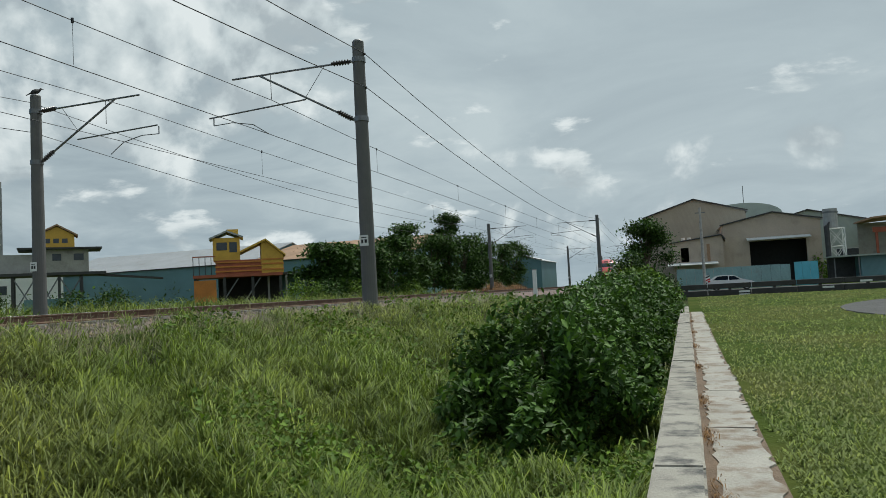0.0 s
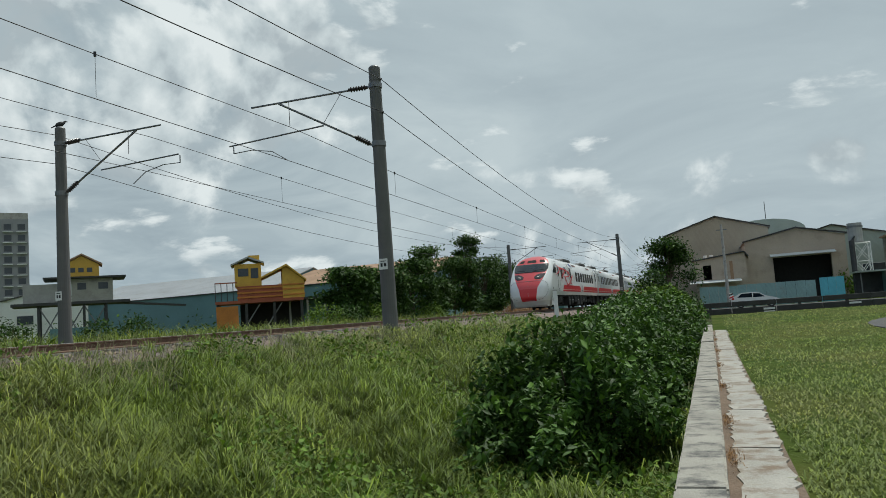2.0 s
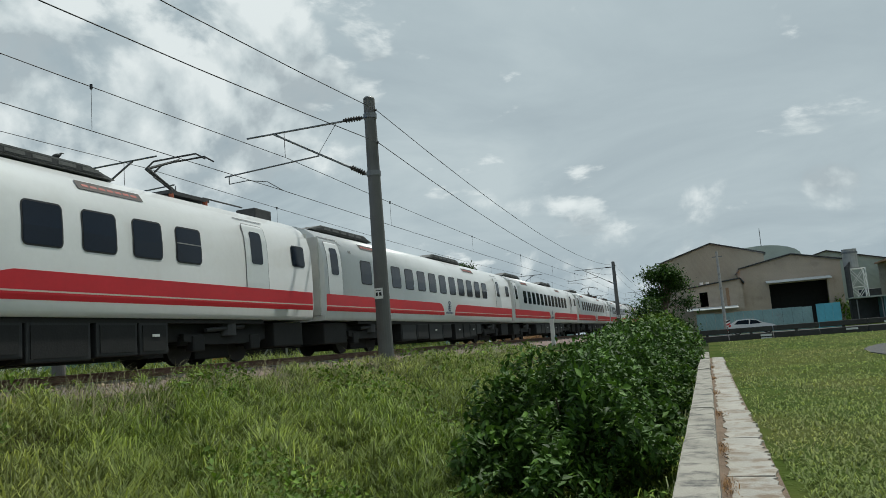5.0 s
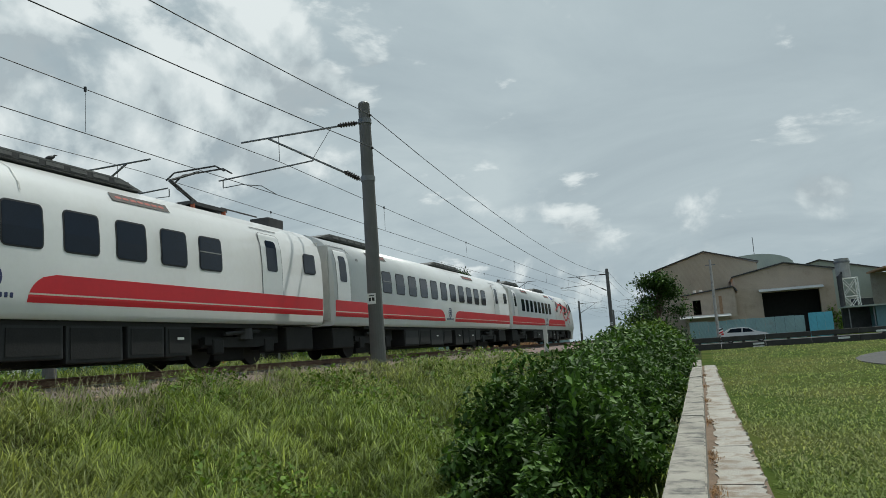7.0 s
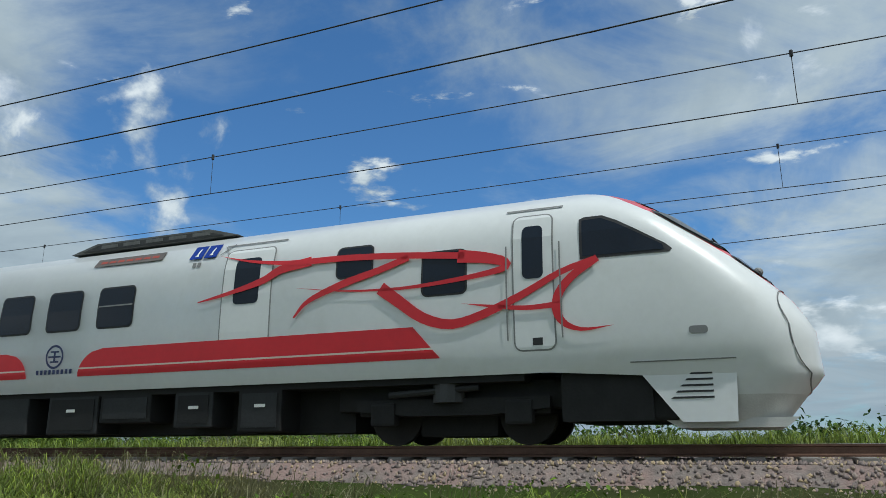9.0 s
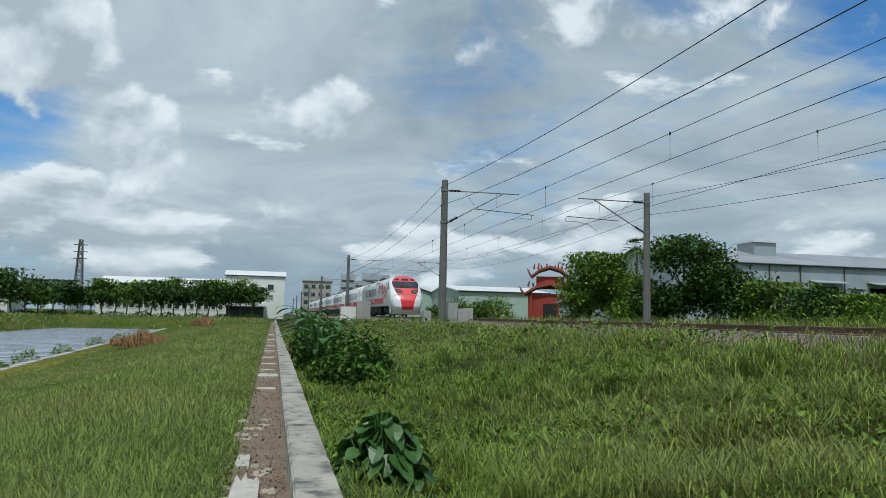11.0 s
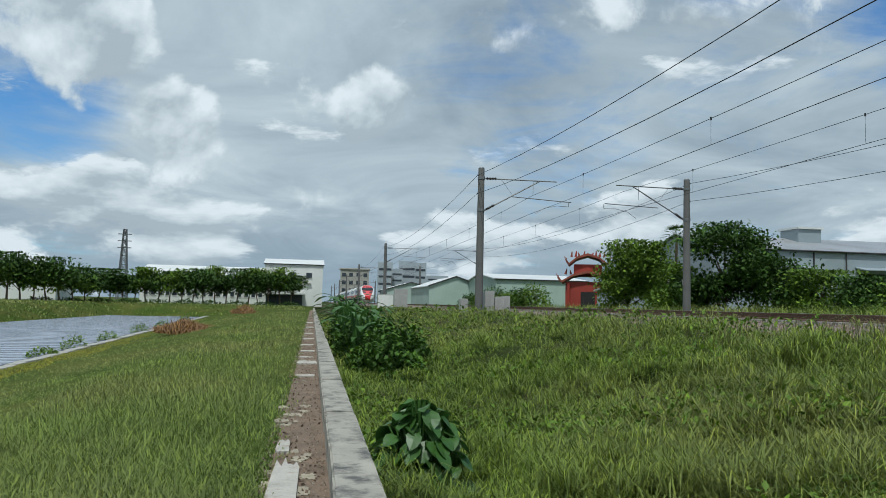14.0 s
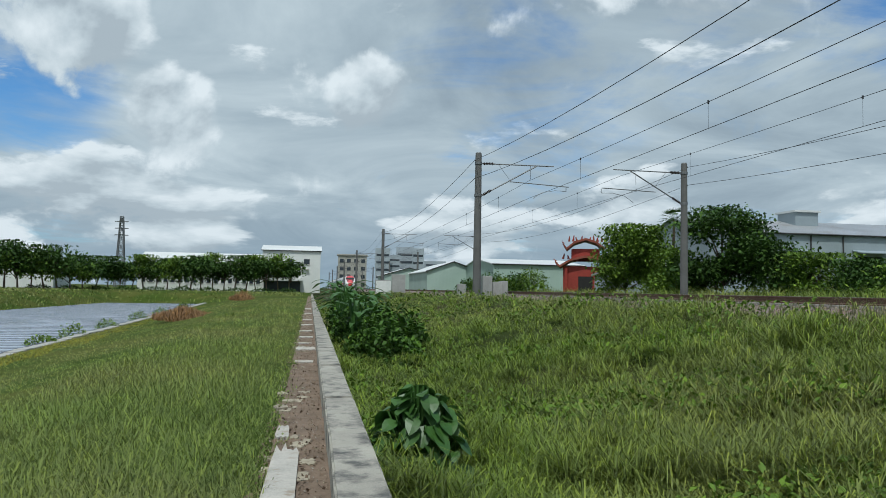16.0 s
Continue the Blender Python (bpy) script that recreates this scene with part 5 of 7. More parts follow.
    part("plough", prism([(to_y(0.55), 0.2), (to_y(0.4), 0.32), (to_y(2.0), 0.32), (to_y(1.8), 0.2)], "x", -1.15, 1.15), M_BELLY, t, "grey snow plough under the nose")
    for side in (1, -1):
        flip = (lambda u: u) if side > 0 else (lambda u: 11.9 - u)
        # skirt beside the nose with louvres
        sk = skin("nose_skirt", [(2.34, 1.04), (1.05, 1.04), (1.1, 0.27), (1.75, 0.27)], side, -0.03, M_WHITE, t, to_y)
        for k in range(5):
            skin("louvre", [(1.35 + 0.0 * k, 0.56 + k * 0.075), (1.75 + 0.06 * (2 - k), 0.56 + k * 0.075), (1.72 + 0.06 * (2 - k), 0.585 + k * 0.075), (1.35, 0.585 + k * 0.075)], side, -0.024, M_GASKET, sk, to_y)
        skin("skirt_seam", [(1.05, 1.03), (2.34, 1.03), (2.34, 1.045), (1.05, 1.045)], side, 0.001, M_SEAM, t, to_y)
        # side marker lamp
        skin("side_lamp", round_rect(1.35, 1.58, 1.36, 1.46, 0.04), side, 0.0, M_SEAM, t, to_y)
        f = skin("cab_window", [(2.92, 2.46), (2.92, 3.05), (2.85, 3.08), (2.6, 3.08), (2.4, 2.98), (1.78, 2.58), (1.7, 2.5), (1.74, 2.46)], side, 0.004, M_GASKET, t, to_y, "slanted black side window of the cab")
        skin("pane", [(2.88, 2.5), (2.88, 3.03), (2.62, 3.04), (2.42, 2.94), (1.82, 2.57), (1.8, 2.5)], side, 0.01, M_GLASS, f, to_y)
        d = train_door(t, side, to_y, 3.29, 3.89, 1.24, 3.22)
        for u in (3.2, 3.97):
            skin("handrail", [(u - 0.011, 1.4), (u + 0.011, 1.4), (u + 0.011, 2.75), (u - 0.011, 2.75)], side, 0.03, M_SEAM, d, to_y)
        skin("step_recess", [(3.48, 1.32), (3.62, 1.32), (3.62, 1.42), (3.48, 1.42)], side, 0.01, M_GASKET, d, to_y)
        train_window(t, side, to_y, 4.6, 5.26, 2.14, 2.77)
        train_window(t, side, to_y, 6.13, 6.72, 2.53, 3.0)
        train_door(t, side, to_y, 7.92, 8.9)
        side_signs(t, side, to_y, 9.15 if side > 0 else 9.15)
        display(t, side, to_y, 10.36, 11.95)
        k = 10.78
        i = 0
        while k < 20.2:
            train_window(t, side, to_y, k, k + 0.77, 2.05, 2.74, split=(i == 0))
            k += 1.21
            i += 1
        display(t, side, to_y, 17.6, 19.2)
        train_door(t, side, to_y, 21.2, 22.1)
        k = 0.0 if side > 0 else 1.1
        stripes(t, side, to_y, 5.0, 11.9 + k, 2, 1)
        stripes(t, side, to_y, 13.15 + k, 22.6, 1, 0)
        emblem(t, side, to_y, 12.48 + k, M_LOGO)
        for ctrl, w0, w1, w2 in (
                ([(9.05, 3.13), (8.4, 2.97), (7.6, 2.86), (6.6, 2.84), (5.6, 2.78), (4.6, 2.68)], 0.0, 0.1, 0.1),
                ([(9.35, 2.33), (8.7, 2.45), (8.1, 2.6), (7.75, 2.76), (7.2, 2.85)], 0.02, 0.12, 0.16),
                ([(7.46, 1.95), (7.2, 2.2), (6.6, 2.42), (6.0, 2.58), (5.5, 2.74)], 0.03, 0.12, 0.1),
                ([(7.48, 2.43), (6.6, 2.31), (5.6, 2.27), (4.7, 2.33), (4.05, 2.42), (3.98, 2.52), (4.3, 2.62), (4.7, 2.68)], 0.0, 0.08, 0.2),
                ([(5.95, 2.3), (5.65, 2.08), (5.25, 1.8), (4.8, 1.68), (4.3, 1.8), (3.7, 2.05), (3.2, 2.3), (2.7, 2.46)], 0.2, 0.13, 0.07),
                ([(2.68, 2.46), (3.05, 2.22), (3.25, 1.95), (3.22, 1.65), (2.95, 1.5), (2.5, 1.53)], 0.1, 0.13, 0.0),
                ([(4.65, 1.97), (4.2, 1.9), (3.7, 1.84), (3.2, 1.86)], 0.0, 0.06, 0.08)):
            stroke(ctrl, w0, w1, w2, side, body, to_y, flip)
    SIDE["nose"] = False
    roof_unit(t, to_y(13.2), to_y(9.2))
    roof_unit(t, to_y(21.2), to_y(17.2))
    bogie(t, to_y(5.0))
    bogie(t, to_y(19.2))
    underfloor(t, to_y(16.6), to_y(7.2), 11)
    part("cab_step_box", box(-1.25, 1.25, to_y(3.3), to_y(2.1), 0.3, 0.95), M_UNDER, t)
    part("gangway", box(-0.62, 0.62, -END_LEN / 2 - 0.02, -END_LEN / 2 + 0.4, 1.0, 3.3), M_RUBBER, t)
    part("end_pillar", box(-1.3, 1.3, -END_LEN / 2 + 0.3, -END_LEN / 2 + 0.36, 1.1, 3.3), M_BELLY, t)
    return t


def build_mid_car(with_panto):
    t = thing("passenger_car", "white passenger car with red stripes and " + ("a current collector" if with_panto else "tinted windows"), "train car", group="cars of the passenger train")
    L = MID_LEN / 2
    mid_body(t)
    for side in (1, -1):
        def to_y(u, k=side):
            return -L + u if k > 0 else L - u
        train_door(t, side, to_y, 0.55, 1.45)
        for i in range(12):
            train_window(t, side, to_y, 2.75 + 1.21 * i, 3.5 + 1.21 * i, split=(i in (1, 11)))
        display(t, side, to_y, 3.1, 4.7)
        display(t, side, to_y, 13.7, 15.3)
        side_signs(t, side, to_y, 1.75, False)
        train_door(t, side, to_y, 18.45, 19.4)
        train_window(t, side, to_y, 20.55, 21.15, 2.35, 2.85)
        stripes(t, side, to_y, 0.4, 10.35, 0, 1)
        stripes(t, side, to_y, 11.7, MID_LEN - 0.4, 1, 0)
        emblem(t, side, to_y, 11.02, M_LOGO)
        skin("roof_seam", [(11.6, 3.0), (11.62, 3.0), (11.62, 3.62), (11.6, 3.62)], side, 0.002, M_BELLY, t, to_y)
    roof_unit(t, -L + 1.0, -L + 5.3)
    roof_unit(t, -L + 10.8, -L + 15.2)
    if with_panto:
        pantograph(t, L - 4.2)
    bogie(t, -L + 3.8)
    bogie(t, L - 3.8)
    underfloor(t, -L + 6.0, L - 6.0, 21 if with_panto else 22)
    for s in (-1, 1):
        part("gangway", box(-0.62, 0.62, s * (L - 0.19) - 0.19, s * (L - 0.19) + 0.19, 1.0, 3.3), M_RUBBER, t)
        part("end_pillar", box(-1.3, 1.3, s * (L - 0.32) - 0.03, s * (L - 0.32) + 0.03, 1.1, 3.3), M_BELLY, t)
    return t


def build_train():
    """Eight cars; the place of each along the train is counted back from the tail."""
    tail = build_end_car()
    plain, panto = build_mid_car(False), build_mid_car(True)
    cars = [(tail, END_LEN / 2, 0)]
    used = set()
    for i in range(6):
        src = panto if i in (1, 4) else plain
        ob = src if src not in used else copy_thing(src, pose(0, 0, 0))
        used.add(src)
        cars.append((ob, END_LEN + MID_LEN * (i + 0.5), 0))
    head = copy_thing(tail, pose(0, 0, 0))
    tagged(head, "white streamlined leading car with red mask and lit headlamps")
    for lens in [o for o in head.children if o.name.startswith("headlamp")]:
        c = sum((v.co for v in lens.data.vertices), Vector()) / len(lens.data.vertices)
        bm = bmesh.new()
        bmesh.ops.create_icosphere(bm, subdivisions=2, radius=0.04)
        for v in bm.verts:
            v.co = v.co * 1.0 + c + Vector((-0.12 if c.x > 0 else 0.12, 0.05, -0.02))
        part("lamp_bulb", bm, M_LAMP, lens, "glowing white lamp")
    cars.append((head, END_LEN * 1.5 + MID_LEN * 6, 180))
    return cars


CARS = build_train()
# place of the tail along the line, time by time
TAIL = [(0.0, 290.2), (1.5, 242.6), (3.0, 193.2), (5.8, 103.1), (6.5, 80.3), (7.5, 48.1), (8.0, 32.1), (8.2, 25.75), (8.5, 16.2), (8.75, 8.65), (9.0, 0.95), (9.25, -7.8), (9.5, -16.7), (9.8, -26.4), (10.2, -39.4), (12.5, -110.8), (14.0, -157.4), (16.0, -218.5)]


def motions():
    for ob, back, turn in CARS:
        walk(ob, [(t, pose(TRACK_X[0], y - back, 0, 0, 0, turn)) for t, y in TAIL])


# ---- trees, bushes and weeds ----
def at(az, d, z=0.0):
    """Ground place at an azimuth (degrees from +Y towards -X) and distance."""
    return (-math.sin(radians(az)) * d, math.cos(radians(az)) * d, z)


def tree(x, y, h, r, label, mat=None, n=1600, size=0.3, seed=0, trunk=0.35, name="tree", group="", lean=0.0, spread=0.75):
    z0 = float(height(x, y)) - 0.05
    t = thing(name, label, "tree", (x, y, z0), group=group)
    q = random.Random(seed)
    bm = bmesh.new()
    th = h * trunk
    add_tube(bm, [(0, 0, 0), (lean * 0.3 + q.uniform(-.05, .05) * h, q.uniform(-.05, .05) * h, th), (lean, 0, h * 0.75)], 0.035 * h * 0.6 + 0.03, 7, 0.02)
    tips = []
    for k in range(max(7, int(5 + h * (1.6 if trunk > 0.2 else 2.6)))):
        a, e = q.uniform(0, 6.28), q.uniform(0.15 if trunk > 0.2 else 0.0, 1.0)
        rr = r * q.uniform(0.35, 1.0) * (1 - 0.45 * max(0, e - 0.5))
        b = Vector((lean * 0.5, 0, th * q.uniform(0.6, 1.1) + (h * 0.75 - th) * e * 0.55))
        c = Vector((math.cos(a) * rr + lean, math.sin(a) * rr, th + (h - th) * ((0.1 + 0.82 * e) if trunk > 0.2 else (-0.02 + 0.94 * e))))
        add_tube(bm, [b, b.lerp(c, 0.5) + Vector((0, 0, 0.06 * h)), c], 0.02 * h * 0.5 + 0.012, 5, 0.006)
        tips.append(c)
    tips.append(Vector((lean, 0, h * 0.94)))
    part("trunk", bm, M_BARK, t)
    c = np.array([tuple(p) for p in tips])
    i = rng.integers(0, len(c), n)
    sg = r * 0.30 * spread / 0.75
    p = c[i] + rng.normal(0, 1, (n, 3)) * np.array([sg, sg, sg * 0.62])
    p[:, 2] = np.clip(p[:, 2], h * 0.08, h * 1.02)
    leaves("crown", p, rng.uniform(0.6, 1.3, n) * size, mat or M_LEAF, t)
    return t


def bush(x, y, rx, ry, h, label, mat, n, size, seed, name="bush", base=None, group="", slim=0.55, hollow=0.55):
    """A leafy mound with an uneven outline."""
    z0 = float(height(x, y)) - 0.05 if base is None else base
    t = thing(name, label, "bush", (x, y, z0), group=group)
    q = random.Random(seed)
    bm = bmesh.new()
    for k in range(9):
        a = q.uniform(0, 6.28)
        c = (math.cos(a) * rx * q.uniform(.2, .75), math.sin(a) * ry * q.uniform(.2, .75), h * q.uniform(.5, .85))
        add_tube(bm, [(c[0] * 0.2, c[1] * 0.2, 0), (c[0] * 0.6, c[1] * 0.6, c[2] * 0.6), c], 0.03, 5, 0.008)
    if h > 1.2:
        part("stem", bm, M_BARK, t)
    else:
        bm.free()
    u = rng.normal(0, 1, (n, 3))
    u /= np.linalg.norm(u, axis=1)[:, None]
    u[:, 2] = np.abs(u[:, 2]) * 1.0 - 0.08
    k = rng.uniform(hollow, 1.0, n) ** 0.6
    a, b = np.arctan2(u[:, 1], u[:, 0]), u[:, 2]
    lump = 1 + 0.13 * np.sin(a * 3 + seed) * np.cos(b * 4) + 0.1 * np.sin(a * 7 + b * 9 + seed * 2) + 0.07 * np.sin(a * 13 - b * 11)
    p = u * (k * lump)[:, None] * np.array([rx, ry, h])
    if name == "vine_bush":
        p = p[(p[:, 2] > 0.32 * h) | (rng.random(n) < 0.35)]
        n = len(p)
    leaves("foliage", p, rng.uniform(0.65, 1.3, n) * size, mat, t, slim=slim)
    return t


def broad_plant(x, y, h, r, count, label, seed, name="broadleaf_plant", long=False, base=None):
    """A plant of large arching leaves on stalks."""
    z0 = float(height(x, y)) if base is None else base
    t = thing(name, label, "plant", (x, y, z0))
    q = random.Random(seed)
    for k in range(count):
        a = k * 2.4 + q.uniform(-.3, .3)
        hh = h * q.uniform(0.45, 1.0)
        rr = r * q.uniform(0.25, 1.0)
        if not long:
            e = math.asin(q.uniform(0.0, 1.0))
            rr, hh = r * math.cos(e) * q.uniform(0.8, 1.1) / 0.75, h * (0.1 + 0.85 * math.sin(e))
        L = (0.9 if long else 0.165) * q.uniform(0.7, 1.2) * (1 if not long else h / 2.2)
        W = L * (0.22 if long else 0.95)
        al = a + (0 if long else q.uniform(-1.2, 1.2))
        b = Vector((math.cos(a) * rr * (0.25 if long else 0.75), math.sin(a) * rr * (0.25 if long else 0.75), hh * (0.75 if long else 1)))
        d = Vector((math.cos(al), math.sin(al), 0.5 if long else q.uniform(-1.0, 0.3))).normalized()
        s = Vector((-math.sin(al), math.cos(al), 0 if long else q.uniform(-0.5, 0.5))).normalized()
        bm = bmesh.new()
        rows = []
        for j, (f, w, dr) in enumerate(((0.0, 0.12, 0), (0.25, 0.85, 0.0), (0.55, 1.0, 0.1), (0.8, 0.7, 0.3), (1.0, 0.05, 0.55))):
            c = b + d * L * f - Vector((0, 0, L * dr * 0.8))
            rows.append([bm.verts.new(c - s * W / 2 * w), bm.verts.new(c - Vector((0, 0, 0.07 * W))), bm.verts.new(c + s * W / 2 * w)])
        for p, w in zip(rows, rows[1:]):
            bm.faces.new((p[0], p[1], w[1], w[0]))
            bm.faces.new((p[1], p[2], w[2], w[1]))
        add_tube(bm, [(0, 0, 0), tuple(b * 0.6 + Vector((0, 0, b.z * 0.1))), tuple(b)], 0.012 if not long else 0.03, 4)
        part("leaf", bm, M_BROAD, t)
    return t


def palm(x, y, h, label):
    t = thing("palm_tree", label, "tree", (x, y, float(height(x, y))))
    part("trunk", tube([(0, 0, 0), (0.1, 0, h * 0.5), (0, 0, h * 0.86)], 0.17, 8, 0.11), M_BARK, t)
    q = random.Random(4)
    for k in range(26):
        a, e = k * 2.4, q.uniform(-0.7, 1.1)
        d = Vector((math.cos(a) * math.cos(e), math.sin(a) * math.cos(e), math.sin(e)))
        c = Vector((0, 0, h * 0.86)) + d * 0.8
        bm = bmesh.new()
        o = Vector((-math.sin(a), math.cos(a), 0))
        for j in range(-5, 6):
            f = (d + o * j * 0.22).normalized()
            v = [bm.verts.new(p) for p in (c - o * 0.06 + f * 0.1, c + o * 0.06 + f * 0.1, c + f * 0.85 - Vector((0, 0, 0.18 + 0.02 * abs(j))))]
            bm.faces.new(v)
        add_tube(bm, [(0, 0, h * 0.86), tuple(c)], 0.015, 4)
        part("frond", bm, M_LEAF, t)


def brush_pile(x, y, rx, ry, h, label, seed, n=900, rz=0.0, name="brush_pile", base=None):
    z0 = float(height(x, y)) if base is None else base
    a, r = rng.uniform(0, 6.28, n), np.sqrt(rng.uniform(0, 1, n))
    px, py = np.cos(a) * r * rx, np.sin(a) * r * ry
    c, s = math.cos(rz), math.sin(rz)
    pz = rng.uniform(0, 1, n) * h * (1 - r ** 2) * (0.6 + 0.4 * np.sin(px * 2.1 + seed))
    b = np.column_stack([x + px * c - py * s, y + px * s + py * c, z0 + pz])
    ob = blades(name, b, rng.uniform(0.25, 0.7, n) * (0.5 + h), rng.uniform(0.02, 0.06, n), rng.uniform(0.5, 1.3, n), M_STRAW)
    tagged(ob, label, "brush", kind="stuff")


def build_vegetation():
    vine = "dense dark green vine-covered bush in the ditch by the wall"
    bush(-1.75, 9.8, 1.45, 2.85, 1.74, vine, M_VINE, 30000, 0.125, 1, "vine_bush", base=-2.0, hollow=0.68, slim=0.45)
    bush(-1.95, 14.4, 1.6, 3.7, 1.84, vine, M_VINE, 24000, 0.135, 2, "vine_bush", base=-2.0, hollow=0.7, slim=0.45)
    bush(-2.2, 20.5, 2.0, 4.4, 1.9, vine, M_VINE, 15000, 0.16, 3, "vine_bush", base=-1.95, hollow=0.7)
    bush(-2.6, 28.0, 2.6, 4.7, 1.95, vine, M_VINE, 12000, 0.19, 4, "vine_bush", base=-1.8, hollow=0.7)
    bush(-3.2, 38.0, 3.0, 5.0, 2.0, vine, M_VINE, 5000, 0.28, 5, "vine_bush", base=-1.4)
    bush(-3.4, 50.0, 2.6, 5.0, 2.4, "pale-leaved bush behind the ditch", M_LEAF_B, 3000, 0.3, 6, base=-1.3)
    # a crown of climbing leaves by the crossing
    tree(*at(2.75, 74)[:2], 6.9, 2.0, "dense dark green roadside tree beside the workshops", n=9000, size=0.3, seed=5, trunk=0.1)
    tree(*at(3.9, 66)[:2], 3.6, 1.8, "low dark green roadside tree", n=2200, size=0.3, seed=6, trunk=0.12)
    # row beyond the tracks
    for k, (az, x, h, r) in enumerate(((27.0, -25.5, 3.9, 2.0), (24.4, -25.5, 4.0, 2.4), (21.9, -26, 5.2, 2.6), (20.2, -25.5, 6.8, 2.0), (18.8, -27, 6.2, 2.8), (17.5, -26, 9.2, 1.7), (16.3, -26, 6.6, 2.6), (15.2, -26, 7.4, 2.6), (13.7, -27, 6.6, 2.8), (12.5, -26, 7.4, 2.4))):
        y = -x / math.tan(radians(az))
        tree(x, y, h + 0.6, r, "dark green roadside tree behind the railway", M_LEAF, 6500, 0.34, 20 + k, 0.15, group="trees beyond the railway", spread=0.62)
    for k, az in enumerate((28.6, 27, 25, 23, 20.5)):
        x = -23.8
        bush(x, -x / math.tan(radians(az)), 1.6, 2.0, 1.9, "low green bush beside the railway", M_LEAF if k % 2 else M_LEAF_B, 1500, 0.2, 40 + k, group="bushes beyond the railway")
    for k, (az, d) in enumerate(((44.3, 66), (41.8, 64), (49.5, 60))):
        bush(*at(az, d)[:2], 1.9, 1.9, 2.6, "round dark green shrub in the field", M_LEAF, 1500, 0.25, 50 + k, group="field shrubs")
    p = at(13.3, 84)
    brush_pile(p[0] - 0.5, p[1], 3.0, 4.0, 1.3, "dry reddish brown brush beside the track", 3, 2200, base=-0.4)
    p = at(16.0, 72)
    brush_pile(p[0] - 1.5, p[1], 1.5, 3.0, 0.8, "dry reddish brown brush beside the track", 4, 900, base=-0.4)
    # other end of the line
    broad_plant(-0.97, -7.2, 1.2, 0.42, 220, "bushy plant with large heart-shaped leaves at the wall", 7, base=-2.05)
    for k, (x, y, h) in enumerate(((-1.2, -21.5, 2.5), (-0.95, -24, 2.6), (-1.9, -25, 2.4), (-1.3, -28, 2.9), (-1.7, -23, 2.2), (-1.0, -31, 2.9))):
        broad_plant(x, y, h, 0.9, 16, "young banana plant with long arching leaves", 60 + k, "banana_plant", True, base=-1.95)
    bush(-2.05, -20.5, 1.2, 2.6, 1.55, "dark green leafy bush beside the parapet wall", M_VINE, 6500, 0.17, 8, base=-2.0)
    bush(-1.25, -23.5, 0.8, 2.6, 1.45, "dark green leafy bush beside the parapet wall", M_VINE, 4000, 0.17, 9, base=-2.0)
    bush(-1.8, -31, 1.3, 4.0, 1.9, "dark green leafy bush beside the parapet wall", M_VINE, 3500, 0.2, 10, base=-1.9)
    for k, (az, d, h, r) in enumerate(((156.2, 62, 5.9, 1.9), (154.4, 60, 5.6, 1.8))):
        tree(*at(az, d)[:2], h, r, "bright green round-crowned tree near the temple", M_LEAF_B, 8500, 0.3, 70 + k, 0.12, group="trees by the temple")
    tree(*at(149.6, 55)[:2], 6.4, 2.9, "dark green layered tree by the factory", M_LEAF, 12000, 0.32, 75, 0.1, spread=0.6)
    for k, (az, d, h, r) in enumerate(((152.5, 56, 3.4, 2.0), (146.3, 54, 3.9, 2.3), (143.5, 52, 3.1, 2.2), (141, 50, 2.6, 2.2), (138, 48, 2.2, 2.3))):
        tree(*at(az, d)[:2], h, r, "green scrubby tree by the factory", M_LEAF if k % 2 else M_LEAF_B, 4200, 0.28, 80 + k, 0.12, group="scrub by the factory")
    for k, az in enumerate((135, 131.5, 128, 124.5, 121, 117.5, 114, 110, 106, 103, 98, 92, 86, 80, 74, 68)):
        x = -25.5 - (k % 3) * 1.6
        bush(x, -x / math.tan(radians(az)) if abs(az - 90) > 0.1 else 0, 1.5 + (k % 3) * 0.4, 2.2, (1.5, 1.15, 1.8, 1.0)[k % 4] * (1.25 if k < 6 else 0.8), "low scrub along the railway", (M_LEAF, M_LEAF_B)[k % 2], 1100, 0.2, 90 + k, group="scrub along the railway")
    # hedge far across the field
    m = 9000
    y = rng.uniform(-75, 95, m)
    v = np.column_stack([-66 + rng.normal(0, 1.5, m), y, -0.7 + np.abs(rng.normal(0, 1, m)) * (0.9 + 0.35 * np.sin(y * 0.31) + 0.25 * np.sin(y * 0.83))])
    tagged(leaves("field_hedge", v, rng.uniform(0.3, 0.7, m), M_LEAF), "uneven green hedge across the field", "hedge", kind="stuff")
    palm(*at(152.9, 70)[:2], 8.2, "slender fan palm beside the factory")
    for k in range(15):
        az = 176 - k * 0.9
        x = -22.5 - (k % 3)
        y = x / math.tan(radians(180 - az))
        if y > -140:
            bush(x, y, 2.2, 4.0, 2.3 + 0.45 * (k % 3), "green thicket beside the railway", (M_LEAF_B, M_LEAF)[k % 2], 1500, 0.32, 120 + k, group="thicket by the sheds")
    q = random.Random(9)
    for k in range(26):
        az = 181.6 + k * 0.78
        d = 140 + q.uniform(-3, 3) - (k > 17) * 10
        tree(*at(az, d)[:2], q.uniform(4.4, 7.2), q.uniform(2.5, 3.7), "umbrella-crowned street tree behind the pond", (M_LEAF, M_LEAF_B, M_LEAF)[k % 3], 1500, 0.55, 150 + k, q.uniform(0.25, 0.42), group="row of trees behind the pond", lean=q.uniform(-0.7, 0.7), spread=0.65)
    for k in range(10):
        x = 4 + k * 4.2
        bush(x, -131 + k * 0.5, 2.3, 1.0, 0.9, "clipped dark hedge behind the pond", M_LEAF, 420, 0.3, 190 + k, "hedge", group="hedge behind the pond")
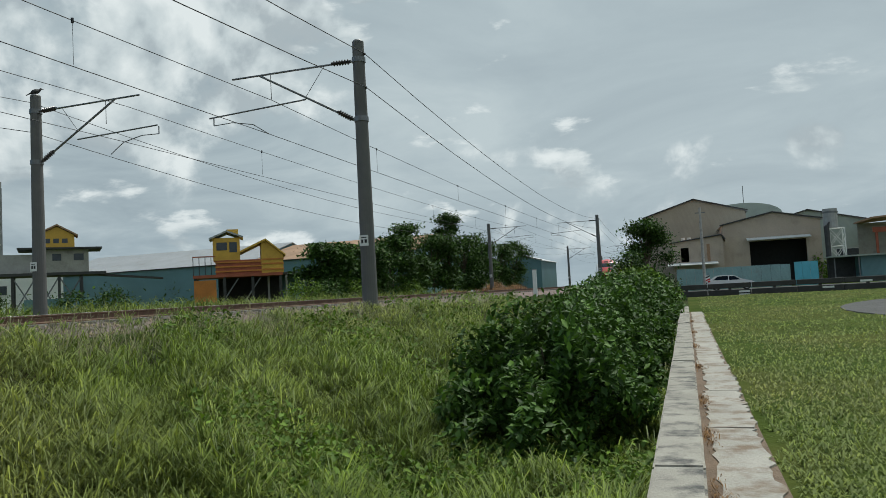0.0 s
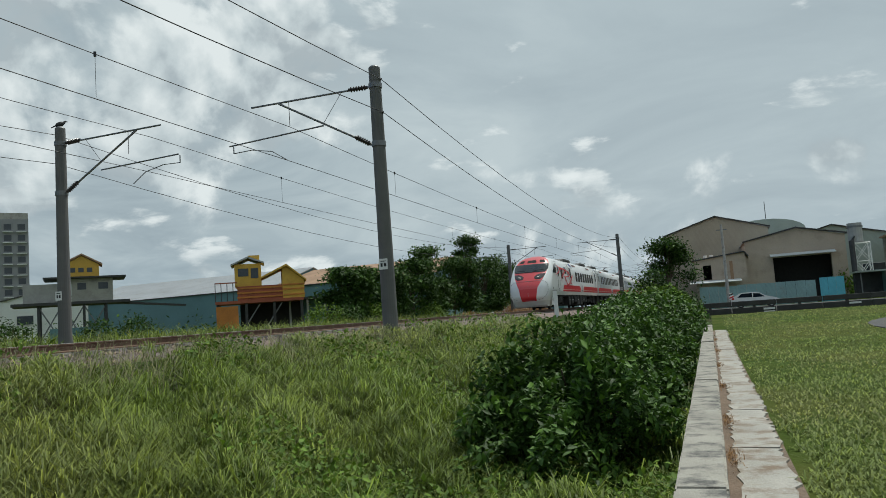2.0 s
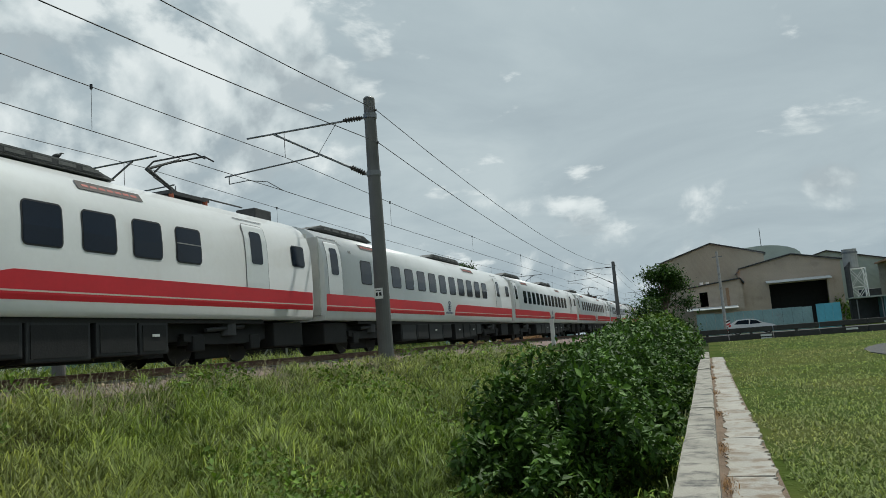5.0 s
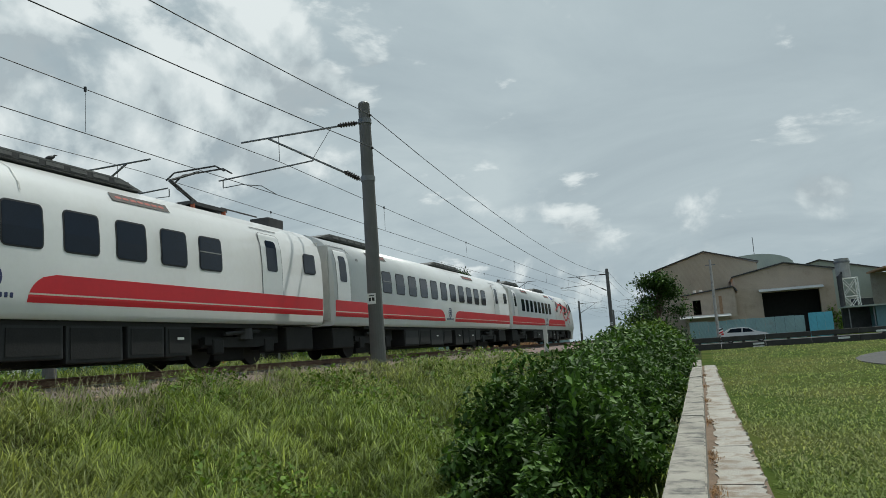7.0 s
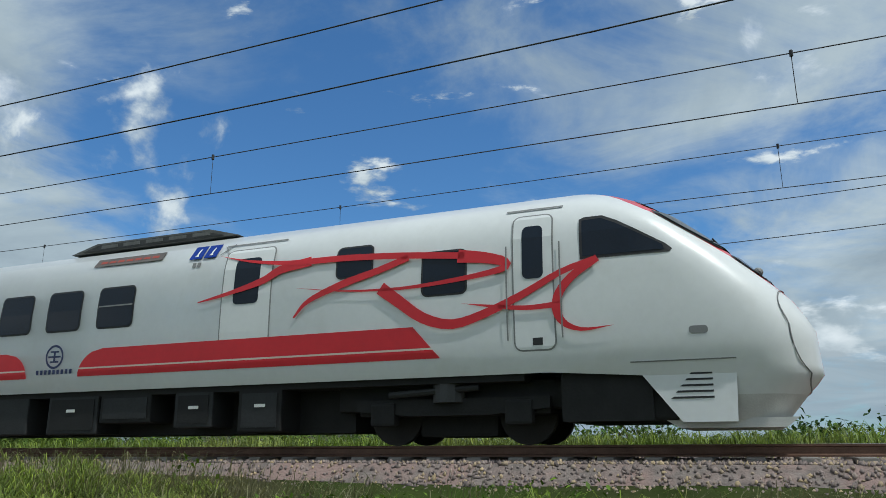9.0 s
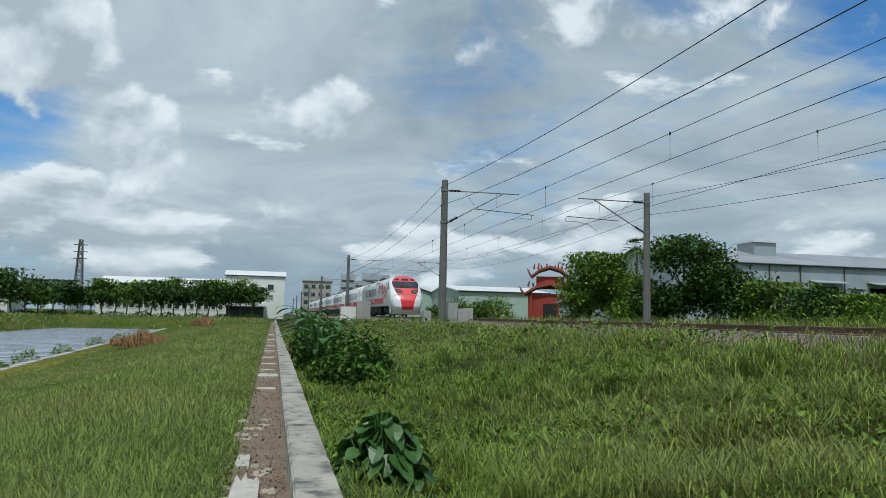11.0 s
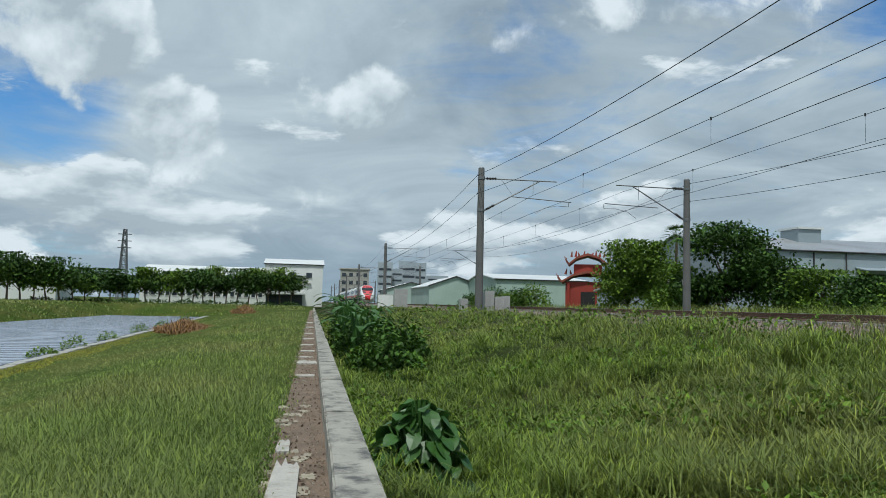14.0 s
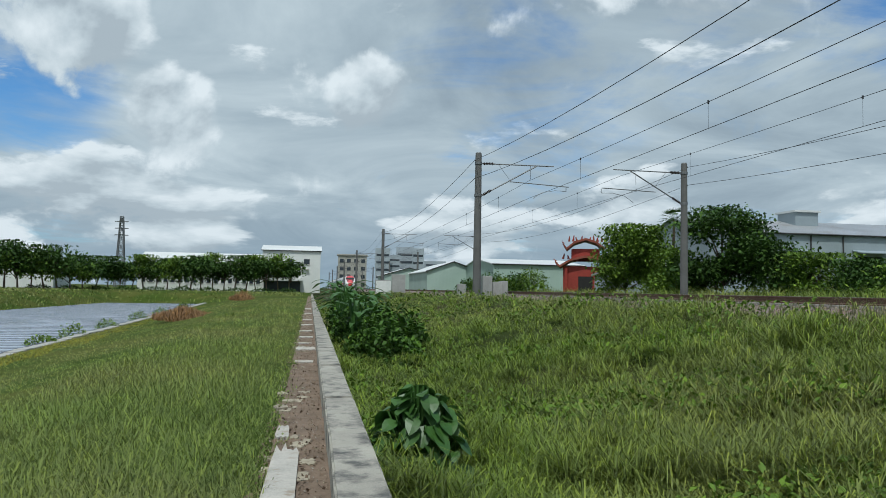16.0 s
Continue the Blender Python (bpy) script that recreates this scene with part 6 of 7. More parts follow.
    brush_pile(7.1, -45, 1.7, 4.4, 0.55, "heap of dry cut brown branches on the grass", 1, 3200, 0.1)
    brush_pile(7.4, -84, 1.3, 5.0, 0.9, "heap of dry cut brown branches on the grass", 2, 900, 0.1)
    for k, (y, h) in enumerate(((-34, 0.5), (-39, 0.75), (-47, 0.6), (-58, 0.8), (-70, 0.7), (-88, 0.8))):
        bush(float(pond_edge(y)) + 0.7, y, 0.7, 0.9, h, "grey-green weed clump at the pond edge", M_LEAF_B, 420, 0.13, 210 + k, "weed_clump", base=-2.62, group="weeds at the pond edge")


# ---- buildings ----
def wall_with_holes(x0, x1, z0, z1, holes, thick=0.25, top=None):
    """Front wall in the plane y=0, with rectangular openings through it; top: heights (x, z) of a sloping top."""
    bm = bmesh.new()
    xs = sorted({x0, x1, *[h[0] for h in holes], *[h[1] for h in holes], *([p[0] for p in top] if top else [])})
    zs = sorted({z0, z1, *[h[2] for h in holes], *[h[3] for h in holes]})
    for a, b in zip(xs, xs[1:]):
        for c, d in zip(zs, zs[1:]):
            mx, mz = (a + b) / 2, (c + d) / 2
            if not any(h[0] < mx < h[1] and h[2] < mz < h[3] for h in holes):
                add_box(bm, a, b, 0, thick, c, d)
        if top:
            za, zb = (float(np.interp(q, [p[0] for p in top], [p[1] for p in top])) for q in (a, b))
            lo = [bm.verts.new((a, y, z1)) for y in (0, thick)] + [bm.verts.new((b, y, z1)) for y in (thick, 0)]
            hi = [bm.verts.new((a, y, max(za, z1 + 0.01))) for y in (0, thick)] + [bm.verts.new((b, y, max(zb, z1 + 0.01))) for y in (thick, 0)]
            bm.faces.new(hi)
            for i in range(4):
                bm.faces.new((lo[i], lo[(i + 1) % 4], hi[(i + 1) % 4], hi[i]))
    bmesh.ops.remove_doubles(bm, verts=bm.verts, dist=0.0005)
    return bm


def hall(name, label, x, y, rz, w, depth, eave, apex, wall, roof, holes=(), wins=(), apex_at=0.5, over=0.25, base=-1.3, gable_front=True):
    """A sheet-clad hall: origin at its front left corner, front along +X, depth along +Y."""
    t = thing(name, label, "building", (x, y, base), rz)
    if gable_front:
        ax = w * apex_at
        part("front_wall", wall_with_holes(0, w, 0, eave, holes, top=[(0, eave), (ax, apex), (w, eave)]), wall, t)
        part("back_wall", prism([(0, 0), (w, 0), (w, eave), (ax, apex), (0, eave)], "y", depth - 0.2, depth), wall, t)
        part("side_wall", box(0, 0.2, 0.25, depth - 0.2, 0, eave), wall, t)
        part("side_wall", box(w - 0.2, w, 0.25, depth - 0.2, 0, eave), wall, t)
        part("roof", prism([(-over, eave - 0.05), (ax, apex + 0.02), (ax, apex + 0.14), (-over, eave + 0.08)], "y", -over, depth + over), roof, t)
        part("roof", prism([(w + over, eave - 0.05), (ax, apex + 0.02), (ax, apex + 0.14), (w + over, eave + 0.08)], "y", -over, depth + over), roof, t)
        for a, b in (((-over, eave), (ax, apex)), ((ax, apex), (w + over, eave))):
            part("verge_trim", tube([(a[0], -over, a[1] + 0.04), (b[0], -over, b[1] + 0.1)], 0.09, 6), M_DARKSTEEL, t)
    else:
        part("front_wall", wall_with_holes(0, w, 0, eave, holes), wall, t)
        part("back_wall", box(0, w, depth - 0.2, depth, 0, eave), wall, t)
        for a in (0, w - 0.2):
            part("gable_wall", prism([(0.25, 0), (depth - 0.2, 0), (depth - 0.2, eave), (depth * apex_at, apex), (0.25, eave)], "x", a, a + 0.2), wall, t)
        part("roof", prism([(-over, eave - 0.05), (depth * apex_at, apex + 0.02), (depth * apex_at, apex + 0.14), (-over, eave + 0.08)], "x", -over, w + over), roof, t)
        part("roof", prism([(depth + over, eave - 0.05), (depth * apex_at, apex + 0.02), (depth * apex_at, apex + 0.14), (depth + over, eave + 0.08)], "x", -over, w + over), roof, t)
        part("gutter", tube([(-over, -over, eave), (w + over, -over, eave)], 0.09, 6), M_DARKSTEEL, t)
    # shade inside each opening, painted as near-black boxes behind and above it
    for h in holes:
        part("bay_shade_back", box(h[0] - 0.3, h[1] + 0.3, 3.0, 3.2, h[2], h[3] + 0.3), M_DARK, t)
        part("bay_shade_top", box(h[0] - 0.3, h[1] + 0.3, 0.3, 3.0, h[3] + 0.05, h[3] + 0.1), M_DARK, t)
    for a, b, c, d in wins:
        f = part("window", box(a - 0.07, b + 0.07, -0.05, 0.0, c - 0.07, d + 0.07), M_BELLY, t)
        part("pane", box(a, b, -0.062, -0.052, c, d), M_WINDOW, f)
        part("sill", box(a - 0.12, b + 0.12, -0.14, -0.002, c - 0.13, c - 0.075), M_CONC, f)
    return t


def canopy(parent, x0, x1, y_out, z, mat):
    part("canopy", prism([(0, z), (-y_out, z - 0.25), (-y_out, z - 0.17), (0, z + 0.1)], "x", x0, x1), mat, parent, "sheet metal awning")


def lattice(bm, x0, x1, y0, y1, z0, z1, n, r, taper=0.0):
    def leg(i, f):
        k = 1 - taper * f
        cx, cy = (x0 + x1) / 2, (y0 + y1) / 2
        px, py = ((x0, y0), (x1, y0), (x1, y1), (x0, y1))[i]
        return (cx + (px - cx) * k, cy + (py - cy) * k, z0 + (z1 - z0) * f)
    for i in range(4):
        add_tube(bm, [leg(i, 0), leg(i, 1)], r * 1.4, 5)
        for k in range(n):
            j = (i + 1) % 4
            add_tube(bm, [leg(i, k / n), leg(j, (k + 1) / n)], r, 4)
            add_tube(bm, [leg(j, k / n), leg(i, (k + 1) / n)], r, 4)
            add_tube(bm, [leg(i, (k + 1) / n), leg(j, (k + 1) / n)], r, 4)


def build_workshops():
    """Beige workshops, hoarding, road and car behind the lawn."""
    B = -1.2
    hall("hall", "tall taupe sheet-clad industrial hall with a gabled roof", -4.9, 105, 0, 12.8, 40, 9.75, 11.75, M_TAUPE, M_ROOFGREY, base=B, apex_at=0.51)
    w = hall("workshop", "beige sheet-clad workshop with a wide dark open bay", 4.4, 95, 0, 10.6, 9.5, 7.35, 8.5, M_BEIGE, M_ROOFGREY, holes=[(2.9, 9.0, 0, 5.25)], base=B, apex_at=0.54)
    canopy(w, 2.6, 9.4, 1.2, 5.6, M_WHITEWALL)
    a = hall("annexe", "weathered beige lean-to with a brown roof edge and dark opening", -1.4, 94, 0, 5.75, 8, 5.6, 6.2, M_BEIGE, M_ROOFRUST, holes=[(0.95, 1.85, 3.3, 5.0)], base=B, apex_at=0.98)
    canopy(a, -0.6, 5.0, 2.5, 3.1, M_WHITEWALL)
    part("rust_panel", box(3.9, 4.25, -0.04, 0.0, 3.2, 5.3), M_ROOFRUST, a)
    for k in (1.3, 2.0):
        part("roof_vent", tube([(k, 1, 5.7), (k, 1, 6.25)], 0.2, 8), M_SIGNW, a)
    d = thing("arched_hall", "grey hall with a rounded vault roof behind the workshops", "building", (9.3, 130, B))
    arch = [(-6, 0), (6, 0), (6, 11)] + [(6 * math.cos(radians(k)), 11 + 2.1 * math.sin(radians(k))) for k in range(15, 180, 15)] + [(-6, 11)]
    part("vault", prism(arch, "y", 0, 30), M_GREYGREEN, d)
    part("mast", tube([(0.4, 1, 13), (0.4, 1, 16)], 0.06, 5), M_STEEL, d)
    hall("hall", "grey-green sheet-clad industrial hall with a gabled roof", 9.0, 112, 0, 14.6, 30, 7.8, 9.75, M_GREYGREEN, M_ROOFGREY, wins=[(10.4, 13.2, 1.5, 4.2)], base=B)
    r = thing("open_shed", "rust-brown open steel shed with an orange roof", "building", (21.6, 100, B))
    for x in (0, 2.7, 5.4):
        part("post", box(x, x + 0.25, 0, 0.25, 0, 6.2), M_RUSTRED, r)
    part("roof", prism([(-0.5, 7.2), (6.2, 7.6), (6.2, 7.8), (-0.5, 7.4)], "y", -1, 9), M_ROOFRUST, r)
    part("fascia", box(-0.3, 6, -0.1, 0, 5.6, 6.2), M_RUSTRED, r)
    part("back_wall", box(-0.3, 6, 8, 8.2, 0, 7.2), M_OLD, r)
    c = thing("dust_collector", "grey cylinder dust collector on a white lattice tower", "machine", (15.0, 91.5, B))
    bm = bmesh.new()
    lattice(bm, 0.3, 1.8, 0, 1.5, 0, 6.0, 3, 0.035)
    part("lattice_tower", bm, M_SIGNW, c)
    part("cylinder", tube([(0.6, 0.8, 6.1), (0.6, 0.8, 7.6), (0.6, 0.8, 8.2)], 0.75, 16), M_GREYBOX, c)
    part("collar", tube([(0.6, 0.8, 7.7), (0.6, 0.8, 7.9)], 0.82, 16), M_STEEL, c)
    part("pipe", tube([(0.0, -0.2, 0), (0.0, -0.2, 6.2), (0.6, 0.4, 7.0)], 0.28, 10), M_DARKSTEEL, c)
    # hoarding of sheets
    f = thing("hoarding", "grey-green corrugated sheet hoarding along the road", "fence", (-1.0, 86, B))
    x = 0.0
    q = random.Random(2)
    while x < 11.3:
        part("sheet", box(x, x + 0.93, 0, 0.05, 0, 2.3 + q.uniform(-0.04, 0.05)), M_FENCE, f)
        x += 0.95
    for k in range(6):
        part("post", box(k * 2.2, k * 2.2 + 0.08, 0.06, 0.14, 0, 2.2), M_STEEL, f)
    f = thing("hoarding", "bright blue-green sheet gate in the hoarding", "fence", (10.75, 85.8, B))
    for k in range(3):
        part("sheet", box(k * 0.76, k * 0.76 + 0.74, 0, 0.05, 0, 2.45), M_FENCE_B, f)
    s = thing("lean_to_shed", "small dark shed with a flat green-edged roof", "shed", (14.8, 88, B))
    part("roof", box(-0.3, 5.5, -0.8, 3.2, 2.7, 2.85), M_GREYGREEN, s)
    part("wall", box(2.6, 5.2, 0, 3, 0, 2.7), M_TEAL, s)
    part("back_wall", box(0, 5.2, 2.8, 3, 0, 2.7), M_DARKSTEEL, s)
    for k in (0.1, 2.4):
        part("post", box(k, k + 0.1, 0, 0.1, 0, 2.7), M_STEEL, s)
    for k in range(4):
        bush(14.2 + k * 2.3, 95 + k, 1.6, 1.5, 3.4 - k * 0.4, "green shrub among the workshops", (M_LEAF_B, M_LEAF)[k % 2], 700, 0.4, 230 + k, base=B, group="shrubs among the workshops")
    # road and its guard
    bm = box(-26, 80, 59.5, 84.5, B - 0.3, B - 0.02)
    tagged(part("road", bm, M_ASPHALT), "grey asphalt road behind the guard wall", "road", kind="structure")
    g = thing("guard_wall", "black-stained low concrete guard wall along the road", "wall", (-1.6, 58.5, -1.4), kind="structure")
    x = 0.0
    while x < 26:
        part("guard_block", box(x, x + 2.95, 0, 0.35, 0, 0.5, 0.03), M_GUARD, g)
        part("guard_beam", box(x, x + 2.97, 0.05, 0.25, 0.62, 0.98, 0.04), M_GUARD, g)
        part("guard_post", box(x + 1.4, x + 1.6, 0.08, 0.3, 0.4, 0.72), M_GUARD, g)
        x += 3.0
    for x, z in ((5.1, 0.28), (5.1, 0.06), (13.0, 0.62), (10.6, 0.3)):
        part("pale_plate", box(x, x + 0.75, -0.03, -0.004, z, z + 0.13), M_SIGNW, g, "pale worn plate on the wall")
    # striped post and line pole
    s = thing("striped_post", "red and black striped warning post by the road", "warning post", (1.75, 77.5, B))
    part("core", box(0, 0.36, 0, 0.2, 0, 1.5), M_SIGNW, s)
    for k in range(5):
        part("stripe", prism([(-0.003, 0.1 + k * 0.28), (0.363, 0.24 + k * 0.28), (0.363, 0.38 + k * 0.28), (-0.003, 0.24 + k * 0.28)], "y", -0.006, 0.206), M_CHIN if k % 2 else M_BLACK, s)
    u = thing("utility_pole", "plain grey concrete utility pole by the road", "utility pole", (1.75, 82, B))
    part("pole", tube([(0, 0, 0), (0, 0, 8.6)], 0.17, 12, 0.12), M_CONC, u)
    part("cross_arm", box(-0.5, 0.5, -0.04, 0.04, 8.0, 8.1), M_STEEL, u)
    build_car(4.0, 77.6, B - 0.02)
    # car park at the edge of the lawn
    pts = [(15.3 + math.sqrt(110) * math.cos(a), 27 + math.sqrt(180) * math.sin(a)) for a in np.linspace(0, 2 * math.pi, 40)[:-1]]
    tagged(part("car_park", prism(pts, "z", -1.6, -1.27), M_ASPHALT), "grey asphalt turning area beside the lawn", "road", kind="structure")


def build_car(x, y, z):
    t = thing("parked_car", "white hatchback car standing on the road", "car", (x, y, z))
    side = [(-2.15, 0.35), (2.1, 0.3), (2.18, 0.62), (1.9, 0.82), (1.0, 0.98), (0.45, 1.36), (-0.2, 1.48), (-1.3, 1.44), (-1.95, 1.05), (-2.2, 0.92)]
    bm = prism(side, "y", -0.85, 0.85)
    bmesh.ops.bevel(bm, geom=bm.edges[:], offset=0.07, segments=2, affect="EDGES")
    b = part("body", bm, M_CARW, t)
    for sy in (-0.856, 0.846):
        part("side_window", prism([(0.85, 0.98), (0.4, 1.3), (-0.15, 1.38), (-0.2, 0.98)], "y", sy, sy + 0.01), M_GLASS, b)
        part("side_window", prism([(-0.28, 0.98), (-0.25, 1.38), (-1.2, 1.36), (-1.6, 1.02)], "y", sy, sy + 0.01), M_GLASS, b)
        part("tail_lamp", prism([(-2.12, 0.82), (-1.85, 0.85), (-1.9, 1.02), (-2.08, 1.0)], "y", sy, sy + 0.01), M_TAILRED, b)
    for wx in (-1.35, 1.35):
        for sy in (-0.8, 0.8):
            w = part("wheel", tube([(wx, sy - 0.1, 0.32), (wx, sy + 0.1, 0.32)], 0.32, 18), M_TYRE, t)
            part("rim", tube([(wx, sy - 0.11, 0.32), (wx, sy + 0.11, 0.32)], 0.2, 12), M_GREYBOX, w)


def build_field_side():
    """Hoppers, long sheds and a tower block beyond the railway."""
    # orange hopper on its frame
    p = at(33.2, 70)
    t = thing("aggregate_hopper", "orange and yellow aggregate hopper on a dark steel frame", "hopper", (p[0], p[1], -0.7), 33.2)
    for x in (-3.6, -1.2, 1.2, 3.6):
        for y in (-1.5, 1.5):
            part("leg", box(x - 0.12, x + 0.12, y - 0.12, y + 0.12, 0, 3.2), M_DARKSTEEL, t)
    part("base_panel", box(-3.75, -1.9, -1.75, -1.62, 0.3, 2.9), M_ORANGE, t)
    part("rear_panel", box(-1.8, 3.7, 1.3, 1.4, 0, 3.1), M_DARK, t)
    part("deck", box(-3.8, 3.8, -1.8, 1.8, 3.1, 3.35), M_RUSTRED, t)
    for a, b in (((-1.9, -1.55, 0.2), (0.0, -1.55, 3.0)), ((0.0, -1.55, 0.2), (1.9, -1.55, 3.0))):
        part("brace", tube([a, b], 0.06, 5), M_STEEL, t)
    part("hopper_bin", prism([(-1.9, 3.35), (2.0, 3.35), (2.0, 4.6), (-1.9, 4.6)], "y", -1.5, 1.5), M_RUSTRED, t)
    for z in (3.55, 3.95, 4.35):
        part("bin_rib", box(-1.95, 2.05, -1.58, -1.5, z, z + 0.14), M_ORANGE, t)
    part("cabin", box(-2.1, 0.2, -1.2, 1.2, 4.6, 6.6), M_YELLOW, t)
    part("cabin_window", box(-1.8, -0.9, -1.22, -1.2, 5.5, 6.2), M_WINDOW, t)
    part("cabin_window", box(-0.7, -0.05, -1.22, -1.2, 5.3, 6.2), M_WINDOW, t)
    part("cabin_roof", prism([(-2.4, 6.45), (-0.9, 7.1), (0.5, 6.55), (0.5, 6.7), (-0.9, 7.25), (-2.4, 6.6)], "y", -1.5, 1.5), M_ROOFGREY, t)
    part("cupola", box(-0.9, 0.1, -0.6, 0.6, 7.0, 7.4), M_YELLOW, t)
    part("store", prism([(2.0, 3.35), (3.9, 3.35), (3.9, 4.9), (2.4, 6.2), (2.0, 6.2)], "y", -1.6, 1.6), M_YELLOW, t)
    part("store_roof", prism([(0.2, 5.2), (2.4, 6.22), (4.1, 4.8), (4.1, 4.95), (2.4, 6.4), (0.2, 5.35)], "y", -1.9, 1.9), M_YELLOW, t)
    for z in (3.6, 4.1, 4.5):
        part("store_rib", box(2.05, 3.95, -1.68, -1.6, z, z + 0.12), M_ORANGE, t)
    for x in np.arange(-3.8, -1.9, 0.5):
        part("rail_post", box(x, x + 0.06, -1.75, -1.7, 3.35, 5.0), M_DARKSTEEL, t)
    part("handrail", box(-3.8, -1.9, -1.78, -1.7, 4.9, 5.0), M_RUSTRED, t)
    a = thing("lean_to", "dark open lean-to with steel posts beside the hopper", "shed", at(29.2, 72, -0.7), 30)
    part("roof", box(-2.6, 2.8, -1.5, 1.5, 3.2, 3.4), M_DARKSTEEL, a)
    for x in (-2.4, -0.8, 0.8, 2.4):
        part("post", box(x, x + 0.18, -1.4, -1.2, 0, 3.2), M_GREYBOX, a)
    part("back_wall", box(-2.5, 2.7, 1.2, 1.4, 0, 3.2), M_TEAL, a)
    part("window_band", box(1.2, 2.6, 1.1, 1.18, 1.6, 2.6), M_WINDOW, a)
    # pale house on stilts
    p = at(45.2, 76)
    t = thing("stilt_house", "pale house with a yellow roof lantern on a steel frame", "building", (p[0], p[1], -0.9), 45.2)
    for x in (-3.4, -1.6, 0.2, 2.0):
        for y in (-1.5, 1.5):
            part("leg", box(x - 0.11, x + 0.11, y - 0.11, y + 0.11, 0, 4.3), M_DARKSTEEL, t)
    for x in (-3.4, -1.6, 0.2):
        part("brace", tube([(x, -1.5, 1.0), (x + 1.8, -1.5, 4.2)], 0.06, 5), M_STEEL, t)
        part("brace", tube([(x + 1.8, -1.5, 1.0), (x, -1.5, 4.2)], 0.06, 5), M_STEEL, t)
    part("deck", box(-5.5, 4.0, -1.9, 1.9, 4.3, 4.55), M_DARKSTEEL, t)
    part("house_wall", box(-0.8, 2.6, -1.5, 1.5, 4.55, 6.6), M_OLD, t)
    part("house_window", box(1.4, 2.2, -1.53, -1.5, 5.6, 6.2), M_WINDOW, t)
    part("house_window", box(-0.3, 0.4, -1.53, -1.5, 5.6, 6.2), M_WINDOW, t)
    part("eaves", box(-3.0, 3.7, -2.1, 2.1, 6.6, 6.75), M_DARKSTEEL, t)
    part("lantern", prism([(-1.4, 6.75), (1.5, 6.75), (1.5, 7.9), (0.1, 8.7), (-1.4, 7.9)], "y", -1.0, 1.0), M_YELLOW, t)
    part("lantern_roof", prism([(-1.7, 7.8), (0.1, 8.75), (1.8, 7.8), (1.8, 7.95), (0.1, 8.9), (-1.7, 7.95)], "y", -1.2, 1.2), M_ROOFRUST, t)
    for k in range(3):
        part("lantern_window", box(-0.9 + k * 0.7, -0.45 + k * 0.7, -1.02, -1.0, 7.2, 7.6), M_WINDOW, t)
    part("side_cabin", box(-4.6, -1.0, -1.3, 1.3, 4.55, 6.2), M_GREYBOX, t)
    part("ramp", prism([(2.6, 4.3), (9.0, 3.7), (9.0, 3.85), (2.6, 4.5)], "y", -0.5, 0.5), M_DARKSTEEL, t)
    part("low_fence", box(-2.5, 5.5, -3.5, -3.4, 0, 2.2), M_TEAL, t)
    # long sheds
    hall("long_shed", "long teal sheet-clad shed with a grey roof", -99, 95, 0, 38.5, 26, 6.9, 10.4, M_TEAL, M_ROOFGREY, gable_front=False, base=-1.0)
    hall("long_shed", "long teal shed with a rusty roof behind the trees", -60, 95, 0, 25, 26, 6.9, 9.9, M_TEAL, M_ROOFRUST, gable_front=False, base=-1.0, wins=[(8, 11, 3, 4.5), (16, 19, 3, 4.5)])
    hall("shed", "blue-grey shed with a pale roof beside the railway", -31.5, 132, 0, 7.2, 16, 5.6, 6.6, M_TEAL, M_ROOFWHITE, base=-0.8)
    t = thing("tower_block", "grey tiled apartment tower with balconies", "building", at(50.6, 235, -1), 50)
    part("wall", box(-11, 9.5, 0, 14, 0, 36), M_APART, t)
    part("parapet", box(-6, 9.5, 2, 12, 36, 38), M_OLD, t)
    for k in range(11):
        for x in (-9, -4.5, 0, 4.5, 7.8):
            w = part("window", box(x - 0.9, x + 0.9, -0.12, 0, 3 + k * 3.0, 4.6 + k * 3.0), M_WINDOW, t)
            part("balcony", box(x - 1.2, x + 1.2, -0.9, -0.13, 2.3 + k * 3.0, 2.55 + k * 3.0), M_WHITEWALL, w)
    # low block with cut-out storeys in front of it
    hall("shed", "pale shed with a yellow door beyond the field", *at(50.5, 120)[:2], 50, 12, 8, 7, 8.5, M_WHITEWALL, M_ROOFGREY, base=-1.0, wins=[(3, 5, 4, 5.2)])


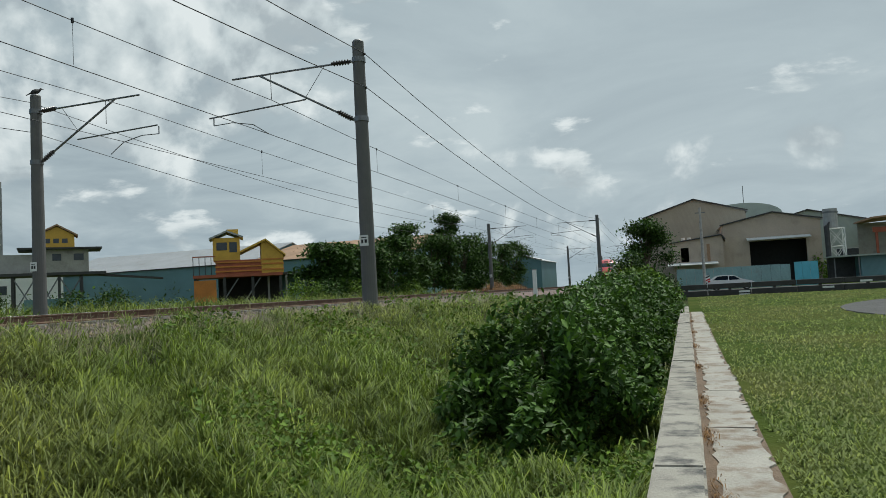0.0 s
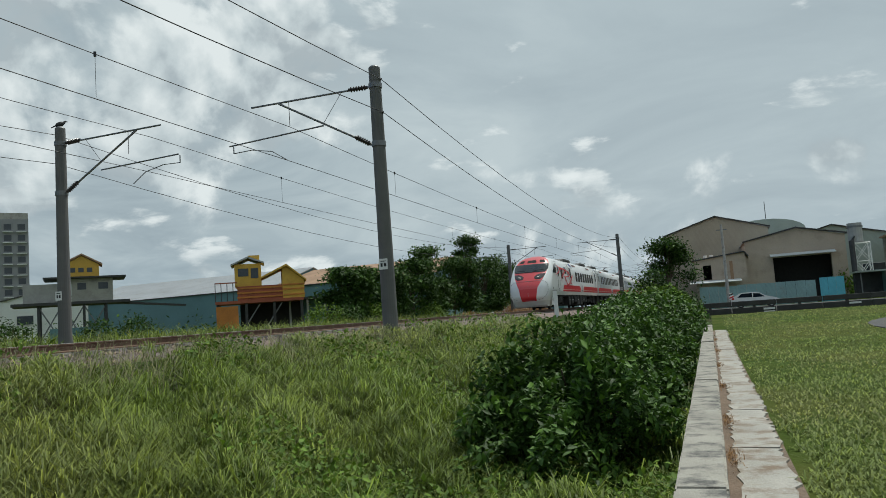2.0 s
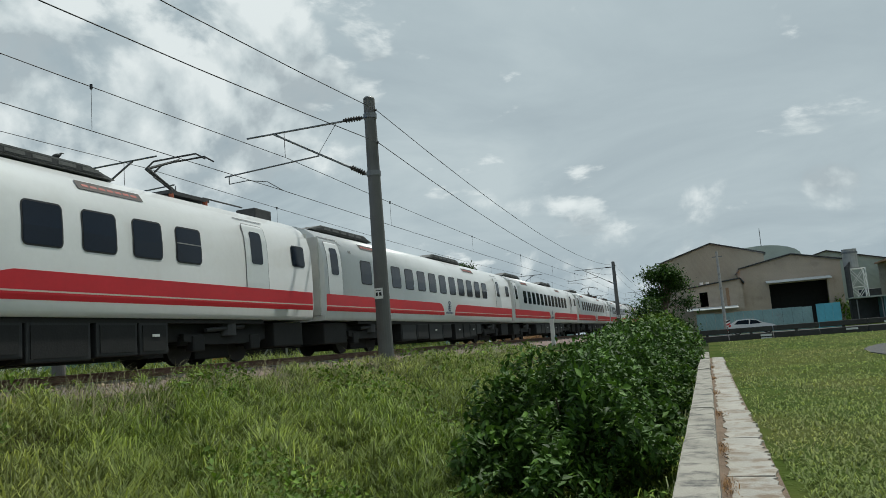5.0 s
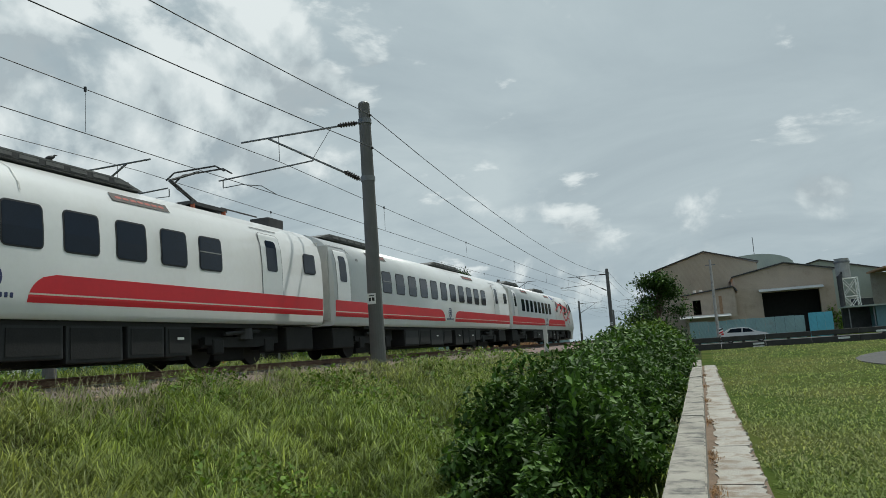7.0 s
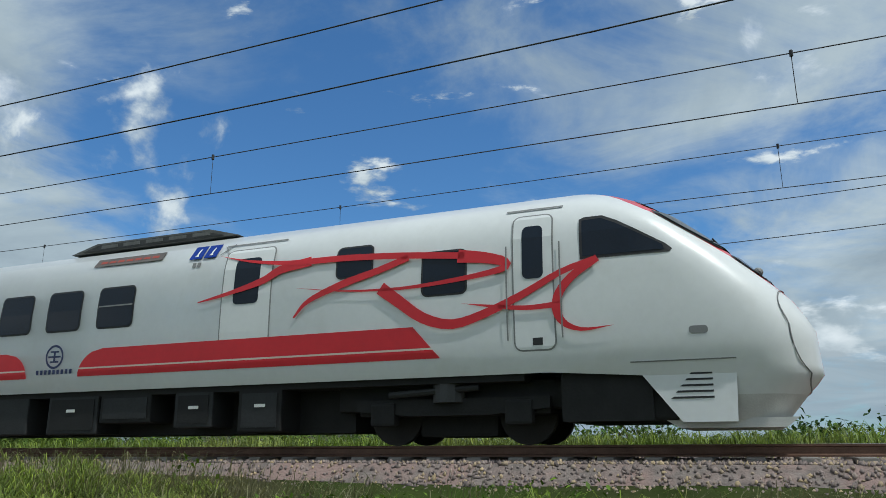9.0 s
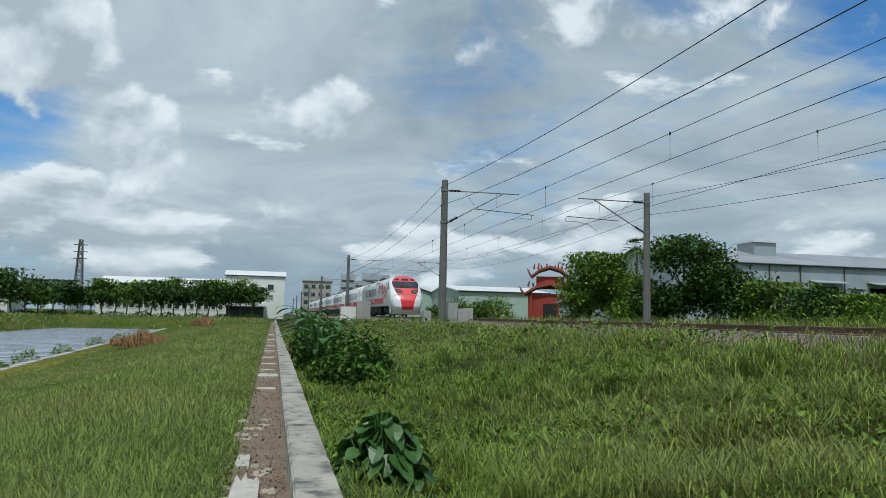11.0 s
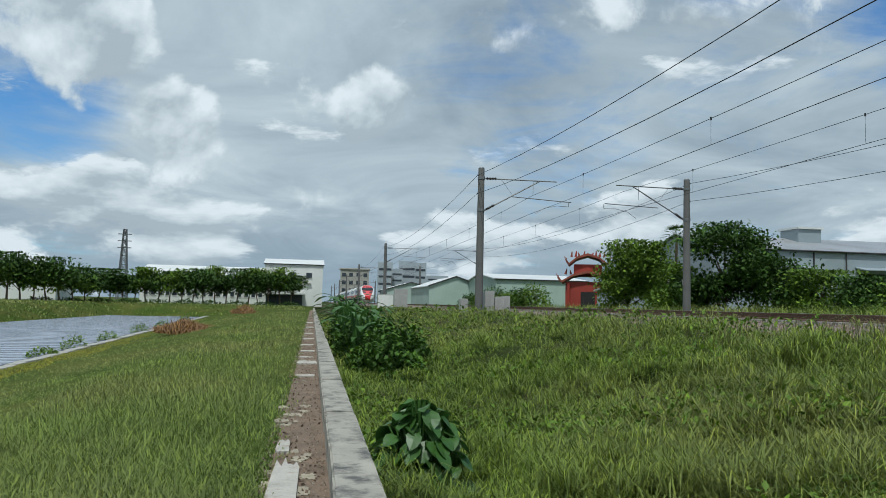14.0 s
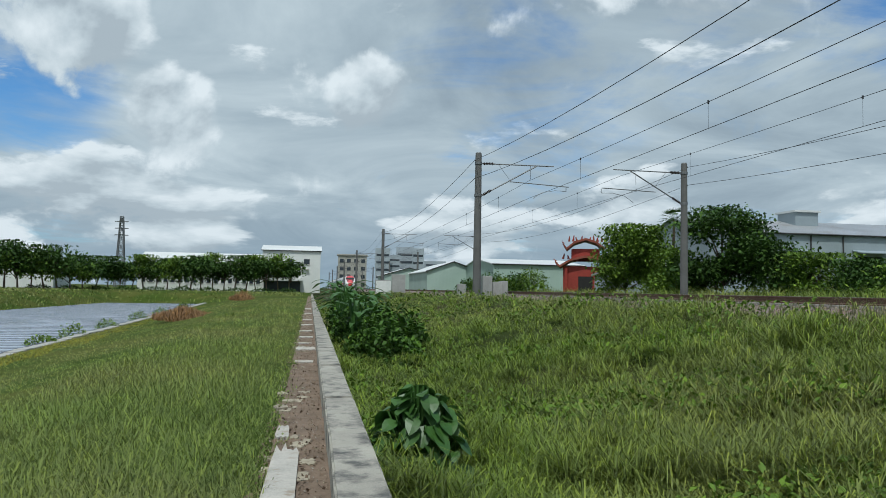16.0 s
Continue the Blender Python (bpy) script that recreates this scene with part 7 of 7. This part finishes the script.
def build_pond_side():
    """White works, tower and sheds at the far end of the pond."""
    t = hall("office_block", "white two-storey works building with a pale roof", 9.4, -150, 180, 11.2, 10, 8.2, 9.3, M_WHITEWALL, M_ROOFWHITE, gable_front=False, base=-1.0, wins=[(1.3, 2.4, 5.6, 6.6), (4.9, 6.0, 5.6, 6.6), (8.0, 9.1, 5.6, 6.6), (1.6, 5.5, 2.9, 3.6)])
    part("porch_roof", box(0.2, 7.8, -3.0, 0, 2.3, 2.7), M_WHITEWALL, t)
    part("upper_slab", box(0.0, 9.0, -0.5, 0, 4.5, 4.7), M_CONC, t)
    part("dark_ground_floor", box(0.4, 7.4, -0.05, -0.01, 0.2, 2.2), M_WINDOW, t)
    wins = []
    for k in range(17):
        wins += [(0.8 + k * 1.35, 1.5 + k * 1.35, 1.6, 2.5)]
    hall("works_building", "long white works building with rows of windows", 33.0, -153, 180, 23.6, 14, 5.4, 7.6, M_WHITEWALL, M_ROOFWHITE, gable_front=False, base=-1.0, wins=wins)
    hall("works_building", "low white shed behind the row of trees", 62.0, -140, 180, 18, 10, 4.0, 5.2, M_WHITEWALL, M_ROOFWHITE, gable_front=False, base=-1.0)
    t = thing("lattice_tower", "tall steel lattice power line tower in the distance", "tower", at(193.3, 300, -1))
    bm = bmesh.new()
    lattice(bm, -1.7, 1.7, -1.7, 1.7, 0, 26, 8, 0.12, 0.7)
    part("lattice", bm, M_STEEL, t)
    for z in (19, 21.5, 24):
        part("cross_arm", box(-2.4, 2.4, -0.2, 0.2, z, z + 0.3), M_STEEL, t)
    # pale green sheds along the line
    hall("shed", "long pale green shed with a white roof", -24.6, -100, 180, 13.0, 20, 4.6, 5.6, M_PALEGREEN, M_ROOFWHITE, gable_front=False, base=-0.9)
    hall("shed", "pale green gabled shed with a white roof", -18.2, -118, 180, 8.8, 22, 3.8, 5.4, M_PALEGREEN, M_ROOFWHITE, base=-0.9)
    hall("shed", "pale green gabled shed with a white roof", -14.6, -150, 180, 10.0, 16, 3.7, 5.2, M_PALEGREEN, M_ROOFWHITE, base=-0.9)
    for k, (az, d, w, h) in enumerate(((174.6, 820, 16, 46), (173.7, 840, 13, 40), (172.9, 860, 20, 50), (171.9, 850, 13, 48), (170.6, 900, 26, 36), (168.8, 950, 22, 34))):
        t = thing("far_tower_block", "hazy grey apartment tower on the horizon", "building", at(az, d, -2), az - 180, group="far apartment towers")
        part("wall", box(-w / 2, w / 2, 0, 12, 0, h), M_FAR, t)
        for j in range(5):
            part("window_band", box(-w * 0.42, w * 0.42, 12, 12.2, 6 + j * h * 0.17, 6 + j * h * 0.17 + h * 0.05), M_WINDOW, t)
    t = thing("brown_block", "brownish flat block beside the far track", "building", at(176.9, 330, -1), -3)
    part("wall", box(-6, 6, 0, 10, 0, 15), M_OLD, t)
    for j in range(4):
        for x in (-4.5, -1.5, 1.5, 4.5):
            part("window", box(x - 0.8, x + 0.8, 10, 10.12, 2 + j * 3.3, 3.6 + j * 3.3), M_WINDOW, t)
    part("roof_slab", box(-6.5, 6.5, -0.5, 10.5, 15, 15.5), M_CONC, t)
    # factory
    t = hall("factory", "blue-grey sheet-clad factory with dark loading bays", -36.8, -65, 180, 31, 14, 6.9, 8.7, M_BLUEGREY, M_ROOFGREY, holes=[(6.2, 9.3, 0, 4.9), (15.5, 18.5, 0, 4.9), (22.3, 25.3, 0, 4.9)], wins=[(11.7, 12.9, 3.6, 4.8), (19.9, 21.1, 3.6, 4.8), (27.1, 28.3, 3.6, 4.8), (2.2, 3.4, 3.6, 4.8)], gable_front=False, base=-0.9)
    for a in (5.8, 15.1, 21.9):
        canopy(t, a, a + 3.9, 1.3, 5.4, M_BLUEGREY)
    for a in (4.6, 10.6, 14.1, 19.2, 26.3):
        part("downpipe", tube([(a, -0.1, 0), (a, -0.1, 6.8)], 0.07, 6), M_DARKSTEEL, t)
    part("roof_monitor", box(12.2, 14.8, 4.5, 7.5, 7.6, 9.6), M_BLUEGREY, t)
    part("monitor_cap", box(12.0, 15.0, 4.3, 7.7, 9.6, 9.8), M_ROOFWHITE, t)
    # low house with a brown roof
    t = hall("low_house", "low plastered house with a red-brown sheet roof", -40, -33, 90, 17, 8, 3.3, 4.1, M_OLD, M_PINKROOF, gable_front=False, base=-0.9, wins=[(1.2, 4.6, 1.7, 2.6), (6.0, 9.8, 1.7, 2.6), (11.4, 15.0, 1.7, 2.6)])
    # temple with tiers of curved roofs
    p = at(159.3, 78)
    t = thing("temple", "small red temple with tiers of upturned roofs", "temple", (p[0], p[1], -0.8), -20)
    part("hall", box(-2.2, 2.2, -2, 2, 0, 3.4), M_TEMPLE, t)
    # doorway's inner shade painted as a flat near-black sheet; the wall behind is solid
    part("doorway_shade", box(-0.7, 0.7, 2.0, 2.03, 0.2, 2.4), M_DARK, t)
    for x in (-1.9, 1.9):
        part("column", tube([(x, 2.2, 0), (x, 2.2, 3.3)], 0.16, 10), M_TEMPLE, t)

    def tier(w, d, z, h):
        up = [(-w, z + 0.75), (-w * 0.85, z + 0.3), (-w * 0.5, z + h * 0.55), (0, z + h * 0.75), (w * 0.5, z + h * 0.55), (w * 0.85, z + 0.3), (w, z + 0.75)]
        lo = [(x, zz - 0.22) for x, zz in up[::-1]]
        bm = prism(up + lo, "y", -d, d)
        part("roof_tier", bm, M_TEMPLEROOF, t)
        for sx in (-1, 1):
            for sy in (-1, 1):
                part("roof_horn", tube([(sx * w * 0.95, sy * d, z + 0.7), (sx * (w + 0.12), sy * d, z + 0.85), (sx * (w + 0.1), sy * d, z + 1.0)], 0.07, 5, 0.02), M_TEMPLEROOF, t)
        q = random.Random(int(z * 10))
        for k in range(9):
            x = -w * 0.75 + k * w * 0.1875
            part("ridge_ornament", tube([(x, 0, z + h * 0.6), (x + q.uniform(-.15, .15), 0, z + h * 0.75 + q.uniform(0.12, 0.38))], 0.13, 5, 0.05), M_TEMPLE if k % 2 else M_TEMPLEROOF, t)
    tier(3.0, 2.6, 3.2, 1.7)
    part("upper_hall", box(-1.4, 1.4, -1.2, 1.2, 4.0, 5.2), M_TEMPLE, t)
    tier(2.2, 1.8, 5.0, 1.7)
    t = thing("temple_annexe", "small grey-blue annexe beside the temple", "building", at(156.8, 70, -0.8), -22)
    part("wall", box(-2.2, 2.2, -1.5, 1.5, 0, 2.4), M_BLUEGREY, t)
    part("roof", prism([(-2.5, 2.3), (0, 3.2), (2.5, 2.3), (2.5, 2.45), (0, 3.35), (-2.5, 2.45)], "y", -1.8, 1.8), M_ROOFGREY, t)
    # cabinets beside the masts
    for k, (x, y, w, h) in enumerate(((-9.3, -39.6, 0.55, 1.55), (-9.9, -39.8, 0.5, 1.25), (-10.4, -40.2, 0.4, 1.3), (-8.0, -40.0, 0.4, 1.1), (-9.0, -78, 1.4, 2.3), (-7.6, -80, 1.7, 1.7))):
        c = thing("signal_cabinet", "grey metal signal cabinet beside the track", "cabinet", (x, y, -0.75), group="cabinets along the track")
        part("body", box(-w / 2, w / 2, -0.25, 0.25, 0.1, h, 0.02), M_GREYBOX, c)
        part("door", box(-w / 2 + 0.05, w / 2 - 0.05, 0.252, 0.268, 0.2, h - 0.1), M_SIGNW if k == 5 else M_GREYBOX, c)
        part("plinth", box(-w / 2 - 0.05, w / 2 + 0.05, -0.3, 0.3, 0, 0.12), M_CONC, c)
    u = thing("thin_post", "slender white post by the trees", "post", at(153.5, 57, -0.6))
    part("post", tube([(0, 0, 0), (0, 0, 3.2)], 0.06, 8), M_SIGNW, u)
    part("cap", tube([(0, 0, 3.2), (0, 0, 3.25)], 0.08, 8), M_CONC, u)
    b = thing("bird", "small dark bird perched on a mast", "bird", (FAR_POLE_X, POLE_Y[7], 7.3), 60)
    bm = bmesh.new()
    bmesh.ops.create_uvsphere(bm, u_segments=10, v_segments=7, radius=0.09)
    for v in bm.verts:
        v.co = Vector((v.co.x * 1.7, v.co.y * 0.85, v.co.z + 0.1 + v.co.x * 0.5))
    part("body", bm, M_BLACK, b)
    part("head", tube([(0.12, 0, 0.16), (0.17, 0, 0.22), (0.25, 0, 0.21)], 0.05, 8, 0.01), M_BLACK, b)
    part("tail", tube([(-0.12, 0, 0.04), (-0.28, 0, -0.06)], 0.03, 6, 0.015), M_BLACK, b)
    c = thing("marker_post", "short white marker post beside the track", "post", (-9.0, 46, -0.9))
    part("post", box(-0.12, 0.12, -0.06, 0.06, 0, 2.0), M_SIGNW, c)
    part("cap", box(-0.13, 0.13, -0.07, 0.07, 2.0, 2.05), M_CONC, c)


build_vegetation()
build_workshops()
build_field_side()
build_pond_side()


motions()
